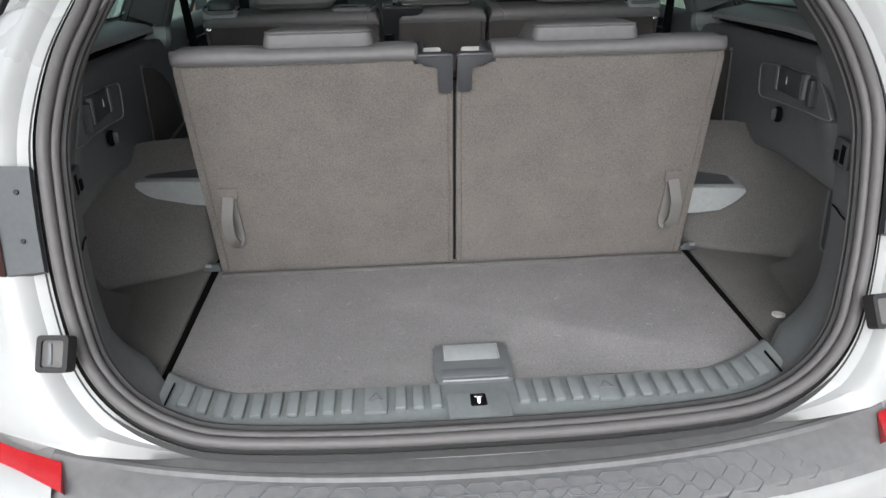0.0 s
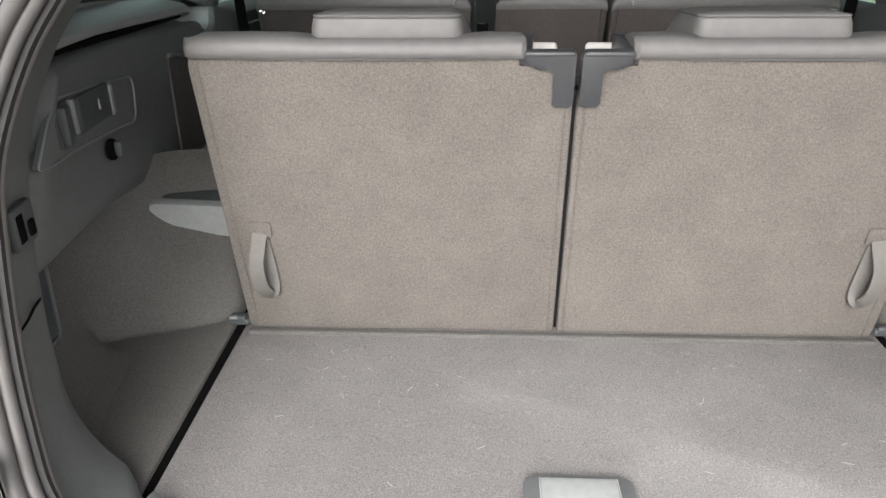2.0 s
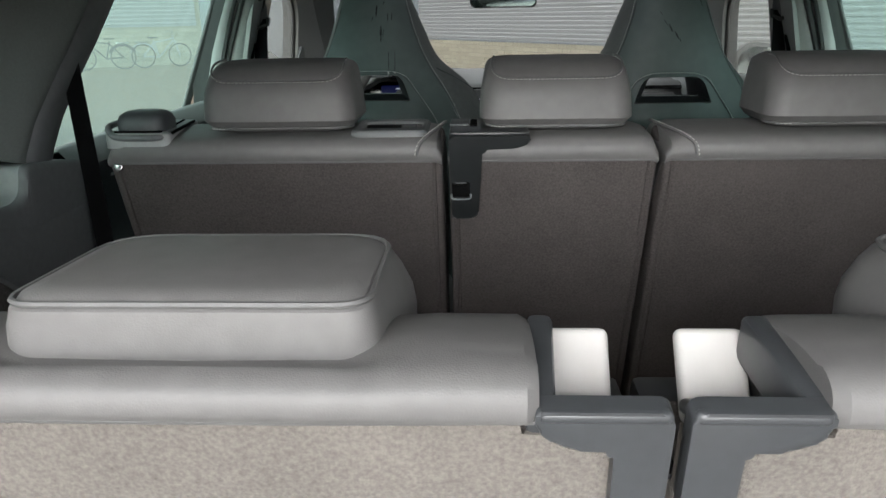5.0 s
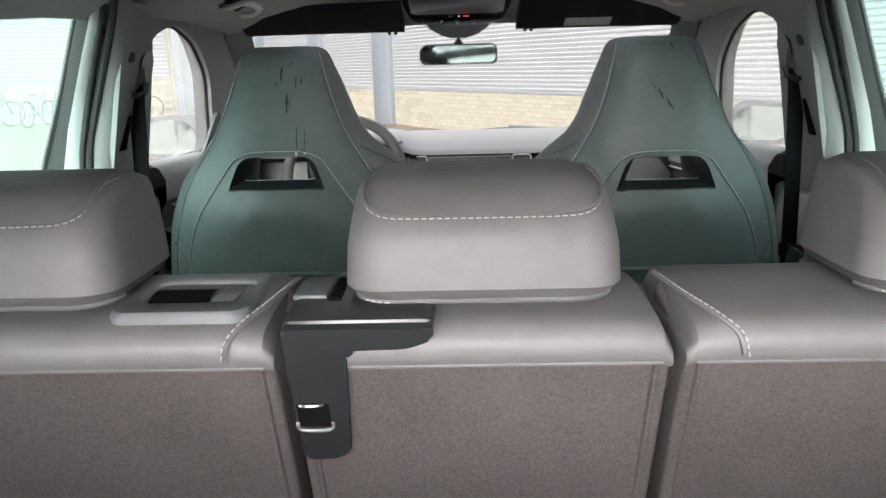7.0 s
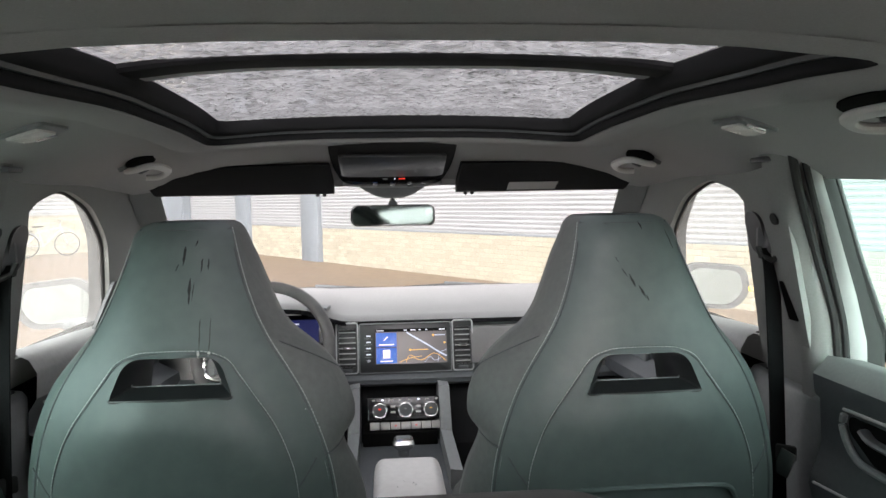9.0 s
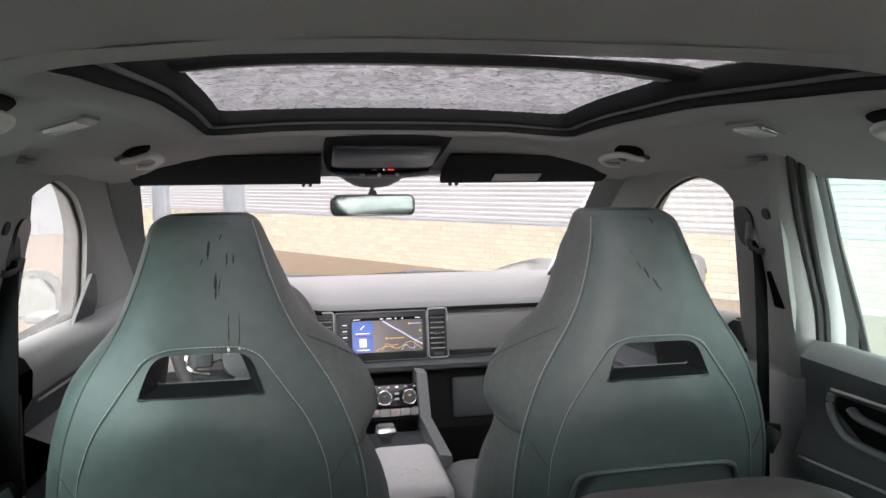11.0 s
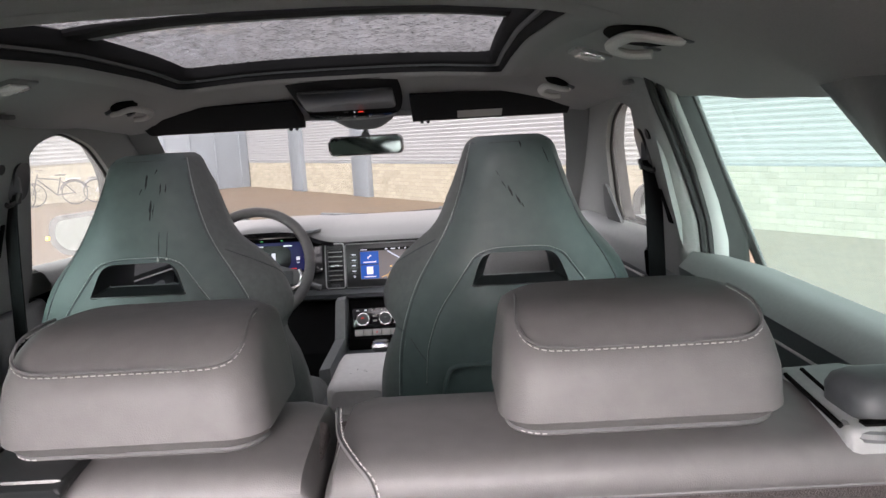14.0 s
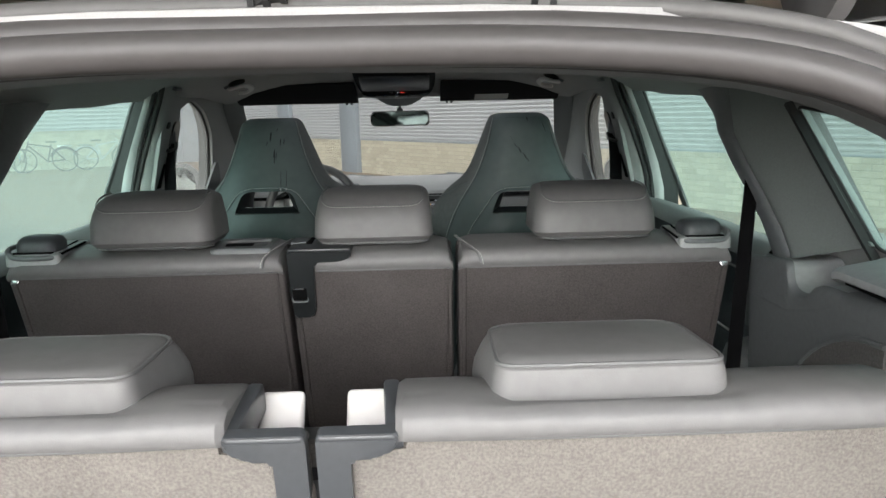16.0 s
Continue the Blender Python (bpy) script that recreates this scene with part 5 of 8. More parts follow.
# ---- third row ----
def third_seat(sx):
    t = thing("third_row_seat", "upright third-row seat back in grey felt with leather top", "car seat", "third row seats")
    M = frame_of((0, 1.467, 0.737), (1, 0, 0), (0, -0.155, 0.988))
    mir = lambda pts: [(sx * a, b) for a, b in pts][::sx]
    out = mir(round_poly([(0.003, -0.02), (0.497, -0.02), (0.514, 0.452), (0.074, 0.452), (0.074, 0.398), (0.003, 0.398)], (0.006, 0.03, 0.02, 0.004, 0.004, 0.004)))
    part("backrest", plate(out, 0.075, M, 0.010, 3), CARPET, t, "grey brown felt seat back")
    # welts along the inner and outer edges
    for u0, u1, r in ((0.0125, 0.0125, 0.0018), (0.483, 0.500, 0.0020)):
        path = [M @ V((sx * lerp(u0, u1, k / 6), lerp(-0.005, 0.44, k / 6), 0.0005)) for k in range(7)]
        part("welt", sweep(path, ring2(r, 6)), CARPET, t)
    # leather roll along the top
    sec = ((1.402, 1.172), (1.389, 1.180), (1.386, 1.190), (1.391, 1.201), (1.408, 1.207), (1.445, 1.206), (1.495, 1.192), (1.53, 1.15), (1.535, 1.05), (1.47, 1.04))
    sec = [(p.x, p.y) for p in smooth_path([(y, z, 0) for y, z in sec], 4, closed=True)]
    rows = []
    for u, f in ((0.068, 0.82), (0.074, 0.97), (0.12, 1.0), (0.145, 0.92), (0.165, 0.72), (0.25, 0.68), (0.335, 0.72), (0.355, 0.92), (0.38, 1.0), (0.44, 1.02), (0.495, 1.0), (0.510, 0.8), (0.517, 0.35)):
        back = min(1.0, f + 0.1) if u < 0.5 else 0.6 + 0.4 * f
        rows.append([V((sx * u, 1.455 + (y - 1.455) * (back if u > 0.5 or u < 0.08 else 1.0), 1.178 + (z - 1.178) * (f if y > 1.405 else max(f, 0.9)) if z > 1.178 else z)) for y, z in sec])
    part("top_roll", loft(rows), LEATHER, t, "grey leather top edge")
    path = smooth_path([M @ V((sx * u, v, 0.004)) for u, v in ((0.070, 0.449), (0.2, 0.447), (0.35, 0.447), (0.505, 0.449))], 4)
    part("seam", sweep(path, ring2(0.0022, 6)), LEATHER_DARK, t)
    # head restraint: a wedge that flares towards its foot at the far side
    def wedge(z, wr, wf, y0, y1, fall):
        o = round_poly([(-wf / 2, y1), (-wr / 2, y0), (wr / 2, y0), (wf / 2, y1)], (0.035, 0.020, 0.020, 0.035), 5)
        return [V((sx * 0.250 + p, q, z + fall * (q - y0))) for p, q in o]

    rings = [wedge(1.165, 0.190, 0.232, 1.428, 1.560, 0.0), wedge(1.183, 0.199, 0.230, 1.421, 1.562, 0.0), wedge(1.196, 0.203, 0.224, 1.418, 1.562, 0.0), wedge(1.214, 0.201, 0.208, 1.419, 1.560, -0.02),
             wedge(1.224, 0.197, 0.196, 1.421, 1.557, -0.03), wedge(1.2295, 0.189, 0.184, 1.427, 1.551, -0.03), wedge(1.2315, 0.170, 0.164, 1.440, 1.540, -0.03)]
    h = part("head_restraint", loft(rings), LEATHER, t)
    ring = wedge(1.2275, 0.1945, 0.190, 1.4225, 1.555, -0.03)
    part("piping", sweep(ring, ring2(0.0020, 6), closed=True), LEATHER_DARK, h)
    part("rod", cyl(0.006, 0.08, pose(sx * 0.34, 1.44, 1.17), 10), BLACK, h)
    # release: L-shaped cover, fin and pale slider
    cover = mir(round_poly([(0.004, 0.384), (0.031, 0.384), (0.0315, 0.434), (0.056, 0.434), (0.070, 0.447), (0.070, 0.458), (0.004, 0.458)], (0.005, 0.005, 0.004, 0.012, 0.004, 0.003, 0.007), 4))
    rel = part("release_cover", plate(cover, 0.013, M @ pose(0, 0, 0.0088), 0.004, 3), RELEASE, t, "black satin plastic release cover")
    part("cover_top", box((0.064, 0.034, 0.008), (sx * 0.037, 1.4035, 1.1800), 0.0035, rot=(-20, 0, 0), seg=3), RELEASE, rel)
    bm = box((0.080, 0.050, 0.010), (sx * 0.044, 0.412, -0.0046))
    bm.transform(M)
    part("backrest_lip", bm, CARPET, t)
    part("well", box((0.066, 0.09, 0.08), (sx * 0.037, 1.482, 1.095), 0.006), BEZEL, rel)
    part("fin", box((0.015, 0.082, 0.030), (sx * 0.0640, 1.440, 1.180), 0.004, rot=(7, 0, sx * 4)), RELEASE, rel)
    part("slider", box((0.041, 0.012, 0.056), (sx * 0.040, 1.474, 1.162), 0.005, rot=(-36, 0, 0), seg=3), CREAM, rel, "pale plastic slider")
    if sx > 0:
        bm = loft([[M @ V((u, v, w)) for u, v in ((-0.008, -0.02), (0.008, -0.02), (0.008, 0.40), (-0.008, 0.40))] for w in (-0.012, -0.03)])
        part("gap_flap", bm, VISOR, t)
    # pull strap
    part("strap_plate", plate(mir(rrect(0.036, 0.026, 0.004)), 0.004, M @ pose(sx * 0.454, 0.186, 0.004), 0.002), CARPET, t)
    loop = smooth_path([M @ V((sx * (0.454 + a), v, w)) for a, v, w in ((0.0, 0.180, 0.004), (0.002, 0.165, 0.014), (0.006, 0.135, 0.026), (0.004, 0.098, 0.026), (-0.004, 0.078, 0.016), (-0.008, 0.088, 0.006), (-0.006, 0.12, 0.004), (-0.002, 0.170, 0.003))], 6)
    part("pull_strap", sweep(loop, [(-0.011, -0.0012), (0.011, -0.0012), (0.011, 0.0012), (-0.011, 0.0012)], up=M.to_3x3() @ V((0, 0, 1))), STRAP, t, "grey webbing pull loop")
    # seat cushion in front
    part("cushion", box((0.46, 0.36, 0.16), (sx * 0.26, 1.74, 0.80), 0.05, 3), LEATHER, t)
    # armrest on the wheel arch beside it
    a = thing("arch_armrest", "grey moulded armrest on the wheel arch", "armrest", "wheel arch armrests")
    drop, dx, dy = (0.0, 0.0, 0.0) if sx < 0 else (-0.046, -0.033, -0.058)
    lip = ((0.50, 0.915), (0.60, 0.919), (0.668, 0.921), (0.676, 0.918), (0.679, 0.910), (0.679, 0.895), (0.674, 0.888), (0.62, 0.876), (0.56, 0.863), (0.50, 0.855))
    if sx > 0:
        lip = ((0.50, 0.925), (0.60, 0.921), (0.665, 0.919), (0.677, 0.914), (0.680, 0.906), (0.672, 0.896), (0.652, 0.880), (0.625, 0.866), (0.57, 0.862), (0.50, 0.862))
    rings = [[V((sx * (0.59 + dx + (x - 0.59) * f), y + dy, 0.89 + (z - 0.89) * f + drop + 0.10 * (y - 1.56))) for x, z in lip] for y, f in ((1.548, 0.93), (1.553, 0.985), (1.562, 1.0), (1.70, 1.01), (1.98, 1.0))]
    rest = part("armrest_body", loft(rings), TRIM_GREY, a)
    top = [[V((sx * (x + dx), y + dy, z + drop + 0.10 * (y - 1.56) + 0.002)) for x, z in ((0.50, lip[0][1]), (0.60, lip[1][1]), (0.655, lip[2][1]))] for y in (1.562, 1.75, 1.98)]
    # black plastic top; its colour also holds the shadow lying on it
    part("top_pad", loft(top, closed=False, caps=False), BLACK, rest, "black grained top with shadow in its colour")
    return t


for sx in (-1, 1):
    third_seat(sx)


# ---- second row ----
def head_restraint(x, parent, w=1.0):
    rings = []
    for z, wd, y0 in ((1.215, 0.16, 2.075), (1.224, 0.196, 2.052), (1.234, 0.212, 2.043), (1.262, 0.208, 2.044), (1.278, 0.202, 2.049), (1.287, 0.199, 2.056), (1.296, 0.196, 2.067), (1.302, 0.191, 2.078), (1.3065, 0.183, 2.090), (1.309, 0.165, 2.108)):
        d = 2.182 - y0 - (0.008 if z > 1.305 else 0)
        rings.append([V((x + a, y0 + d / 2 + b, z)) for a, b in rrect(wd * w, d, (0.035, 0.035, 0.028, 0.028), 5)])
    h = part("head_restraint", loft(rings), LEATHER, parent)
    half = [(0.0, 2.0510, 1.2845), (0.05, 2.0510, 1.2846), (0.072, 2.0520, 1.2856), (0.084, 2.0570, 1.290), (0.0890, 2.0665, 1.2966), (0.0890, 2.080, 1.3040), (0.0866, 2.102, 1.3078), (0.0855, 2.122, 1.3082)]
    line = smooth_path([(x - a * w, y, z) for a, y, z in half[:0:-1]] + [(x + a * w, y, z) for a, y, z in half], 5)
    part("stitching", stitches(line, 0.0055, 0.0036, 0.0005), STITCH, h)
    part("seam", sweep([p + V((0, 0.001, 0.0025)) for p in line], ring2(0.0015, 5)), LEATHER_DARK, h)
    ring = [V((x + a, 2.1285 + b, 1.2235)) for a, b in rrect(0.197 * w, 0.155, (0.035, 0.035, 0.028, 0.028), 8)]
    back = sorted([p for p in ring if p.y < 2.08], key=lambda p: p.x)
    part("lower_seam", sweep(back, ring2(0.002, 5)), LEATHER_DARK, h)
    part("lower_stitching", stitches([p + V((0, -0.002, 0)) for p in back[1:len(back) // 2]], 0.0055, 0.0036, 0.0006), STITCH, h)
    for dx in (-0.05, 0.05):
        part("rod", cyl(0.006, 0.06, pose(x + dx, 2.13, 1.20), 10), BLACK, h)
    return h


S2 = frame_of((0, 2.0345, 1.186), (1, 0, 0), (0, -0.293, 0.956))


def second_seat(x0, x1, hx, label, hw=1.0):
    t = thing("second_row_seat", label, "car seat", "second row seats")
    out = round_poly([(x0 + 0.004, -0.62), (x1 - 0.004, -0.62), (x1 - 0.003, 0.0), (x0 + 0.003, 0.0)], 0.006)
    # felt darker than the third row's, to stand for shade
    part("backrest", plate(out, 0.09, S2, 0.010, 3), SHADED_FELT, t, "grey brown felt seat back")
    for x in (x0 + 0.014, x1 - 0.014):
        part("welt", sweep([S2 @ V((x, -0.6, 0)), S2 @ V((x, -0.3, 0)), S2 @ V((x, -0.005, 0))], ring2(0.0028, 6)), SHADED_FELT, t)
    sec = ((2.05, 1.172), (2.034, 1.180), (2.0285, 1.192), (2.033, 1.205), (2.048, 1.2125), (2.09, 1.217), (2.14, 1.218), (2.18, 1.205), (2.215, 1.14), (2.235, 1.02), (2.18, 1.0), (2.09, 1.12))
    sec = [(p.x, p.y) for p in smooth_path([(y, z, 0) for y, z in sec], 4, closed=True)]
    rows = []
    for x, f in ((x0 + 0.003, 0.55), (x0 + 0.010, 0.88), (x0 + 0.03, 1.0), ((x0 + x1) / 2, 1.0), (x1 - 0.03, 1.0), (x1 - 0.010, 0.88), (x1 - 0.003, 0.55)):
        rows.append([V((x, 2.09 + (y - 2.09) * (0.85 + 0.15 * f), 1.17 + (z - 1.17) * f if z > 1.17 else z)) for y, z in sec])
    part("top_roll", loft(rows), LEATHER, t, "grey leather top edge")
    part("seam", sweep([V((x0 + 0.01, 2.0335, 1.181)), V((x1 - 0.01, 2.0335, 1.181))], ring2(0.002, 6)), LEATHER_DARK, t)
    part("cushion", box((x1 - x0 - 0.02, 0.46, 0.16), ((x0 + x1) / 2, 2.45, 0.74), 0.05, 3), LEATHER, t)
    head_restraint(hx, t, hw)
    return t


seat_l = second_seat(-0.605, -0.143, -0.368, "wide second-row seat back with a belt pocket in its leather top")
seat_c = second_seat(-0.140, 0.142, 0.006, "narrow middle second-row seat back with a plastic latch cover", 0.96)
seat_r = second_seat(0.145, 0.613, 0.383, "wide second-row seat back in grey felt with stitched leather top")
for seat, sx, edge in ((seat_r, 1, 0.613), (seat_l, -1, -0.605)):
    def at(u, y, z):
        return V((edge - sx * (0.613 - u), y, z))

    out = [(p.x, p.y) for p in (at(u, y, 0) for u, y in ((0.519, 2.032), (0.611, 2.032), (0.611, 2.150), (0.598, 2.172), (0.531, 2.172)))]
    b = part("release_bezel", plate(round_poly(out[::sx], (0.01, 0.012, 0.015, 0.012, 0.008) if sx > 0 else (0.008, 0.012, 0.015, 0.012, 0.01)), 0.020, pose(0, 0, 1.2215), 0.005, 3), TRIM_GREY, seat, "grey plastic release bezel")
    part("lip", sweep(smooth_path([at(0.524, 2.050, 1.2185), at(0.533, 2.034, 1.2155), at(0.584, 2.032, 1.2155), at(0.600, 2.035, 1.220), at(0.607, 2.046, 1.229), at(0.607, 2.085, 1.230)], 5), ring2(0.0045, 8)), DARK, b)
    rings = []
    for z, w, d in ((1.214, 0.062, 0.058), (1.222, 0.066, 0.062), (1.234, 0.067, 0.062), (1.242, 0.062, 0.054), (1.2465, 0.052, 0.040), (1.248, 0.036, 0.024)):
        rings.append([at(0.567 + sx * p, 2.075 + q, z) for p, q in rrect(w, d, 0.016, 5)])
    part("release_handle", loft(rings), BLACK, b, "dark plastic release handle")
    part("handle_gap", box((0.066, 0.010, 0.004), at(0.567, 2.042, 1.2215), 0.001), BLANK, b)
    for y0, u0, y1, u1 in ((2.044, 0.520, 2.150, 0.530), (2.066, 0.538, 2.160, 0.549)):
        part("slot", sweep([at(u0, y0, 1.2205), at(u1, y1, 1.2215)], ring2(0.0021, 6)), BLANK, b)
    part("screw_head", cyl(0.007, 0.006, pose(edge - sx * 0.015, 2.036, 1.176, 75, 0, 0), 12, 0.0015), CHROME, seat)
# oblique stitched ends beside the middle seat
for seat, xs_ in ((seat_r, (0.149, 0.158, 0.172, 0.185)), (seat_l, (-0.147, -0.156, -0.168, -0.178))):
    path = smooth_path([(xs_[0], 2.13, 1.2205), (xs_[1], 2.075, 1.2195), (xs_[2], 2.045, 1.2140), (xs_[3], 2.0300, 1.204), (xs_[3] * 1.02, 2.0265, 1.190)], 5)
    part("end_stitching", stitches(path, 0.0055, 0.0034, 0.0007), STITCH, seat)
    part("end_seam", sweep([p + V((-0.003 if xs_[0] > 0 else 0.003, 0, -0.001)) for p in path], ring2(0.0018, 5)), LEATHER_DARK, seat)
# strap pocket in the left seat's top
def pocket_ring(w, d, r, z, dx=0.0, dy=0.0):
    return [V((-0.218 + dx + p, 2.091 + dy + q, z + 0.03 * q)) for p, q in rrect(w, d, r, 5)]


pk = part("pocket_plate", loft([pocket_ring(0.104, 0.094, 0.012, 1.212), pocket_ring(0.104, 0.094, 0.012, 1.2185), pocket_ring(0.099, 0.089, 0.011, 1.2215), pocket_ring(0.086, 0.056, 0.014, 1.2215, 0.002, 0.003),
                                pocket_ring(0.081, 0.050, 0.012, 1.2195, 0.002, 0.003), pocket_ring(0.076, 0.044, 0.010, 1.209, 0.002, 0.003)], caps=False), BOOT_PANEL, seat_l, "dark plastic belt pocket", smooth=40)
part("pocket", plate([(p.x, p.y) for p in pocket_ring(0.078, 0.046, 0.010, 0, 0.002, 0.003)], 0.004, pose(0, 0, 1.2095)), BLANK, pk)
rows = [[V((-0.218 + x, 2.094 + 0.019 * math.cos(q), 1.2125 + 0.008 * math.sin(q))) for q in [math.pi * k / 8 for k in range(9)]] for x in (-0.034, -0.032, 0.012, 0.014)]
part("webbing", loft(rows, closed=False, caps=False), BELT, pk, "rolled black webbing", smooth=60)
part("pocket_slide", box((0.020, 0.038, 0.008), (-0.193, 2.094, 1.2155), 0.0035), BOOT_PANEL, pk)
# belt guide and latch cover on the middle seat
cover = round_poly([(-0.134, -0.092), (-0.098, -0.092), (-0.092, 0.015), (-0.048, 0.016), (-0.030, 0.024), (-0.030, 0.034), (-0.136, 0.034)], (0.006, 0.012, 0.006, 0.014, 0.004, 0.004, 0.006), 4)
gd = part("latch_cover", plate(cover, 0.013, S2 @ pose(0, 0, 0.0088), 0.004, 3), BEZEL, seat_c, "black plastic latch cover")
part("cover_top", box((0.106, 0.100, 0.014), (-0.083, 2.072, 1.2165), 0.006, rot=(2, 0, 0)), BEZEL, gd)
part("belt_slot", box((0.010, 0.055, 0.006), (-0.104, 2.085, 1.2225), 0.002), BLANK, gd)
part("belt_lid", box((0.026, 0.05, 0.005), (-0.123, 2.088, 1.2235), 0.002), BLACK, gd)
bm = box((0.027, 0.026, 0.010), (0, 0, 0), 0.003)
bm.transform(S2 @ pose(-0.121, -0.045, 0.0045))
part("latch_hole", bm, BLANK, gd)
part("latch_bar", sweep(smooth_path([S2 @ V(q) for q in ((-0.131, -0.036, 0.004), (-0.129, -0.034, 0.011), (-0.115, -0.034, 0.011), (-0.113, -0.036, 0.004))], 3), ring2(0.0018, 6)), CHROME, gd, "bright latch bar")
# grey bead drawn as the highlight along the hole's lower edge
part("latch_lip_glint", sweep(smooth_path([S2 @ V(q) for q in ((-0.134, -0.052, 0.0092), (-0.132, -0.0595, 0.0092), (-0.110, -0.0595, 0.0092), (-0.108, -0.052, 0.0092))], 3), ring2(0.0014, 6)), GREY_PLASTIC, gd)


# ---- front seats ----
# half width of the back panel, its middle, and how far the side pads stand out, by height
S_HALF = ((0.50, 0.19), (0.70, 0.225), (0.90, 0.240), (1.0, 0.236), (1.06, 0.226), (1.11, 0.212), (1.165, 0.190), (1.205, 0.166), (1.235, 0.145), (1.265, 0.128), (1.30, 0.113),
          (1.345, 0.097), (1.39, 0.085), (1.412, 0.080), (1.424, 0.073), (1.431, 0.060))
IN_PAD = ((0.50, 0.03), (0.80, 0.05), (0.95, 0.042), (1.0, 0.032), (1.035, 0.020), (1.060, 0.016), (1.072, 0.030), (1.09, 0.050), (1.12, 0.062), (1.16, 0.066), (1.195, 0.062), (1.22, 0.050),
          (1.245, 0.030), (1.27, 0.024), (1.32, 0.022), (1.38, 0.014), (1.42, 0.008), (1.431, 0.003))
OUT_PAD = ((0.50, 0.03), (0.80, 0.04), (1.0, 0.034), (1.10, 0.036), (1.17, 0.036), (1.21, 0.028), (1.26, 0.016), (1.35, 0.020), (1.42, 0.016), (1.431, 0.004))
LEAN = {-1: ((0.50, 3.02), (0.70, 2.965), (0.90, 2.925), (1.05, 2.912), (1.15, 2.922), (1.25, 2.950), (1.35, 2.998), (1.43, 3.042)),
        1: ((0.50, 2.99), (0.70, 2.945), (0.90, 2.915), (1.05, 2.905), (1.15, 2.912), (1.25, 2.920), (1.35, 2.945), (1.43, 2.985))}
MIDDLE = {-1: ((0.9, 0.350), (1.06, 0.354), (1.2, 0.362), (1.43, 0.3705)), 1: ((0.9, 0.370), (1.06, 0.372), (1.2, 0.377), (1.43, 0.3785))}


def front_seat(sx, label):
    t = thing("front_seat", label, "car seat", "front seats")
    up = 0.012 if sx < 0 else 0.0
    lean, mid_u = LEAN[sx], MIDDLE[sx]
    cm = curve_at(mid_u, 1.17) + 0.004

    def back_y(z):
        return sum(curve_at(lean, z + d) for d in (-0.06, -0.03, 0, 0.03, 0.06)) / 5

    def half(z):
        return sum(curve_at(S_HALF, z + d) for d in (-0.02, -0.01, 0, 0.01, 0.02)) / 5 if z < 1.38 else curve_at(S_HALF, z)

    # the arch of the lower panel, in from its middle, by height
    arch_t = ((0.85, 0.190), (0.95, 0.192), (1.017, 0.186), (1.068, 0.171), (1.106, 0.153), (1.144, 0.127), (1.178, 0.103), (1.201, 0.085), (1.213, 0.058), (1.216, 0.03), (1.2165, 0.0))

    def relief(u, z):
        """The lower panel stands a little proud inside its arch and swells below the opening."""
        q = abs(u - cm)
        if z - up > 1.2165:
            return 0.0
        w = curve_at(arch_t, z - up)
        inside = min(1.0, max(0.0, (w - q) / 0.022))
        swell = math.exp(-((z - up - 1.115) / 0.055) ** 2) * min(1.0, max(0.0, (w - q) / 0.10))
        return 0.004 * inside * inside * (3 - 2 * inside) + 0.012 * swell

    def on_back(u, z, lift=0.0):
        c, h = curve_at(mid_u, z), half(z)
        e = min(1.0, abs(u - c) / max(h, 1e-4))
        rim = max(0.0, (z - 1.39) / 0.041)
        return V((sx * u, back_y(z) + 0.030 * e ** 3.4 + 0.030 * rim ** 2.2 - relief(u, z) - lift, z))

    # opening: outer edge on the leather, throat, and far side
    ob_z, ot_z = 1.149 + up, 1.208 + up
    hole = [(cm + x, (ob_z + ot_z) / 2 + z) for x, z in round_poly([(-0.094, -0.0295), (0.094, -0.0295), (0.071, 0.0325), (-0.071, 0.0325)], (0.007, 0.007, 0.026, 0.026), 6)]

    def within(u, z):
        inside, n = False, len(hole)
        for i in range(n):
            (x0, z0), (x1, z1) = hole[i], hole[(i + 1) % n]
            if (z0 > z) != (z1 > z) and u < x0 + (z - z0) / (z1 - z0) * (x1 - x0):
                inside = not inside
        return inside

    def snap(u, z):
        best = None
        for i in range(len(hole)):
            p, q = V(hole[i]), V(hole[(i + 1) % len(hole)])
            d = q - p
            k = min(1.0, max(0.0, (V((u, z)) - p).dot(d) / max(d.length_squared, 1e-9)))
            r = p + d * k
            if best is None or (r - V((u, z))).length < best[0]:
                best = ((r - V((u, z))).length, r)
        return best[1]

    zs = [0.50 + 0.05 * k for k in range(8)] + [0.90 + 0.008 * k for k in range(62)] + [1.396, 1.406, 1.414, 1.420, 1.425, 1.429, 1.431]
    cols = 44
    bm, g = bmesh.new(), {}
    for j, z in enumerate(zs):
        c, h = curve_at(mid_u, z), half(z)
        for i in range(cols + 1):
            g[j, i] = (c + h * (2 * i / cols - 1), z)
    keep = {}
    for j in range(len(zs) - 1):
        for i in range(cols):
            q = [g[j, i], g[j, i + 1], g[j + 1, i + 1], g[j + 1, i]]
            keep[j, i] = not within(sum(p[0] for p in q) / 4, sum(p[1] for p in q) / 4)
    verts = {}

    def vert(j, i):
        if (j, i) not in verts:
            around_it = [keep.get((jj, ii), True) for jj in (j - 1, j) for ii in (i - 1, i)]
            u, z = g[j, i]
            if not all(around_it):
                u, z = snap(u, z)
            verts[j, i] = bm.verts.new(on_back(u, z))
        return verts[j, i]

    for (j, i), ok in keep.items():
        if ok:
            bm.faces.new((vert(j, i), vert(j, i + 1), vert(j + 1, i + 1), vert(j + 1, i)))
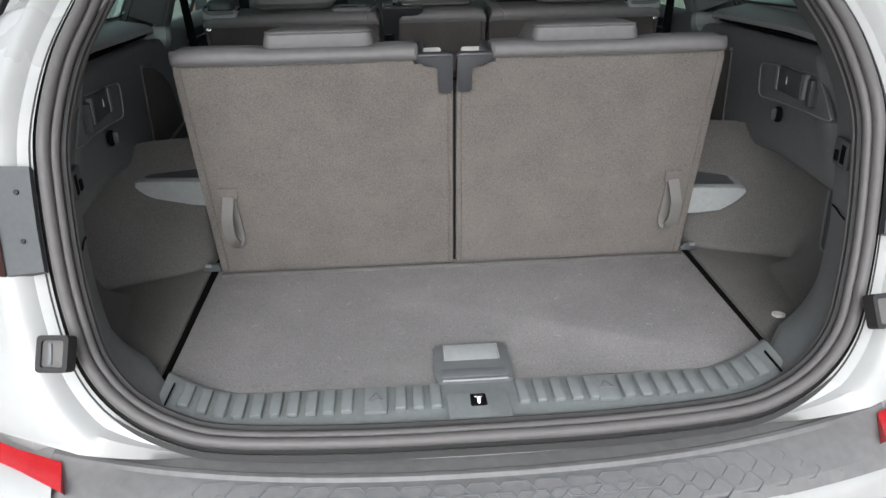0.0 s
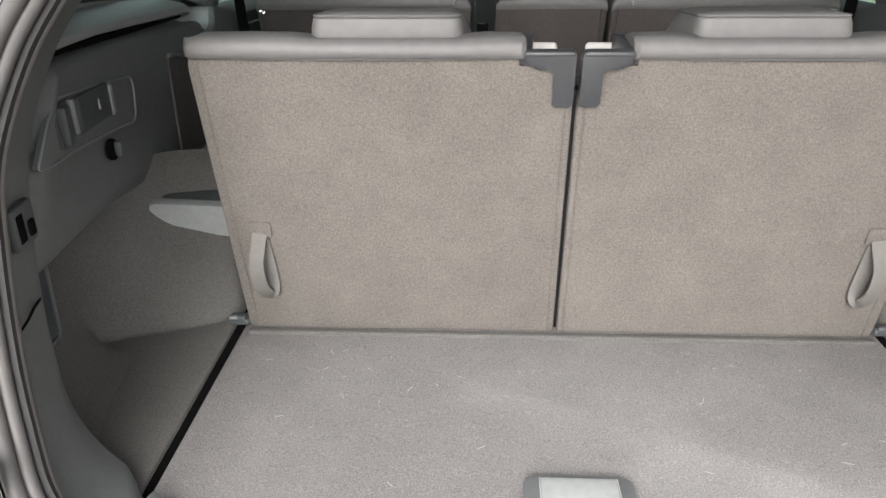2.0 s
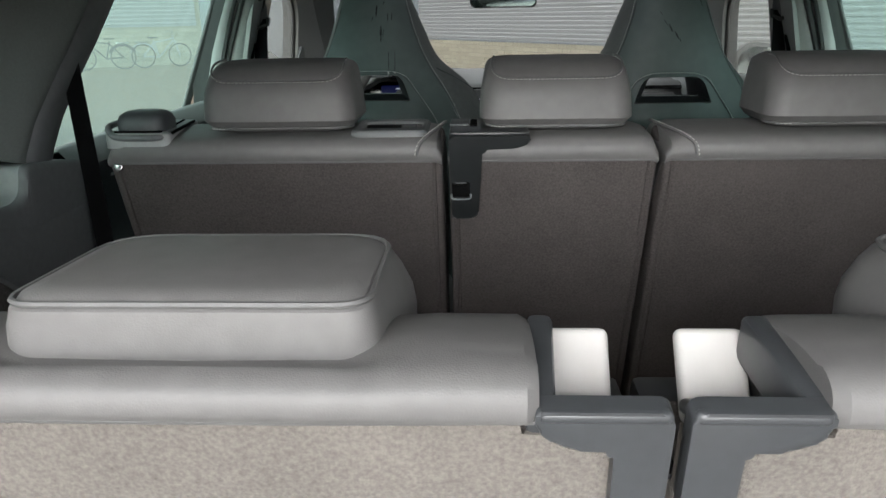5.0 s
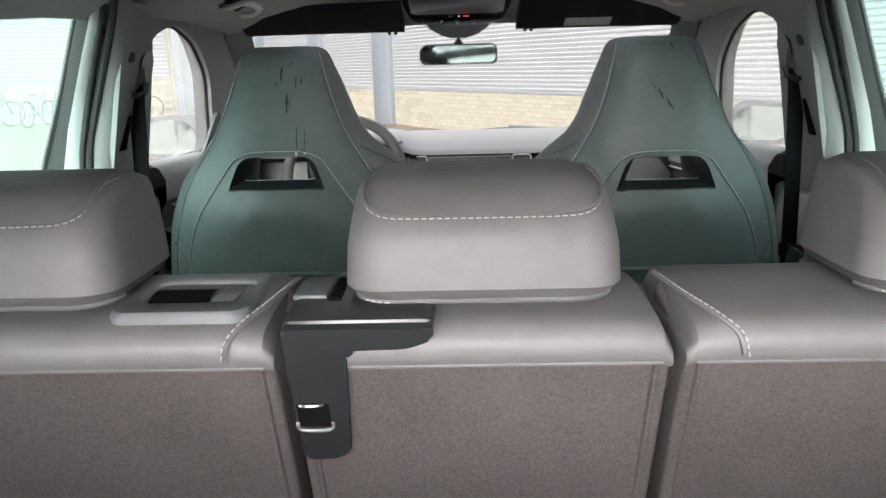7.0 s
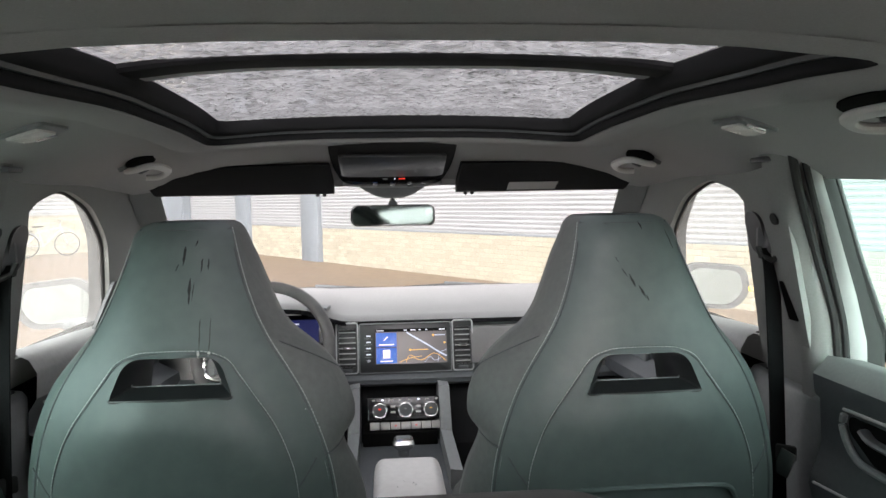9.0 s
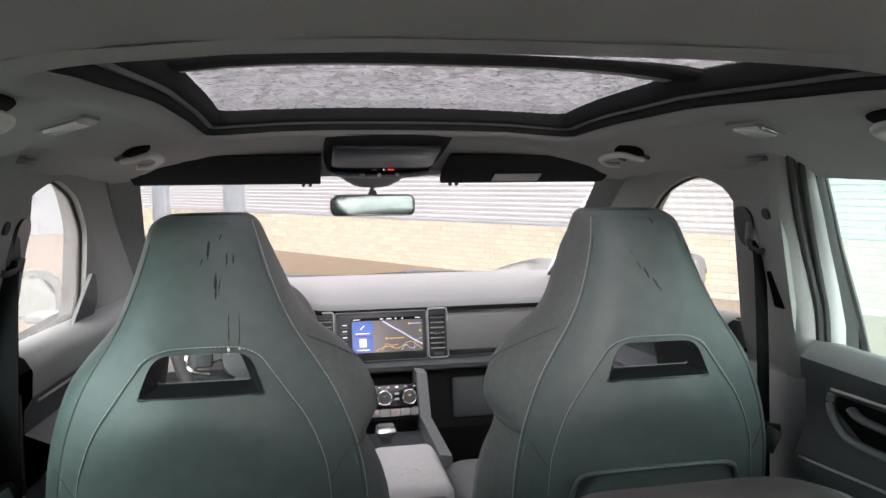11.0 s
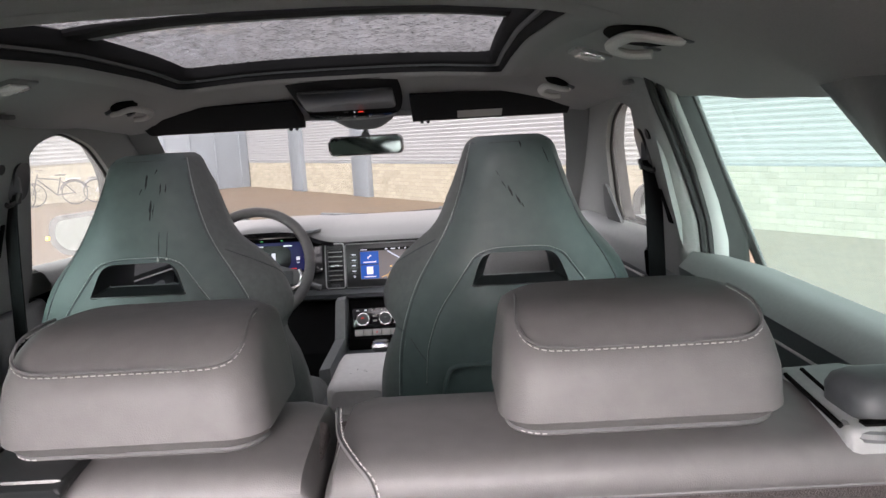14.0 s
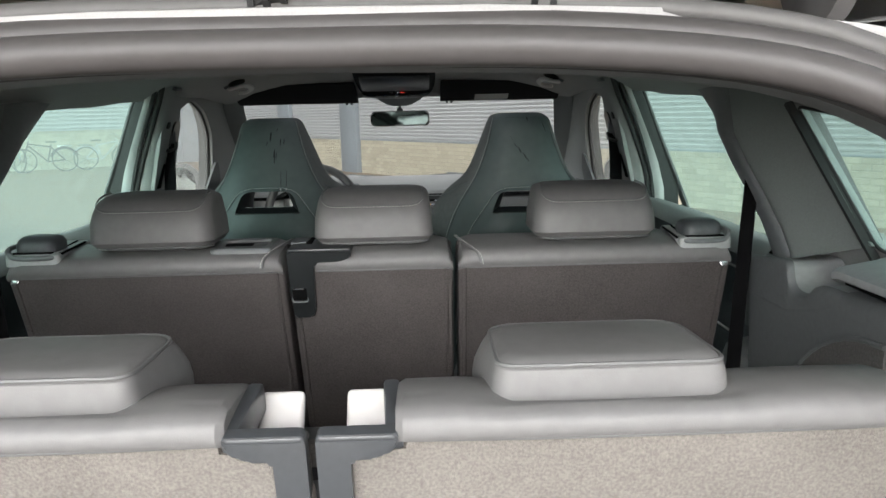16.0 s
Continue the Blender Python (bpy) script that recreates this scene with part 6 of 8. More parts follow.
    shell = part("back_shell", bm, SEAT_LEATHER, t, "dark green grey leather seat back", smooth=80)
    y0 = back_y(1.18 + up) - 0.008
    rim = [on_back(u, z, 0.0005) for u, z in hole]
    lip = [V((p.x + (sx * cm - p.x) * 0.02, p.y + 0.004, p.z + ((ob_z + ot_z) / 2 - p.z) * 0.04)) for p in rim]
    throat = [V((sx * (cm + (u - cm) * 0.75), y0 + 0.034, lerp(1.163, 1.211, (z - ob_z) / (ot_z - ob_z)) + up)) for u, z in hole]
    mouth = [V((sx * (cm + (u - cm) * 0.96), y0 + 0.165, lerp(1.072, 1.214, (z - ob_z) / (ot_z - ob_z)) + up)) for u, z in hole]
    bz = part("opening_bezel", loft([rim, lip, throat, mouth], caps=False), BEZEL, t, "black moulded bezel of the seat back's opening", smooth=50)
    low = sorted([p for p in rim if p.z < ob_z + 0.004], key=lambda p: p.x)
    part("lower_lip", sweep([p + V((0, 0.001, 0)) for p in low], ring2(0.0028, 8), up=(0, 1, 0)), BEZEL, bz)
    sill_edge = sorted([p for p in throat if p.z < 1.167 + up], key=lambda p: p.x)
    part("sill_edge", sweep(sill_edge, ring2(0.0013, 6), up=(0, 1, 0)), GREY_PLASTIC, bz)

    # side pads and front face, joined to the back panel's edge
    def side(table, s):
        rows = []
        for z in zs:
            c, h, o = curve_at(mid_u, z), half(z), curve_at(table, z)
            o = (curve_at(table, z - 0.01) + 2 * o + curve_at(table, z + 0.01)) / 4
            y = on_back(c + s * h, z).y
            thick = 1.0 - 0.35 * max(0.0, (z - 1.36) / 0.071)
            prof = ((0, 0, 0), (0.30, 0.010, 0), (0.72, 0.038, 0), (1.0, 0.080, 0), (0.92, 0.115, 0), (0.55, 0.142, -0.10), (0.0, 0.150, -0.22))
            rows.append([V((sx * (c + s * (h * (1 + w) + o * a)), y + b * thick, z)) for a, b, w in prof])
        return rows

    inner, outer = side(IN_PAD, -1), side(OUT_PAD, 1)
    pad = part("inner_bolster", loft(inner, closed=False, caps=False), SUEDE, t, "grey leather side pad", smooth=80)
    part("outer_bolster", loft(outer, closed=False, caps=False), SEAT_LEATHER, t, smooth=80)
    face = []
    for a, b, z in zip(inner, outer, zs):
        p, q = a[-1], b[-1]
        face.append([lerp(p, q, k / 8) + V((0, -0.035 * math.sin(math.pi * k / 8), 0)) for k in range(9)])
    cut = [k for k, z in enumerate(zs) if z <= 1.07 + up][-1]
    cut2 = [k for k, z in enumerate(zs) if z >= 1.205 + up][0]
    fm = bmesh.new()
    loft(face[:cut + 1], closed=False, caps=False, bm=fm)
    loft(face[cut2:], closed=False, caps=False, bm=fm)
    part("seat_face", fm, SUEDE, t, smooth=80)
    part("top_cap", loft([[a for a in inner[-1]], [lerp(a, b, 0.5) + V((0, 0, 0.001)) for a, b in zip(inner[-1], outer[-1])], [b for b in outer[-1]]], closed=False, caps=False), SEAT_LEATHER, t, smooth=80)
    part("bolster_seam", sweep([inner[[k for k, z in enumerate(zs) if z >= 1.06][0]][i] + V((0, -0.001, 0)) for i in range(5)], ring2(0.0022, 5)), BLACK, pad)
    # curved seam over the inner pad's shoulder
    ks = [k for k, z in enumerate(zs) if 1.15 <= z <= 1.24]
    shoulder = [inner[k][1 + min(3, int(3.99 * (n / (len(ks) - 1)) ** 0.8))] for n, k in enumerate(ks[::-1])]
    part("shoulder_seam", sweep(smooth_path([shoulder[0], shoulder[len(shoulder) // 3], shoulder[2 * len(shoulder) // 3], shoulder[-1]], 5), ring2(0.0012, 5)), BLACK, pad)

    # stitched seams: round the lower panel, and twin rows along the back panel's edges
    arch = [(cm - w, z + up) for z, w in arch_t[1:-1]] + [(cm + w, z + up) for z, w in arch_t[-2:0:-1]]
    arch = smooth_path([on_back(u, z, 0.0002) for u, z in arch], 5)
    part("panel_seam", sweep(arch, ring2(0.0014, 6), up=(0, 1, 0)), BLACK, shell)
    part("panel_stitching", stitches([p + V((0, -0.0012, 0.0045)) for p in arch], 0.0062, 0.0042, 0.0006), THREAD_GREY, shell)
    for s in (-1, 1):
        edge = smooth_path([on_back(curve_at(mid_u, z) + s * half(z) * 0.985, z, 0.0004) for z in (0.90, 0.96, 1.02, 1.07, 1.12, 1.16, 1.20, 1.24, 1.28, 1.33, 1.38, 1.42)], 4)
        part("side_seam", sweep(edge, ring2(0.0014, 6), up=(0, 1, 0)), BLACK, shell)
        for d in ((0.0045, -0.0045) if s * sx == -sx else (0.0045,)):
            part("side_stitching", stitches([p + V((-sx * s * d, -0.0008 + 0.002 * (d < 0), 0)) for p in edge], 0.0062, 0.0042, 0.0006), THREAD_GREY, shell)
        brace = [on_back(cm + s * 0.190, 1.0 + up, 0.0004), on_back(cm + s * 0.204, 1.02 + up, 0.0004), on_back(cm + s * 0.219, 1.045 + up, 0.0004)]
        part("corner_seam", sweep(smooth_path(brace, 4), ring2(0.0012, 5), up=(0, 1, 0)), BLACK, shell)
    ridge = [V((p.x, p.y - 0.0005, p.z)) for p in (on_back(curve_at(mid_u, 1.418) + half(1.418) * k, 1.418) for k in (-0.98, -0.5, 0, 0.5, 0.98))]
    part("crown_seam", sweep(ridge, ring2(0.0010, 5), up=(0, 1, 0)), BLACK, shell)
    # map pocket: a padded flap with a rolled edge
    flap = [(-0.165, 0.80), (-0.158, 0.93), (-0.150, 0.972), (-0.136, 0.990), (-0.10, 0.995), (0.0, 0.997), (0.10, 0.995), (0.136, 0.990), (0.150, 0.972), (0.158, 0.93), (0.165, 0.80)]
    path = smooth_path([on_back(cm + u, z, 0.006) for u, z in flap], 5)
    part("pocket_edge", sweep(path, ring2(0.0045, 8), up=(0, 1, 0)), SEAT_LEATHER, t)
    body_rows = []
    for k in range(9):
        z = lerp(0.60, 0.994, k / 8)
        w = curve_at([(zz, abs(u)) for u, zz in flap[:6]], z)
        body_rows.append([on_back(cm + w * (2 * i / 10 - 1), z, 0.006) for i in range(11)])
    part("map_pocket", loft(body_rows, closed=False, caps=False), SEAT_LEATHER, t, smooth=80)
    part("seat_cushion", box((0.50, 0.52, 0.16), (sx * 0.365, 3.32, 0.70), 0.06, 3), SUEDE, t)
    # dark rub marks and creases on the leather, each a thin ragged smear
    rnd = random.Random(11 if sx < 0 else 23)

    def smear(u, z, length, width, tilt):
        left, right = [], []
        for k in range(7):
            f = k / 6
            w = width * math.sin(math.pi * (0.08 + 0.84 * f)) * rnd.uniform(0.55, 1.25)
            q = tilt * f + rnd.uniform(-0.0006, 0.0006)
            left.append(on_back(u + q - w, z - length * f, 0.0006))
            right.append(on_back(u + q + w, z - length * f, 0.0006))
        part("rub_mark", loft([left, right], closed=False, caps=False), SOOT, shell, smooth=0)

    if sx < 0:
        marks = ((0.357, 1.392, 0.030, 0.0026, 0.002), (0.329, 1.372, 0.022, 0.0014, 0.001), (0.319, 1.372, 0.018, 0.0012, 0.0), (0.346, 1.342, 0.040, 0.0022, -0.001), (0.339, 1.335, 0.028, 0.0010, 0.002),
                 (0.309, 1.280, 0.050, 0.0011, 0.0), (0.325, 1.280, 0.048, 0.0011, 0.0), (0.366, 1.365, 0.012, 0.0010, 0.004), (0.338, 1.402, 0.010, 0.0014, 0.003))
        for u in (0.309, 0.325):
            part("worn_spot", box((0.004, 0.0016, 0.010), on_back(u, 1.226, 0.0004), 0.0007, 1), GRIPGREY, shell)
    else:
        marks = ((0.355, 1.345, 0.014, 0.0011, 0.008), (0.366, 1.336, 0.020, 0.0020, 0.008), (0.380, 1.318, 0.020, 0.0022, 0.010), (0.345, 1.365, 0.010, 0.0008, 0.006), (0.395, 1.420, 0.014, 0.0018, 0.002),
                 (0.390, 1.303, 0.010, 0.0012, 0.005), (0.440, 1.405, 0.030, 0.0014, 0.010))
    for m in marks:
        smear(*m)
    return t


front_seat(-1, "creased dark green grey leather sport seat behind the steering wheel")
front_seat(1, "scuffed dark green grey leather sport seat with an open back")


# ---- seat belts ----
def belt(points, w, twist, label):
    b = thing("seat_belt", label, "seat belt", "seat belts")
    path = smooth_path(points, 6)
    part("webbing", sweep(path, [(-w / 2, -0.001), (w / 2, -0.001), (w / 2, 0.001), (-w / 2, 0.001)], up=twist), BELT, b)
    return b


for sx in (-1, 1):
    b = belt([(sx * 0.680, 3.088, 1.362), (sx * 0.684, 3.078, 1.30), (sx * 0.689, 3.066, 1.10), (sx * 0.694, 3.058, 0.85), (sx * 0.70, 3.05, 0.6)], 0.050, (sx * 0.6, -1, 0), "black front seat belt hanging on the centre pillar")
    bm = box((0.034, 0.04, 0.060), (sx * 0.684, 3.102, 1.378), 0.012, rot=(0, 0, sx * -30))
    part("belt_guide", bm, BLACK, b)
    part("guide_ring", sweep([(sx * 0.658, 3.080, 1.366), (sx * 0.660, 3.076, 1.348), (sx * 0.682, 3.074, 1.340), (sx * 0.702, 3.078, 1.352), (sx * 0.706, 3.088, 1.368)], ring2(0.006, 6)), RUBBER_DARK, b)
    part("slide_cover", plate(rrect(0.058, 0.085, 0.026, 6), 0.008, slant(sx, 0.728) @ pose(3.115, 0.195, 0), 0.003), BEZEL, b)
    part("belt_slot", plate(round_poly([(3.045, 0.03), (3.075, 0.03), (3.078, 0.105), (3.066, 0.105)], 0.004), 0.006, slant(sx, 0.7295), 0.002), BLANK, b)
    t = part("buckle_tongue", box((0.012, 0.055, 0.03), (sx * 0.692, 3.055, 0.985), 0.005, rot=(0, 0, sx * 50)), RUBBER_DARK, b)
    part("metal_tongue", box((0.004, 0.03, 0.05), (sx * 0.690, 3.038, 0.970), 0.002, rot=(20, 0, sx * 40)), CHROME, t)
    b = belt([(sx * 0.664, 2.090, 1.325), (sx * 0.650, 2.070, 1.22), (sx * 0.632, 2.045, 1.08), (sx * 0.600, 2.0, 0.80)], 0.024, (0.75, 0.66 * sx, 0), "black rear seat belt hanging from the rear pillar")
    part("belt_guide", box((0.016, 0.024, 0.024), (sx * 0.662, 2.084, 1.318), 0.007, rot=(20, 0, sx * 20)), DARK, b)


# ---- dashboard ----
dash = thing("dashboard", "grey soft-touch dashboard with a hooded dial cluster", "dashboard")


def lip_z(x):
    return 1.088 + 0.06 * math.exp(-((x + 0.37) / 0.16) ** 4)


def lip_y(x):
    return 4.055 - 0.10 * math.exp(-((x + 0.37) / 0.17) ** 4)


rows = []
for i in range(49):
    x = -0.78 + 1.56 * i / 48
    lz, ly = lip_z(x), lip_y(x)
    dip = 0.006 if abs(x - 0.05) < 0.24 else 0.0
    rows.append([V((x, y, z)) for y, z in ((4.78, 1.02), (4.66, 1.115), (4.55, lerp(1.128, lz, 0.25)), (4.35, lerp(1.132, lz, 0.5) - dip), (4.18, lerp(1.118, lz, 0.8) - dip), (ly + 0.05, lz + 0.008), (ly + 0.01, lz + 0.003), (ly, lz - 0.006), (ly + 0.004, lz - 0.012))])
part("dash_top", loft(rows, closed=False, caps=False), DASH, dash, smooth=60)
under = [[V((x, y, z)) for y, z in ((lip_y(x) + 0.004, lip_z(x) - 0.012), (lip_y(x) + 0.02, lip_z(x) - 0.018), (4.09, lip_z(x) - 0.024), (4.16, lip_z(x) - 0.05))] for x in [-0.78 + 1.56 * i / 48 for i in range(49)]]
part("hood_lining", loft(under, closed=False, caps=False), VISOR, dash, smooth=60)
part("lip_band", sweep([V((x, lip_y(x) - 0.001, lip_z(x) - 0.012)) for x in [-0.74 + 1.48 * i / 60 for i in range(61)]], [(-0.004, -0.007), (0.004, -0.007), (0.004, 0.007), (-0.004, 0.007)]), PIANO, dash)
# fascia behind the vents and the screen, passenger pad, lower shelf
bm = loft([[V((x, y, z)) for y, z in ((4.10, 1.08), (4.062, 1.074), (4.03, 0.93), (4.02, 0.915), (4.10, 0.90))] for x in [-0.74 + 0.148 * i for i in range(11)]])
part("fascia", bm, BEZEL, dash)
bm = loft([[V((x, y + 0.25 * max(0, x - 0.6), z)) for y, z in ((4.07, 1.062), (4.038, 1.055), (4.015, 1.0), (4.01, 0.95), (4.03, 0.93), (4.08, 0.93))] for x in (0.232, 0.24, 0.4, 0.6, 0.74)])
part("passenger_pad", bm, DASH, dash, smooth=50)
bm = loft([[V((x, y, z)) for y, z in ((4.05, 0.925), (4.0, 0.922), (3.985, 0.912), (3.985, 0.898), (4.0, 0.888), (4.05, 0.885))] for x in (-0.74, -0.3, 0, 0.3, 0.74)])
part("shelf_trim", bm, BLACK, dash)
bm = loft([[V((x, y, z)) for y, z in ((4.05, 0.89), (4.03, 0.80), (4.0, 0.70), (4.05, 0.55), (4.3, 0.45), (4.3, 0.89))] for x in (-0.74, 0.74)])
part("lower_dash", bm, VISOR, dash)
bm = box((0.34, 0.02, 0.13), (0.42, 4.02, 0.79), 0.01, rot=(-12, 0, 0))
part("glovebox_lid", bm, BLACK, dash)

# upright air vents
for x0, x1 in ((-0.188, -0.122), (0.174, 0.237)):
    c, w = (x0 + x1) / 2, x1 - x0
    vent = thing("air_vent", "upright black air vent with a satin frame", "air vent", "dashboard vents")
    m = frame_of((c, 4.036, 1.002), (1, 0, 0), (0, 0.20, 0.98))
    bm = holed(rrect(w, 0.155, 0.008), (rrect(w - 0.014, 0.115, 0.004)[::-1],), -0.02, m @ pose(0, 0, 0.010))
    part("vent_frame", bm, BEZEL, vent)
    part("vent_rim", sweep([m @ V((x, y, 0.010)) for x, y in rrect(w, 0.155, 0.008, 3)], ring2(0.0024, 6), closed=True, up=m.to_3x3() @ V((0, 0, 1))), SLAT, vent, "satin rim")
    part("cavity", plate(rrect(w - 0.01, 0.12, 0.004), 0.01, m @ pose(0, 0, -0.012)), BLANK, vent)
    mesh = None
    for k in range(7):
        if mesh is None:
            ob = part("slat", box((w - 0.014, 0.0022, 0.010), (0, 0, 0), 0.0008), SLAT, vent)
            mesh = ob.data
        else:
            ob = new("slat", mesh)
            ob.parent = vent
        ob.matrix_basis = m @ pose(0, -0.049 + 0.0163 * k, 0.002, 12, 0, 0)
    bm = box((0.026, 0.007, 0.016))
    bm.transform(m @ pose(0, 0.0, 0.010))
    part("slide_knob", bm, CHROME, vent)
    bm = box((0.03, 0.010, 0.006), bevel=0.002)
    bm.transform(m @ pose(0, -0.068, 0.011))
    part("thumb_wheel", bm, BLACK, vent)

# centre screen
scr = thing("centre_screen", "glossy black touch screen showing a phone tile and a dark map", "screen")
SM = frame_of((0.026, 4.024, 1.002), (1, 0, 0), (0, 0.20, 0.98))
part("bezel", plate(rrect(0.284, 0.150, 0.006), 0.02, SM, 0.003), BEZEL, scr)
part("bezel_rim", sweep([SM @ V((x, y, 0.000)) for x, y in rrect(0.286, 0.152, 0.006, 3)], ring2(0.0014, 6), closed=True, up=SM.to_3x3() @ V((0, 0, 1))), GREY_PLASTIC, scr, "thin satin rim")


def tile(name, x, y, w, h, mat, lift=0.0008, r=0.0008, label=""):
    return part(name, plate(rrect(w, h, r, 2), 0.0006, SM @ pose(x, y, lift)), mat, scr, label, smooth=0)


tile("display", 0.018, 0.004, 0.222, 0.108, SCREEN_MAP, 0.0007)
tile("status_bar", 0.018, 0.0535, 0.222, 0.009, BLANK, 0.0010)
tile("phone_tile", -0.0595, 0.025, 0.064, 0.044, SCREEN_BLUE, 0.0012)
tile("media_tile", -0.0595, -0.024, 0.064, 0.048, SCREEN_BLUE, 0.0012)
tile("tile_rule", -0.0595, 0.0015, 0.064, 0.0022, BLANK, 0.0014)
tile("text_bar", -0.0595, 0.010, 0.046, 0.003, SCREEN_PALE, 0.0016)
tile("text_bar", -0.0595, -0.041, 0.040, 0.003, SCREEN_PALE, 0.0016)
tile("media_cover", -0.0595, -0.019, 0.022, 0.026, SCREEN_PALE, 0.0016)
tile("text_bar", -0.078, 0.0535, 0.022, 0.0025, SCREEN_PALE, 0.0016)
for x, w in ((0.0, 0.010), (0.024, 0.016), (0.045, 0.006), (0.066, 0.006), (0.115, 0.018)):
    tile("text_bar", x, 0.0535, w, 0.0032, SCREEN_PALE, 0.0016)


def road(pts, w, mat, name="map_road", lift=0.0013):
    path = smooth_path([SM @ V((x, y, lift)) for x, y in pts], 5)
    part(name, sweep(path, [(-w / 2, -0.0002), (w / 2, -0.0002), (w / 2, 0.0002), (-w / 2, 0.0002)], up=SM.to_3x3() @ V((0, 0, 1))), mat, scr)


road([(0.004, 0.047), (0.03, 0.030), (0.07, 0.006), (0.100, -0.014), (0.128, -0.030)], 0.0045, SCREEN_ROAD)
road([(-0.02, -0.045), (0.02, -0.032), (0.05, -0.040), (0.09, -0.020), (0.125, -0.044)], 0.0018, SCREEN_ORANGE)
road([(0.0, -0.046), (0.012, -0.025), (0.03, -0.03), (0.05, -0.028)], 0.0014, SCREEN_ORANGE)
road([(0.06, -0.046), (0.075, -0.03), (0.09, -0.042), (0.11, -0.034)], 0.0014, SCREEN_ROAD)
road([(0.10, -0.048), (0.106, -0.02), (0.128, -0.01)], 0.0012, SCREEN_ROAD)
road([(0.016, -0.008), (0.07, -0.008)], 0.0025, SCREEN_ORANGE)
road([(0.09, 0.036), (0.125, 0.036)], 0.0025, SCREEN_ROAD)
for x, y in ((0.014, -0.008), (0.087, 0.036), (0.122, 0.012)):
    part("map_pin", cyl(0.0035, 0.0006, SM @ pose(x, y, 0.0016), 10), SCREEN_ORANGE, scr)
part("phone_symbol", sweep(smooth_path([SM @ V((-0.066, 0.022, 0.0017)), SM @ V((-0.062, 0.028, 0.0017)), SM @ V((-0.054, 0.034, 0.0017))], 4), [(-0.0016, -0.0002), (0.0016, -0.0002), (0.0016, 0.0002), (-0.0016, 0.0002)], up=SM.to_3x3() @ V((0, 0, 1))), SCREEN_PALE, scr)
for k in range(4):
    tile("touch_key", -0.115, 0.038 - 0.019 * k, 0.014, 0.0035, SCREEN_PALE, 0.0010)
    tile("key_rule", -0.115, 0.030 - 0.019 * k, 0.026, 0.0010, GREY_PLASTIC, 0.0010)
part("power_key", sweep([SM @ V((-0.115 + 0.0035 * math.cos(a), -0.038 + 0.0035 * math.sin(a), 0.001)) for a in [k * 0.628 for k in range(10)]], ring2(0.0006, 4), closed=True), SCREEN_PALE, scr)

# dial cluster
cl = thing("dial_cluster", "dark blue digital dial cluster under a black hood", "instrument cluster")
CM = frame_of((-0.365, 4.020, 1.048), (1, 0, 0), (0, 0.25, 0.97))
part("hood", loft([[V((x, y, z)) for y, z in ((4.12, 1.128), (3.975, 1.140), (3.970, 1.134), (4.12, 1.118))] for x in [-0.53 + 0.04 * k for k in range(9)]]), BLACK, cl)
part("panel", plate(rrect(0.34, 0.13, 0.02), 0.02, CM, 0.003), PIANO, cl)
part("display", plate(rrect(0.25, 0.10, 0.006), 0.001, CM @ pose(0, 0, 0.0012)), SCREEN_DARK, cl, smooth=0)
part("display_middle", plate(rrect(0.12, 0.086, 0.030), 0.0006, CM @ pose(0, -0.004, 0.0019)), SCREEN_NIGHT, cl, smooth=0)
for x, y, w, h, mt in ((0.0, -0.004, 0.014, 0.034, SCREEN_PALE), (0.0, -0.016, 0.014, 0.010, RED_LIGHT), (-0.05, 0.037, 0.03, 0.004, SCREEN_PALE), (0.05, 0.037, 0.03, 0.004, SCREEN_PALE), (0.085, -0.008, 0.012, 0.012, SCREEN_PALE), (0.085, -0.022, 0.01, 0.003, SCREEN_PALE), (-0.085, 0.0, 0.02, 0.003, SCREEN_PALE), (0.06, -0.043, 0.04, 0.002, RED_LIGHT)):
    part("readout", plate(rrect(w, h, 0.001, 2), 0.0008, CM @ pose(x, y, 0.0026)), mt, cl, smooth=0)
for x in (-0.04, 0.03):
    part("lamp", plate(rrect(0.008, 0.004, 0.001, 2), 0.001, CM @ pose(x, 0.056, 0.003)), GREEN_LIGHT, cl, smooth=0)

# steering wheel
sw = thing("steering_wheel", "grey leather steering wheel with a satin lower spoke", "steering wheel")
WM = frame_of((-0.362, 3.745, 1.068), (1, 0, 0), (0, 0.42, 0.91))
part("rim", sweep([WM @ V((0.176 * math.cos(a), (0.176 if math.sin(a) > -0.8 else 0.165) * math.sin(a), 0)) for a in [2 * math.pi * k / 56 for k in range(56)]], ring2(0.0165, 12), closed=True, up=WM.to_3x3() @ V((0, 0, 1))), LEATHER, sw)
part("hub", loft([[WM @ V((a * q, b * q - 0.045, z)) for a, b in rrect(0.125, 0.105, 0.045, 5)] for z, q in ((-0.04, 0.8), (-0.005, 1.0), (0.006, 0.95), (0.012, 0.7))]), DARK, sw)
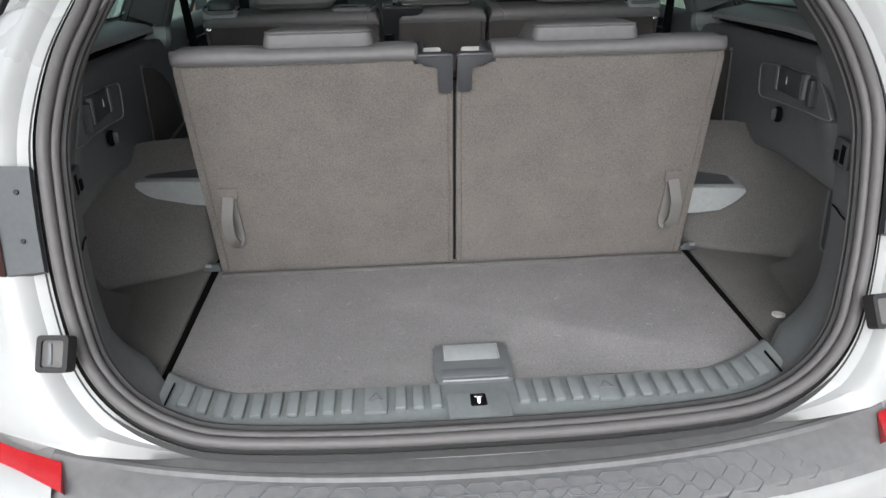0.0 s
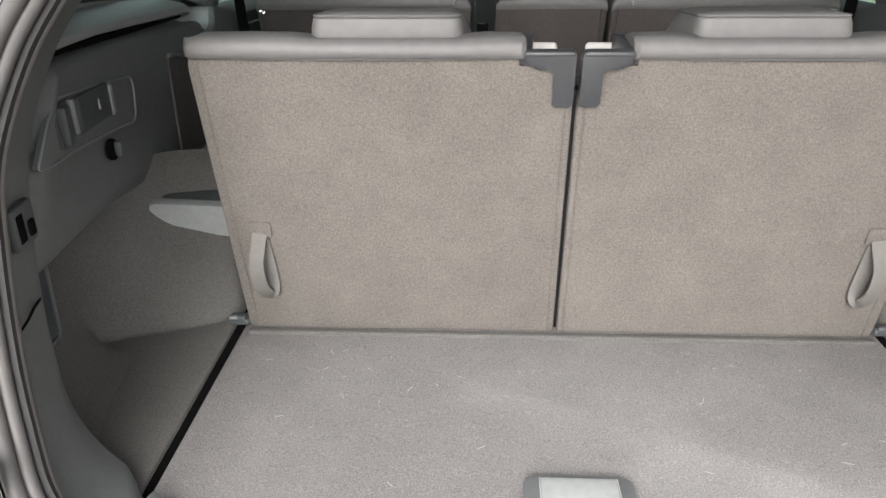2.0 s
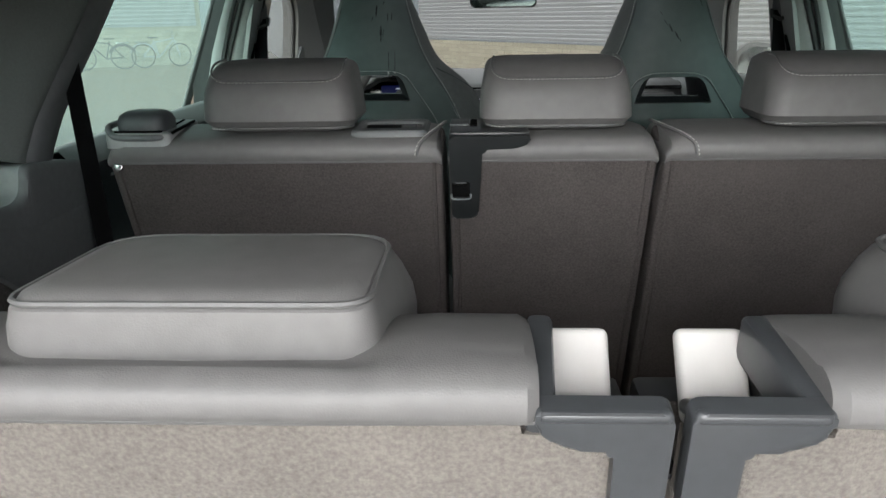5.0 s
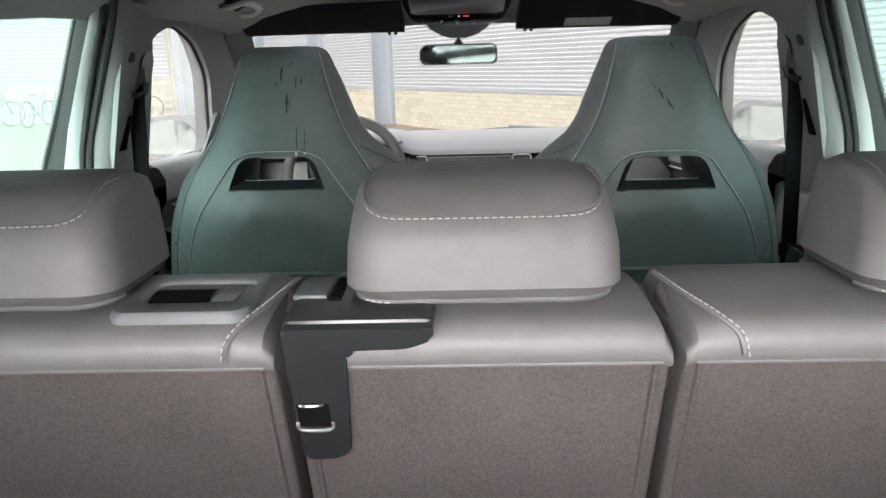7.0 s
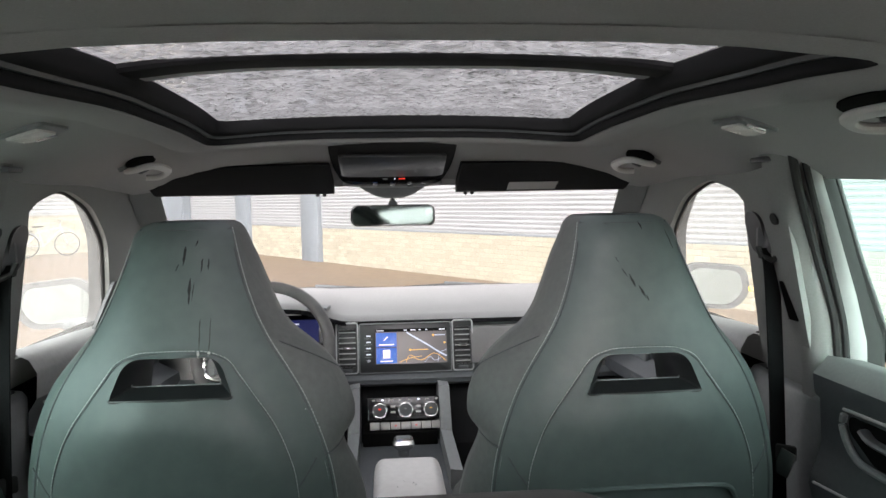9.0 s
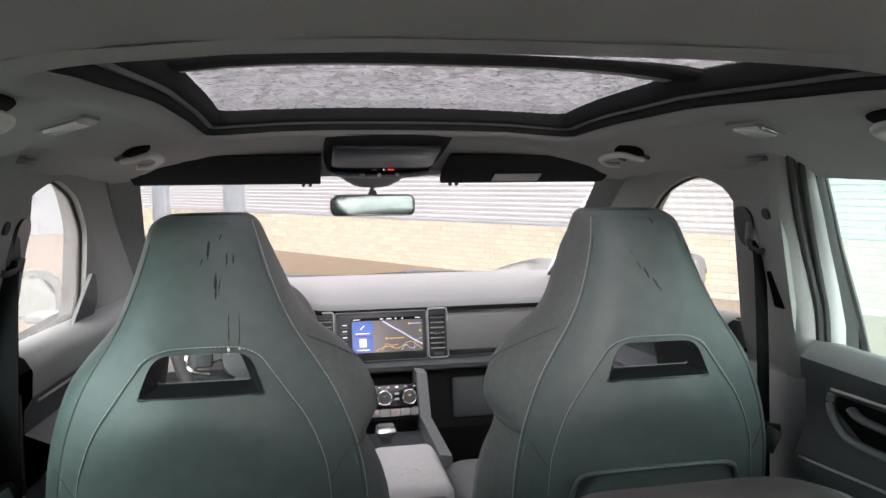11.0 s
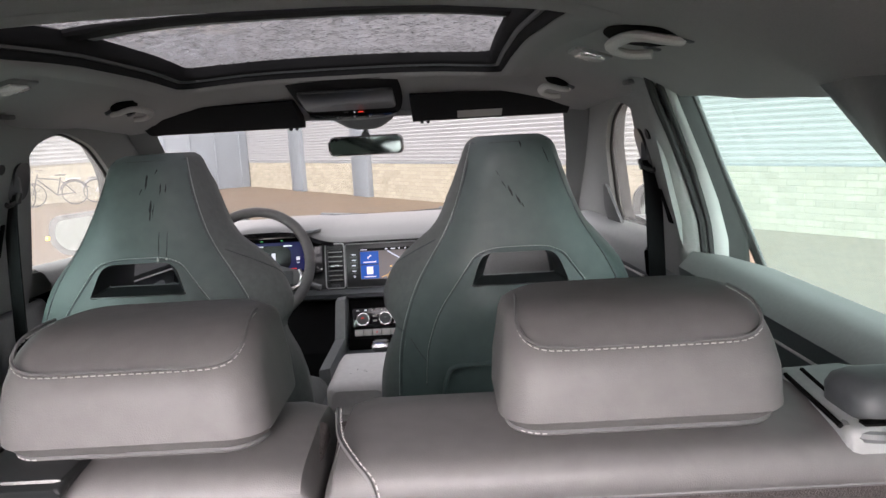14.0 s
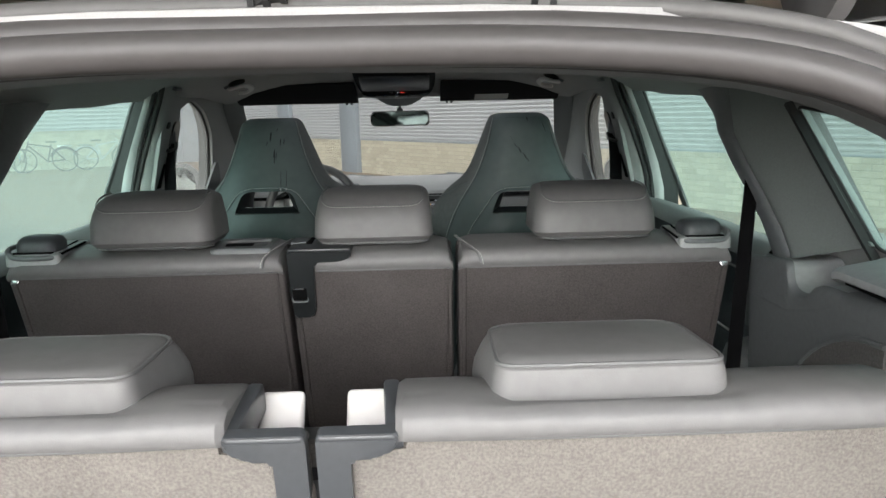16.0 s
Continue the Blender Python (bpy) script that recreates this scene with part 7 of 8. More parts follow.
for a0, w in ((-0.32, 0.045), (math.pi + 0.32, 0.045), (-math.pi / 2, 0.06)):
    path = [WM @ V((r * math.cos(a0), r * math.sin(a0), -0.002)) for r in (0.07, 0.12, 0.172)]
    part("spoke", sweep(path, [(-w / 2, -0.006), (w / 2, -0.006), (w / 2, 0.006), (-w / 2, 0.006)], up=WM.to_3x3() @ V((0, 0, 1))), DARK, sw)
    if abs(a0) < 1 or a0 > 3:
        part("spoke_trim", sweep(smooth_path([WM @ V((0.09 * math.copysign(1, math.cos(a0)), -0.085, 0.008)), WM @ V((0.135 * math.copysign(1, math.cos(a0)), -0.075, 0.008)), WM @ V((0.15 * math.copysign(1, math.cos(a0)), -0.05, 0.006)), WM @ V((0.145 * math.copysign(1, math.cos(a0)), -0.02, 0.006))], 5), ring2(0.006, 6)), CHROME, sw)
        part("key_pad", box((0.04, 0.045, 0.01), WM @ V((0.105 * math.copysign(1, math.cos(a0)), -0.045, 0.006)), 0.006, rot=(65, 0, 0)), BLACK, sw)
part("column", cyl(0.06, 0.22, WM @ pose(0, 0, -0.13), 20, 0.01), BLACK, sw)
part("column_stalk", sweep([WM @ V((0.05, -0.02, -0.05)), WM @ V((0.17, -0.06, -0.05)), WM @ V((0.20, -0.07, -0.05))], ring2(0.011, 8)), DARK, sw)

# centre stack and console
con = thing("centre_console", "grey centre console with climate dials, key row, tray and selector", "centre console")
KM = frame_of((0.019, 3.925, 0.838), (1, 0, 0), (0, 0.34, 0.94))
part("climate_panel", plate(rrect(0.225, 0.068, 0.004), 0.03, KM, 0.003), PIANO, con)
for k, x in enumerate((-0.076, 0.0, 0.076)):
    d = part("dial", cyl(0.021, 0.020, KM @ pose(x, -0.006, 0.010), 28, 0.003), BLACK, con, "black climate dial with a bright ring")
    part("dial_ring", sweep([KM @ V((x + 0.0205 * math.cos(a), -0.006 + 0.0205 * math.sin(a), 0.018)) for a in [2 * math.pi * j / 24 for j in range(24)]], ring2(0.0026, 6), closed=True), CHROME, d)
    part("dial_mark", plate(rrect(0.008, 0.0035, 0.001, 2), 0.0006, KM @ pose(x, -0.002, 0.0208)), (RED_LIGHT, SCREEN_PALE, SCREEN_ORANGE)[k] if k != 1 else GREY_PLASTIC, d)
for k in range(8):
    part("symbol_key", plate(rrect(0.009, 0.005, 0.001, 2), 0.0006, KM @ pose(-0.095 + 0.027 * k, 0.026, 0.0010)), SCREEN_PALE if k in (1, 5) else GRIPGREY, con)
for x in (-0.037, 0.039):
    for y in (0.006, -0.010):
        part("small_key", plate(rrect(0.014, 0.006, 0.001, 2), 0.0008, KM @ pose(x, y, 0.0012)), GRIPGREY, con)
for k in range(7):
    b = box((0.0285, 0.022, 0.012), bevel=0.002)
    b.transform(KM @ pose(-0.0915 + 0.0305 * k, -0.050, 0.004))
    key = part("key", b, GRIPGREY, con)
    if k in (2, 4):
        part("key_lamp", plate(rrect(0.006, 0.003, 0.001, 2), 0.0006, KM @ pose(-0.0915 + 0.0305 * k, -0.050, 0.0108)), RED_LIGHT, key)
for sx in (-1, 1):
    bm = loft([[V((0.002 + sx * u, y, z)) for u, z in ((0.118, 0.905 if y > 3.9 else 0.79), (0.150, 0.90 if y > 3.9 else 0.785), (0.165, 0.60), (0.118, 0.60))] for y in (3.55, 3.75, 3.86, 3.93, 4.02)])
    part("side_cheek", bm, GREY_PLASTIC, con, "pale grey console cheek")
bm = loft([[V((0.002 + x, y, z)) for x, z in ((-0.12, 0.74), (0.12, 0.74), (0.12, 0.55), (-0.12, 0.55))] for y in (3.2, 3.6, 3.92)])
part("tray", bm, BLACK, con)
# solid near-black block in place of the niche's inner shade
part("niche", box((0.22, 0.10, 0.05), (0.002, 3.93, 0.755), 0.004), BLANK, con)
gear = part("selector", loft([[V((0.009 + a, 3.80 + b, z)) for a, b in rrect(w, d, 0.012, 4)] for z, w, d in ((0.74, 0.03, 0.03), (0.758, 0.034, 0.034), (0.766, 0.052, 0.05), (0.778, 0.062, 0.055), (0.787, 0.054, 0.046), (0.790, 0.03, 0.025))]), CHROME, con, "bright metal gear selector")
part("selector_cap", box((0.04, 0.022, 0.004), (0.009, 3.805, 0.790), 0.0015), GREY_PLASTIC, gear)
rings = []
for y, f, dz in ((3.182, 0.80, -0.006), (3.190, 0.93, -0.003), (3.212, 1.0, 0.0), (3.40, 1.0, 0.0), (3.44, 0.97, 0.0), (3.462, 0.80, -0.004)):
    rings.append([V((0.010 + a * f, y, 0.829 + b * f + dz)) for a, b in rrect(0.154, 0.072, 0.024, 6)])
lid = part("armrest", loft(rings), LIT_LEATHER, con, "padded armrest lid coloured pale for light from above")
rnd = random.Random(3)
for k in range(4):
    part("crumb", box((rnd.uniform(0.0015, 0.0035), 0.0015, 0.0012), (rnd.uniform(-0.02, 0.06), rnd.uniform(3.27, 3.30), 0.8655), 0.0004, 1, rot=(0, 0, rnd.uniform(0, 90))), SOOT, lid)
part("bin", box((0.132, 0.24, 0.30), (0.010, 3.345, 0.645), 0.02), GREY_PLASTIC, con)
bm = loft([[V((0.012 + x * w, y + 0.006 * (abs(x) > 0.05), z)) for x in (-0.062, -0.056, -0.03, 0.03, 0.056, 0.062)] + [V((0.012 + x * w, y + 0.03, z)) for x in (0.062, -0.062)] for y, z, w in ((3.196, 0.786, 1.0), (3.190, 0.778, 1.02), (3.168, 0.72, 1.05), (3.150, 0.64, 1.06), (3.145, 0.54, 1.06))])
# pale colour stands for light falling on the panel from above
part("rear_panel", bm, LIT_LEATHER, con, "rear face of the console coloured pale for light from above", smooth=40)


# ---- overhead and roof fittings ----
def roof_frame(sx, x, y):
    """A pose on the roof lining: local x outboard, local z down into the cabin."""
    e = 0.01
    o = V((sx * x, y, roof_z(x, y)))
    out = V((sx * 2 * e, 0, roof_z(x + e, y) - roof_z(x - e, y)))
    fwd = V((0, 2 * e, roof_z(x, y + e) - roof_z(x, y - e)))
    return frame_of(o, out, -fwd if sx > 0 else fwd)


mirror = thing("interior_mirror", "frameless interior mirror on a black stalk", "mirror")
IM = frame_of((-0.007, 3.905, 1.417), (1, -0.13, 0), (0, 0.10, 1))
part("housing", plate(rrect(0.246, 0.062, 0.018, 5), 0.022, IM, 0.006), PIANO, mirror)
part("glass", plate(rrect(0.234, 0.052, 0.014, 5), 0.001, IM @ pose(0, 0, 0.0015)), MIRROR_DARK, mirror, smooth=0)
part("stalk", sweep([(-0.005, 3.92, 1.45), (-0.005, 3.95, 1.48), (-0.005, 3.90, 1.515)], ring2(0.014, 10)), BLACK, mirror)
part("sensor_cover", loft([[V((-0.005 + a, y + b * 0.5, z)) for a, b in rrect(w, 0.06, 0.02, 4)] for y, z, w in ((3.87, 1.52, 0.22), (3.91, 1.495, 0.18), (3.93, 1.475, 0.11), (3.94, 1.468, 0.06))]), DARK, mirror)
oc = thing("overhead_console", "glossy black overhead console with a chrome lamp rim and red telltale", "overhead console")
bm = loft([[V((-0.008 + x * f, y, z + dz)) for x, dz in ((-0.162, 0.055), (-0.154, 0.014), (-0.140, 0.002), (-0.10, 0.0), (0.10, 0.0), (0.140, 0.002), (0.154, 0.014), (0.162, 0.055))] for y, z, f in ((3.40, 1.588, 1.0), (3.47, 1.573, 1.0), (3.56, 1.548, 0.98), (3.64, 1.524, 0.94), (3.70, 1.508, 0.90), (3.725, 1.512, 0.86))])
part("console_body", bm, VISOR, oc, smooth=50)
cf = frame_of((-0.008, 3.555, 1.5455), (1, 0, 0), (0, 0.958, -0.287))
part("switch_panel", plate(rrect(0.252, 0.150, 0.016, 5), 0.010, cf @ Matrix.Diagonal((1, 1, -1, 1)) @ pose(0, 0, 0.004), 0.003), BEZEL, oc)
arc = [math.radians(q) for q in range(-78, 79, 6)]
rim = [V((-0.008 + 0.128 * math.sin(q), 3.646 + 0.062 * math.cos(q), 1.508 - 0.010 * math.cos(q))) for q in arc]
bm = loft([[p + V((0, -0.030 * math.cos(q), 0.010)) for p, q in zip(rim, arc)], [p + V((0, -0.012 * math.cos(q), 0.001)) for p, q in zip(rim, arc)], rim, [p + V((0, 0.006, 0.010)) for p in rim]], closed=False, caps=False)
part("lamp_bar", bm, PIANO, oc, "smoked lamp bar", smooth=60)
part("lamp_rim", sweep([p + V((0, -0.002, -0.001)) for p in rim], ring2(0.0035, 8)), TRIM_GREY, oc, "pale curved rim")
for x in (-0.075, -0.030, 0.015, 0.060):
    part("lamp_key", box((0.034, 0.018, 0.005), (x, 3.688, 1.5005), 0.003, rot=(-8, 0, 0)), DARK, oc)
for x, w, mt in ((0.016, 0.016, RED_LIGHT), (-0.002, 0.004, SCREEN_PALE), (-0.026, 0.012, GREY_PLASTIC)):
    part("telltale", box((w, 0.003, 0.003), (x, 3.640, 1.5150), 0.0008), mt, oc)
for sx in (-1, 1):
    v = thing("sun_visor", "dark cloth sun visor folded up against the roof", "sun visor", "sun visors")
    bm = loft([[V((sx * x, y, z)) for y, z in ((3.712, 1.480), (3.724, 1.4815), (3.732, 1.492), (3.726, 1.512), (3.58, 1.555), (3.555, 1.548), (3.60, 1.522), (3.69, 1.484))] for x in (0.160, 0.168, 0.24, 0.40, 0.56, 0.606, 0.614)])
    part("visor_board", bm, VISOR, v)
    for x in (0.186, 0.204):
        part("clip", box((0.010, 0.014, 0.010), (sx * x, 3.722, 1.478), 0.004), VISOR, v)
    if sx > 0:
        part("warning_label", plate(rrect(0.128, 0.046, 0.001, 2), 0.001, frame_of((0.355, 3.662, 1.4960), (1, 0, 0), (0, -0.92, 0.39)) @ pose(0, 0, 0.0035)), CREAM, v, "pale paper label")
    # grab handles, folded up: two each side
    for y, xx in ((3.39, 0.532), (2.505, 0.506)):
        g = thing("grab_handle", "pale grey grab handle folded against the roof lining", "grab handle", "grab handles")
        fr = roof_frame(sx, xx, y) @ (pose(0, 0, 0.004, 0, -12, 0) @ Matrix.Scale(0.80, 4) if y > 3 else Matrix.Scale(0.92, 4))
        out = 1.75 if y > 3 else 1.0
        fw = -1 if sx > 0 else 1
        # flat near-black oval on the lining, painted as the shade round the handle
        part("cup", plate([(-0.002 + 0.046 * math.cos(q), 0.112 * math.sin(q)) for q in [2 * math.pi * k / 28 for k in range(28)]], 0.008, fr @ pose(0, 0, 0.0035), 0.002), BLANK, g, "flat black oval for the shaded recess behind the handle")
        path = smooth_path([fr @ V((q[0], q[1], q[2] * out)) for q in ((0.036, -0.070 * fw, 0.006), (0.014, -0.082 * fw, 0.011), (-0.010, -0.078 * fw, 0.013), (-0.023, -0.058 * fw, 0.014), (-0.027, -0.025 * fw, 0.015), (-0.027, 0.030 * fw, 0.017), (-0.023, 0.062 * fw, 0.019), (-0.010, 0.082 * fw, 0.020), (0.014, 0.088 * fw, 0.019), (0.042, 0.078 * fw, 0.012))], 5)
        part("bar", sweep(path, ring2(0.0095, 10, 0.0065), up=fr.to_3x3() @ V((0, 0, 1))), BAR_GREY, g)
        for e in (-0.072, 0.080):
            part("pivot", plate(rrect(0.026, 0.020, 0.006), 0.010, fr @ pose(0.040, e * fw, 0.006), 0.003), BLACK, g, "black pivot cover")
    lp = thing("roof_lamp", "small square reading lamp in the roof lining", "lamp", "roof lamps")
    lm = roof_frame(sx, 0.512, 2.852)
    part("lamp_frame", plate(rrect(0.066, 0.090, 0.010), 0.012, lm @ pose(0, 0, 0.008), 0.003), GREY_PLASTIC, lp)
    part("lamp_lens", plate(rrect(0.044, 0.060, 0.004), 0.006, lm @ pose(0.002, -0.006, 0.012), 0.002), LAMP_GLASS, lp)
    part("lamp_switch", plate(rrect(0.03, 0.012, 0.002), 0.004, lm @ pose(0.0, 0.034, 0.011), 0.001), CHROME, lp)
    part("coat_hook", box((0.02, 0.05, 0.01), (sx * 0.618, 3.00, roof_z(0.618, 3.0) - 0.008), 0.004), BLACK, thing("coat_hook", "small black coat hook on the roof rail", "hook", "coat hooks"))
lp = thing("boot_lamp", "clear rectangular lamp in the rear roof lining", "lamp", "roof lamps")
lm = roof_frame(1, 0.487, 1.79)
part("lamp_frame", plate(rrect(0.070, 0.100, 0.008), 0.010, lm @ pose(0, 0, 0.005), 0.003), GREY_PLASTIC, lp)
part("lamp_lens", plate(rrect(0.058, 0.088, 0.006), 0.006, lm @ pose(0, 0, 0.010), 0.003), LAMP_GLASS, lp)
# wipers parked at the foot of the windscreen
for x0, x1 in ((-0.62, -0.02), (-0.10, 0.52)):
    w = thing("wiper", "black windscreen wiper lying at the foot of the glass", "wiper", "wipers")
    part("blade", sweep([(x0, 4.735, 1.095), ((x0 + x1) / 2, 4.755, 1.105), (x1, 4.745, 1.098)], ring2(0.008, 6)), RUBBER_DARK, w)
    part("arm", sweep([((x0 + x1) / 2, 4.765, 1.112), (x1, 4.80, 1.085)], ring2(0.009, 6)), BLACK, w)
# door mirrors
for sx in (-1, 1):
    d = thing("door_mirror", "white door mirror with a wet glass and amber repeater", "door mirror", "door mirrors")
    dm = frame_of((sx * 1.0, 4.0, 1.172), (1, -0.20 * sx, 0), (0, 0, 1))
    o = round_poly([(-0.115, -0.07), (0.075, -0.075), (0.12, -0.02), (0.105, 0.06), (-0.06, 0.075), (-0.115, 0.03)], 0.03, 4)
    o = o if sx > 0 else [(-a, b) for a, b in o][::-1]
    bm = loft([[dm @ V((a * q, b * q, z)) for a, b in o] for z, q in ((0.0, 1.0), (-0.03, 1.02), (-0.08, 0.9), (-0.12, 0.55))])
    part("housing", bm, MIRROR_SHELL, d, "wet dark mirror housing")
    part("glass", plate([(a * 0.8, b * 0.78) for a, b in o], 0.002, dm @ pose(0, 0, 0.003)), MIRROR, d, smooth=0)
    part("foot", box((0.20, 0.06, 0.04), (sx * 0.90, 4.03, 1.11), 0.015), BLACK, d)
    part("repeater", box((0.012, 0.012, 0.014), dm @ V((sx * 0.118, -0.01, 0.004)), 0.004), AMBER_LIGHT, d)
# bonnet
rows = [[V((x, y, 1.06 - 0.10 * ((y - 4.85) / 1.0) ** 1.5 - 0.06 * (x / 0.8) ** 2)) for x in [-0.8 + 0.16 * i for i in range(11)]] for y in (4.85, 5.05, 5.25, 5.5, 5.7, 5.8)]
setting(part("bonnet", loft(rows, closed=False, caps=False), WHITE, smooth=60), "white car bonnet in front of the windscreen", "bonnet")


# ---- the open tailgate above ----
tg = thing("tailgate", "open tailgate held up above the boot", "tailgate", kind="structure")
rows = []
for t in (0, 0.2, 0.4, 0.6, 0.8, 1.0):
    y, z = lerp(1.46, 0.14, t), lerp(1.66, 2.02, t)
    rows.append([V((x * lerp(0.55, 0.68, t), y, z - 0.04 * abs(x) ** 3 + (0.03 if 0 < t < 1 else 0))) for x in (-1, -0.8, -0.4, 0, 0.4, 0.8, 1)])
bm = loft(rows, closed=False, caps=False)
g = bmesh.ops.extrude_face_region(bm, geom=bm.faces[:])
for v in [q for q in g["geom"] if isinstance(q, bmesh.types.BMVert)]:
    v.co += V((0, 0.03, 0.06))
part("door_shell", bm, DARK, tg, "dark inner lining of the tailgate")
skin = [[p + V((0, 0.034, 0.066)) for p in r] for r in rows]
part("outer_skin", loft(skin, closed=False, caps=False), WHITE, tg, "white painted outer skin", smooth=60)
for sx in (-1, 1):
    part("hinge", sweep(smooth_path([(sx * 0.43, 1.52, 1.52), (sx * 0.43, 1.46, 1.56), (sx * 0.42, 1.44, 1.62), (sx * 0.41, 1.40, 1.67)], 4), [(-0.05, -0.008), (0.05, -0.008), (0.05, 0.008), (-0.05, 0.008)], up=(1, 0, 0)), RUBBER, tg)
    part("strut", sweep([(sx * 0.60, 1.30, 1.30), (sx * 0.60, 0.85, 1.76)], ring2(0.011, 8)), RUBBER_DARK, tg)
hose = smooth_path([(-0.06, 1.46, 1.515), (0.02, 1.42, 1.545), (0.12, 1.41, 1.548), (0.22, 1.45, 1.52)], 14)
bm = bmesh.new()
sweep(hose, ring2(0.013, 8), bm=bm)
for p in hose[::2]:
    cyl(0.017, 0.005, Matrix.Translation(p) @ pose(0, 0, 0, 0, 90, 0), 10, bm=bm)
part("wiring_hose", bm, RUBBER_DARK, tg, "ribbed black wiring hose")

# ---- outer skin of the car: sides, wheels, front end ----
for sx in (-1, 1):
    prof = ((0.86, 0.30), (0.90, 0.36), (0.905, 0.55), (0.918, 0.78), (0.912, 0.92), (0.912, 1.0), (0.905, 1.08), (0.885, 1.135))
    ys_out = [1.30 + 0.1 * k for k in range(44)]

    def side_at(y, x, z):
        nose = max(0.0, (y - 4.9) / 0.8)
        for wy in (1.75, 4.60):
            r = math.hypot(y - wy, z - 0.36)
            if r < 0.40 and z < 0.75:
                z = 0.36 + math.sqrt(max(0.0, 0.16 - (y - wy) ** 2))
        return V((sx * x * (1 - 0.10 * nose ** 2), y, min(z, 1.13 - 0.16 * nose ** 1.5)))

    setting(part("door_skin", loft([[side_at(y, x, z) for x, z in prof] for y in ys_out], closed=False, caps=False), WHITE, smooth=50), "white painted side of the car with wheel arches", "car body")
    for wy in (1.75, 4.60):
        wh = thing("car_wheel", "black tyre on a silver spoked rim", "wheel", "car wheels")
        part("tyre", sweep([(sx * 0.80, wy + 0.27 * math.cos(a), 0.345 + 0.27 * math.sin(a)) for a in [2 * math.pi * k / 36 for k in range(36)]], ring2(0.075, 10, 0.10), closed=True, up=(1, 0, 0)), TYRE, wh)
        rim = part("rim", cyl(0.20, 0.05, pose(sx * 0.85, wy, 0.345, 0, 90, 0), 32, 0.01), DARK, wh)
        for k in range(5):
            a = 2 * math.pi * k / 5
            part("spoke", sweep([(sx * 0.885, wy, 0.345), (sx * 0.885, wy + 0.2 * math.cos(a), 0.345 + 0.2 * math.sin(a))], ring2(0.022, 6, 0.010), up=(1, 0, 0)), CHROME, rim)
nose = [[V((x, 5.62 + 0.10 * (1 - (x / 0.86) ** 2) + dy, z)) for dy, z in ((-0.02, 0.97), (0.03, 0.90), (0.05, 0.70), (0.06, 0.5), (0.0, 0.28))] for x in [-0.86 + 0.172 * k for k in range(11)]]
front = thing("front_bumper", "white front bumper with a dark grille", "bumper", kind="structure")
part("bumper_skin", loft(nose, closed=False, caps=False), WHITE, front, smooth=50)
part("grille", plate(round_poly([(-0.42, 0.0), (0.42, 0.0), (0.38, 0.16), (-0.38, 0.16)], 0.03), 0.03, frame_of((0, 5.79, 0.70), (-1, 0, 0), (0, 0, 1)), 0.005), PIANO, front)
for sx in (-1, 1):
    part("headlamp", box((0.30, 0.10, 0.11), (sx * 0.60, 5.70, 0.83), 0.03, rot=(0, 0, sx * -14)), LAMP_GLASS, front)

# ---- the yard ----
bm = bmesh.new()
n = 40
gv = [[bm.verts.new((-300 + 600 * (i / n), -300 + 600 * (j / n), 0)) for i in range(n + 1)] for j in range(n + 1)]
for j in range(n):
    for i in range(n):
        bm.faces.new((gv[j][i], gv[j][i + 1], gv[j + 1][i + 1], gv[j + 1][i]))
ground = setting(part("ground", bm, PAVING, smooth=0), "wet brown paved yard", "ground")

ANG = radians(34.6)
NRM, TAN = V((math.cos(ANG), math.sin(ANG), 0)), V((-math.sin(ANG), math.cos(ANG), 0))
WALL_D, WALL_H = 9.57, 0.81
S_END = 25.1                           # where the long wall meets the cross wall


def wall_pose(s, z=0.0, out=0.0):
    """A pose on the long wall: local x along it away from the car's right, local y up, local z out of the face."""
    p = NRM * (WALL_D - out) + TAN * s
    return frame_of((p.x, p.y, z), TAN, (0, 0, 1)) if TAN.cross(V((0, 0, 1))).dot(NRM) < 0 else frame_of((p.x, p.y, z), -TAN, (0, 0, 1))


shed = thing("shed", "industrial shed with sand brick base, white cladding and grey posts", "building")


def ribbed(length, z0, z1, pitch=0.076, depth=0.018):
    prof = []
    k = int((z1 - z0) / pitch)
    for i in range(k):
        z = z0 + i * pitch
        prof += [(0.0, z), (0.0, z + 0.42 * pitch), (depth, z + 0.52 * pitch), (depth, z + 0.90 * pitch)]
    b = bmesh.new()
    return loft([[V((x, z, w)) for w, z in prof] for x in (0, length)], closed=False, caps=False, bm=b)


def long_wall(origin_s, length):
    m = wall_pose(origin_s + length / 2)
    part("backing", box((length, 7.4, 0.2), (0, 3.7, -0.076)), MORTAR, shed, smooth=0).matrix_basis = m
    part("cladding", ribbed(length, WALL_H + 0.03, 7.3), CLADDING, shed, "white ribbed metal cladding", smooth=20).matrix_basis = m @ pose(-length / 2, 0, 0.032)
    part("drip_rail", box((length, 0.035, 0.05), (0, WALL_H + 0.015, 0.012), 0.004), STEEL, shed).matrix_basis = m


long_wall(-14, S_END + 14)
BL, BH = 0.235, 0.081
brick_mesh = bmesh.new()
box((BL - 0.012, BH - 0.012, 0.05), (0, 0, 0), 0.004, 1, bm=brick_mesh)
me = bpy.data.meshes.new("brick")
brick_mesh.to_mesh(me)
brick_mesh.free()
me.materials.append(BRICK)
rest = bmesh.new()
rnd = random.Random(7)
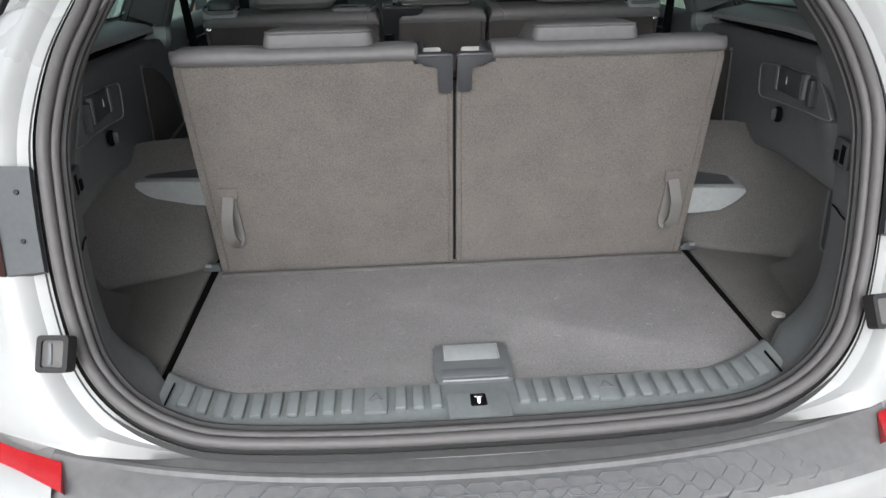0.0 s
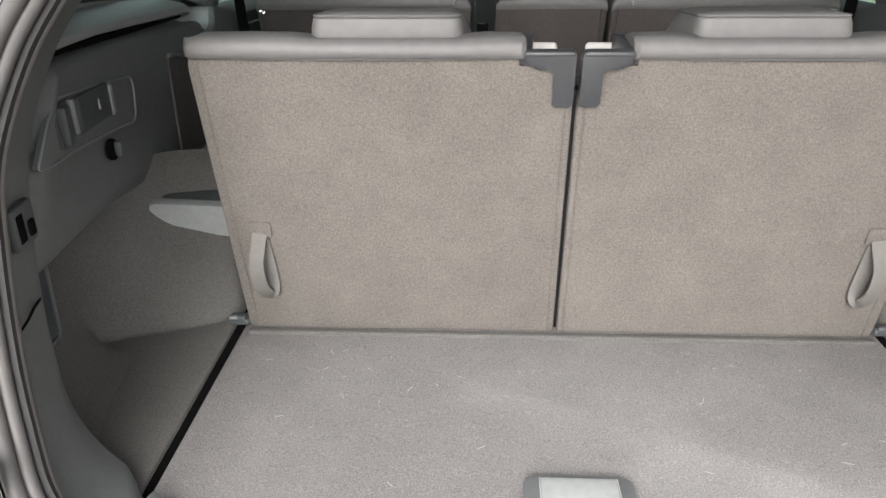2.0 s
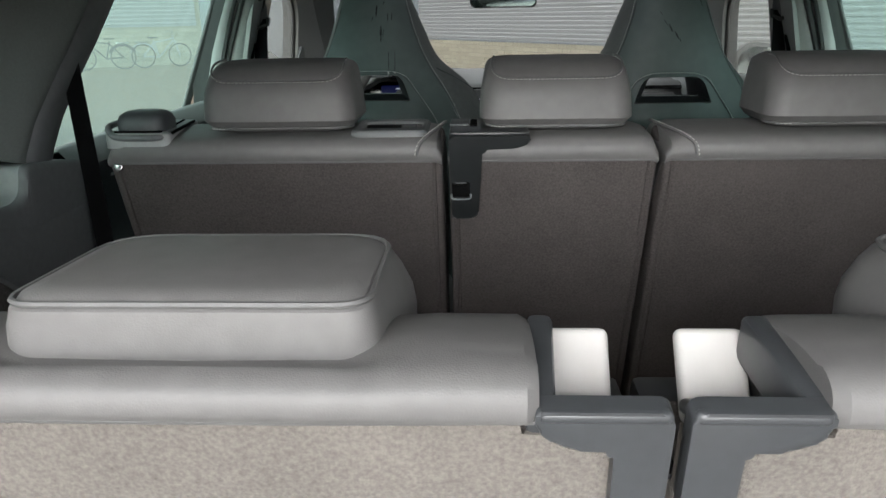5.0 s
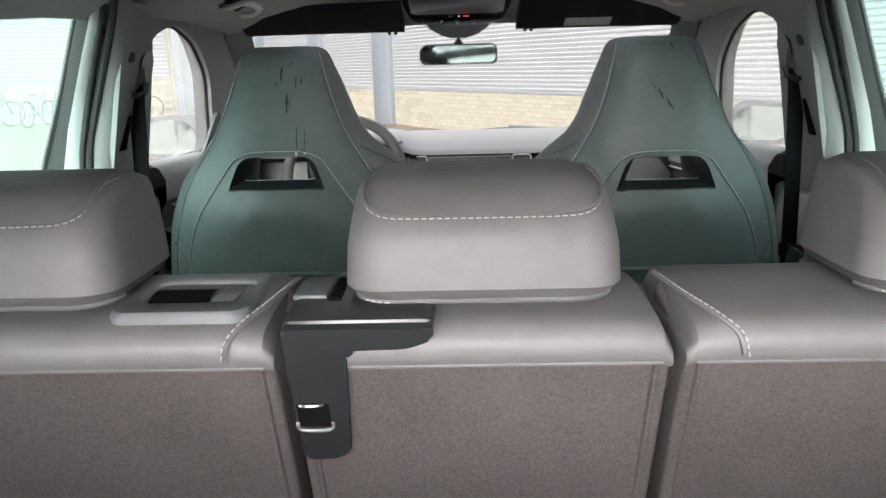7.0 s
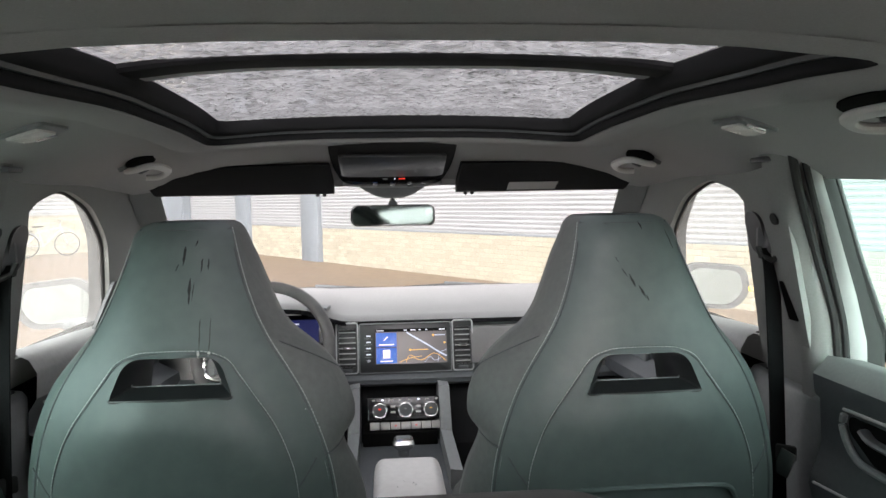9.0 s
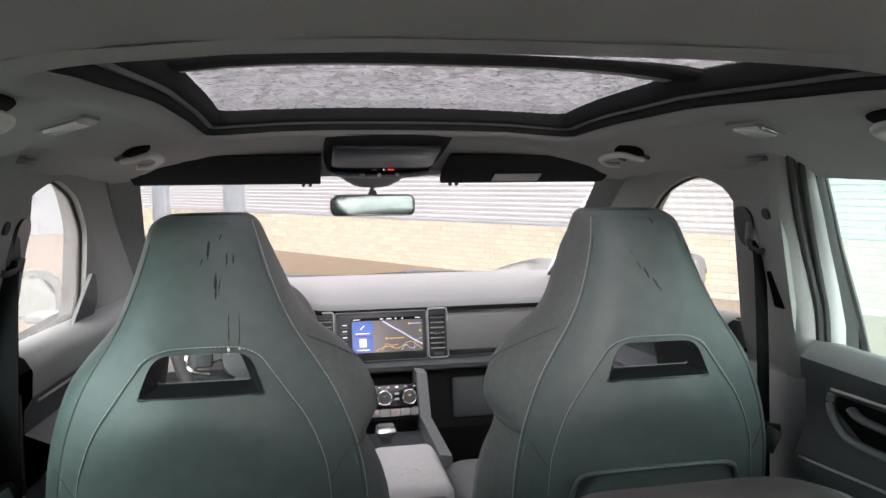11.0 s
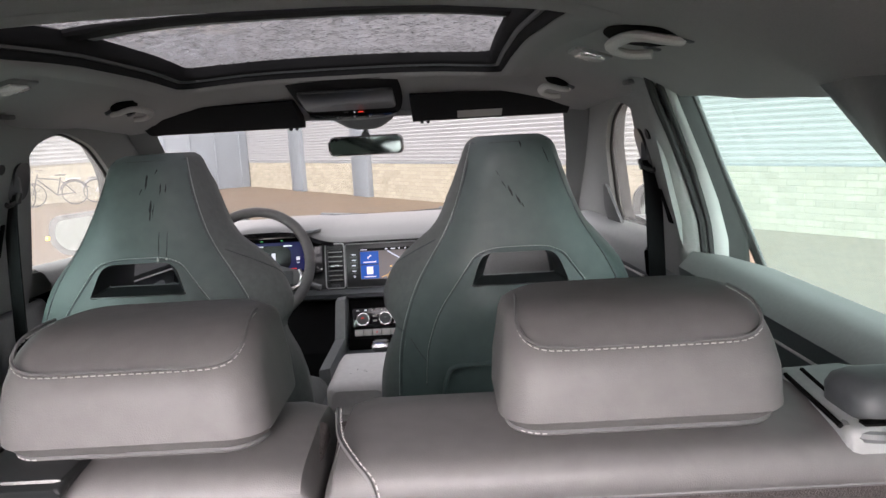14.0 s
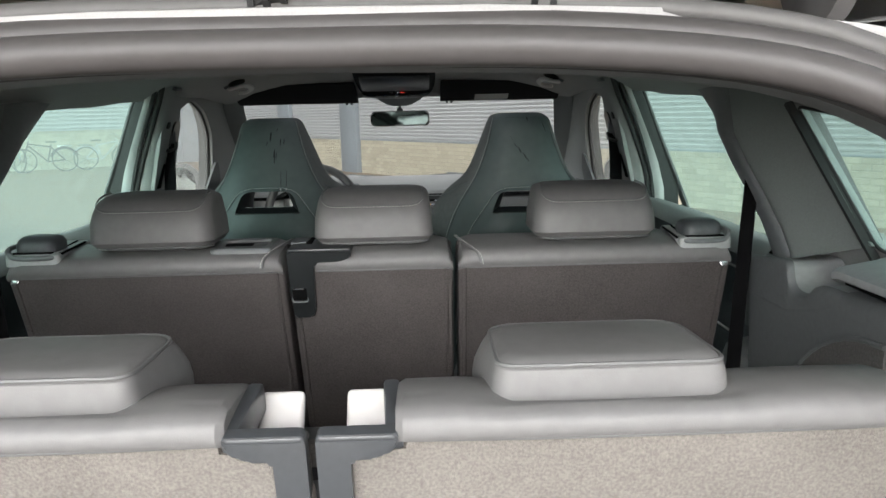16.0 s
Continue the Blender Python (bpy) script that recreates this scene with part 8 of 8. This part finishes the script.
for c in range(10):
    s = -9.0 + (0.5 * BL if c % 2 else 0)
    while s < S_END:
        m = wall_pose(s, c * BH + BH / 2, 0.006 + rnd.uniform(-0.002, 0.002))
        if 8.0 < s < 15.0:
            ob = new("brick", me)
            ob.parent = shed
            ob.matrix_basis = m
        else:
            rest.from_mesh(me)
            vs = list(rest.verts)[-len(me.vertices):]
            for v in vs:
                v.co = m @ v.co
        s += BL
ob = part("brickwork", rest, BRICK, shed, smooth=0)
ob["kind"] = "stuff"
for s0, s1 in ((20.4, 21.2), (16.5, 17.3)):
    post = part("post", box((s1 - s0, 7.4, 0.16), (0, 3.7, 0.08), 0.01), STEEL, shed, "grey painted steel post")
    post.matrix_basis = wall_pose((s0 + s1) / 2)
    edge = part("post_edge", box((0.12, 7.4, 0.10), (0, 3.7, 0.05), 0.01), CLADDING, shed)
    edge.matrix_basis = wall_pose(s1 + 0.07)
# cross wall at the far end: grey gate, then cladding on brick with bicycles in front
corner = NRM * WALL_D + TAN * S_END
CD = V((-0.853, -0.522, 0))
wing = thing("wing_building", "far shed wall with a grey gate, white cladding and brick base", "building")
CM2 = frame_of((corner.x, corner.y, 0), CD, (0, 0, 1))
if (CM2.to_3x3() @ V((0, 0, 1))).y > 0:
    CM2 = frame_of((corner.x, corner.y, 0), -CD, (0, 0, 1)) @ Matrix.Diagonal((-1, 1, 1, 1))
part("wall", box((60, 9.0, 0.2), (30, 4.5, -0.12)), MORTAR, wing, smooth=0).matrix_basis = CM2
part("gate", box((2.9, 5.0, 0.12), (1.5, 2.5, 0.03), 0.01), STEEL, wing, "grey sheet metal gate").matrix_basis = CM2
for k in range(4):
    part("gate_rib", box((0.05, 4.9, 0.03), (0.3 + 0.8 * k, 2.45, 0.10), 0.006), STEEL, wing).matrix_basis = CM2
# white cladding in its dimmed colour, in place of weaker light
part("cladding", ribbed(50, 1.15, 8.9, 0.12, 0.025), CLADDING_DIM, wing, "white ribbed metal cladding", smooth=20).matrix_basis = CM2 @ pose(3.1, 0, 0.03)
b = bmesh.new()
rnd = random.Random(9)
for c in range(9):
    for i in range(110):
        bb = [V((3.3 + i * 0.42 + (0.21 if c % 2 else 0) + a, 0.06 + c * 0.12 + h, z)) for a, h, z in ((-0.2, -0.052, 0.03), (0.2, -0.052, 0.03), (0.2, 0.052, 0.03), (-0.2, 0.052, 0.03))]
        vs = [b.verts.new(p) for p in bb]
        b.faces.new(vs)
        us = [b.verts.new(p - V((0, 0, 0.05))) for p in bb]
        for k in range(4):
            b.faces.new((vs[k], us[k], us[(k + 1) % 4], vs[(k + 1) % 4]))
ob = part("brickwork", b, BRICK, wing, smooth=0)
ob.matrix_basis = CM2
ob["kind"] = "stuff"


def bicycle(at, turn, lean, mat, label):
    t = thing("bicycle", label, "bicycle", "parked bicycles", at=at)
    m = pose(0, 0, 0, lean, 0, turn)
    for x in (-0.53, 0.53):
        w = part("wheel", sweep([m @ V((x + 0.33 * math.cos(a), 0, 0.34 + 0.33 * math.sin(a))) for a in [2 * math.pi * k / 28 for k in range(28)]], ring2(0.018, 6), closed=True, up=(0, 1, 0)), TYRE, t)
        bm = bmesh.new()
        for k in range(10):
            a = 2 * math.pi * k / 10
            sweep([m @ V((x, 0, 0.34)), m @ V((x + 0.32 * math.cos(a), 0, 0.34 + 0.32 * math.sin(a)))], ring2(0.004, 4), bm=bm)
        part("spokes", bm, CHROME, w)
    bm = bmesh.new()
    for a, b_ in (((-0.53, 0.34), (-0.08, 0.30)), ((-0.08, 0.30), (-0.22, 0.80)), ((-0.53, 0.34), (-0.20, 0.72)), ((-0.08, 0.30), (0.36, 0.76)), ((-0.20, 0.72), (0.36, 0.82)), ((0.34, 0.92), (0.53, 0.34))):
        sweep([m @ V((a[0], 0, a[1])), m @ V((b_[0], 0, b_[1]))], ring2(0.018, 8), bm=bm)
    part("frame", bm, mat, t)
    part("handlebar", sweep(smooth_path([m @ V((0.24, -0.28, 1.0)), m @ V((0.34, -0.1, 1.02)), m @ V((0.34, 0.1, 1.02)), m @ V((0.24, 0.28, 1.0))], 4), ring2(0.014, 6)), CHROME, t)
    part("saddle", loft([[m @ V((x, w * a, 0.86 + 0.02 * b2)) for a, b2 in ring2(1, 8)] for x, w in ((-0.36, 0.06), (-0.30, 0.09), (-0.20, 0.05), (-0.08, 0.02))]), RUBBER_DARK, t)
    part("rear_rack", box((0.36, 0.12, 0.02), m @ V((-0.55, 0, 0.74)), 0.005, rot=(lean, 0, turn)), CHROME, t)
    part("mudguard", sweep([m @ V((-0.53 + 0.37 * math.cos(a), 0, 0.34 + 0.37 * math.sin(a))) for a in [0.3 + 0.25 * k for k in range(11)]], ring2(0.022, 6)), mat, t)


def on_wing(x, out):
    p = CM2 @ V((x, 0, out))
    return (p.x, p.y, 0)


WTURN = math.degrees(math.atan2(CD.y, CD.x)) + 180
bicycle(on_wing(4.4, 1.1), WTURN + 8, 6, CLADDING, "white bicycle parked by the brick base")
bicycle(on_wing(6.0, 1.2), WTURN + 170, -5, TYRE, "black bicycle parked by the brick base")
bicycle(on_wing(6.9, 1.5), WTURN + 60, 5, STEEL, "grey bicycle parked by the brick base")
bicycle(on_wing(8.0, 1.0), WTURN + 20, 5, TYRE, "dark bicycle parked by the brick base")


def shrub(at, h, w, seed, label):
    """A shrub: twigs from the ground and many small leaves."""
    t = thing("shrub", label, "shrub", "shrubs", at=at)
    r = random.Random(seed)
    tw, lv = bmesh.new(), bmesh.new()
    for i in range(26):
        a, q = r.uniform(0, 6.28), r.uniform(0.2, 1)
        tip = V((w * q * math.cos(a), w * q * math.sin(a), h * r.uniform(0.55, 1.0)))
        path = smooth_path([(0.1 * math.cos(a), 0.1 * math.sin(a), 0), tip * 0.5 + V((0, 0, 0.1)), tip], 3)
        sweep(path, ring2(0.012, 4), bm=tw)
        for k in range(70):
            c = path[r.randrange(2, len(path))] + V((r.gauss(0, 0.16), r.gauss(0, 0.16), r.gauss(0, 0.14)))
            c.z = max(c.z, 0.05)
            d, e = V((r.gauss(0, 1), r.gauss(0, 1), r.gauss(0, 1))).normalized() * 0.05, V((r.gauss(0, 1), r.gauss(0, 1), r.gauss(0, 1))).normalized() * 0.03
            vs = [lv.verts.new(c + o) for o in (-d, e, d, -e)]
            lv.faces.new(vs)
    part("twigs", tw, TYRE, t)
    ob = part("leaves", lv, GREEN, t, smooth=0)
    ob["kind"] = "stuff"


for k, (x, o, h, w) in enumerate(((9.6, 1.0, 1.2, 0.8), (11.2, 1.2, 1.4, 0.9), (13.0, 1.3, 1.3, 0.9), (15.0, 1.4, 1.5, 1.0), (17.4, 1.4, 1.4, 1.0))):
    shrub(on_wing(x, o), h, w, k, "untidy green shrub by the shed wall")


def car(at, turn, paint, label, plate_mat=None):
    """A parked car seen from a distance: body, cabin, windows, wheels, lamps."""
    t = thing("parked_car", label, "car", "parked cars", at=at)
    m = pose(0, 0, 0, 0, 0, turn)
    low = []
    for x, w, z0, z1 in ((-2.2, 0.70, 0.45, 0.75), (-2.1, 0.84, 0.32, 0.90), (-1.5, 0.90, 0.28, 0.96), (0.0, 0.91, 0.26, 0.98), (1.0, 0.90, 0.28, 0.94), (1.9, 0.84, 0.30, 0.80), (2.15, 0.68, 0.42, 0.68)):
        low.append([m @ V((x, a * w, lerp(z0, z1, b))) for a, b in ((-0.9, 0), (-1, 0.15), (-1, 0.6), (-0.95, 0.9), (-0.85, 1), (0.85, 1), (0.95, 0.9), (1, 0.6), (1, 0.15), (0.9, 0))])
    part("body", loft(low), paint, t, smooth=50)
    cab = [[m @ V((x, a * w, z)) for a in (-1, -0.5, 0, 0.5, 1) for z in (z1,)] + [m @ V((x, a * w * 1.12, 0.93)) for a in (1, -1)] for x, w, z1 in ((-2.0, 0.66, 1.0), (-1.5, 0.66, 1.42), (-0.6, 0.68, 1.50), (0.3, 0.66, 1.46), (1.1, 0.62, 0.98))]
    part("cabin", loft(cab), paint, t, smooth=50)
    for a in (-1, 1):
        bm = plate(round_poly([(-1.5, 0.98), (0.75, 0.98), (0.25, 1.38), (-1.35, 1.38)], 0.06), 0.03, m @ Matrix(((1, 0, 0, 0), (0, -0.18 * a, a, a * 0.90), (0, 1, 0, 0), (0, 0, 0, 1))))
        part("side_window", bm, PIANO, t)
        for x in (-1.35, 1.35):
            w = part("wheel", cyl(0.33, 0.22, m @ pose(x, a * 0.80, 0.33, 90, 0, 0), 30, 0.03), TYRE, t)
            part("rim", cyl(0.22, 0.02, m @ pose(x, a * 0.912, 0.33, 90, 0, 0), 24, 0.004), CHROME, w)
        part("tail_lamp", box((0.08, 0.22, 0.14), m @ V((-2.13, a * 0.66, 0.80)), 0.03, rot=(0, 0, turn)), RED, t)
        part("headlamp", box((0.16, 0.26, 0.10), m @ V((2.03, a * 0.62, 0.68)), 0.04, rot=(0, 0, turn)), LAMP_GLASS, t)
    part("number_plate", box((0.02, 0.50, 0.11), m @ V((-2.21, 0, 0.62)), 0.004, rot=(0, 0, turn)), plate_mat or CREAM, t)
    part("rear_window", box((0.02, 1.05, 0.36), m @ V((-1.80, 0, 1.20)), 0.01, rot=(0, -52, turn)) if turn == 0 else plate(rrect(1.05, 0.4, 0.05), 0.02, m @ frame_of((-1.80, 0, 1.21), (0, -1, 0), (0.76, 0, 0.65))), PIANO, t)


car((-6.97, 8.25, 0), 36, WHITE, "white parked car with dark wheels, side on")
car((-13.4, 7.4, 0), 170, WHITE, "white parked car with a yellow plate", AMBER)
car((-14.7, 10.7, 0), 200, DARKCAR, "dark parked car across the yard")
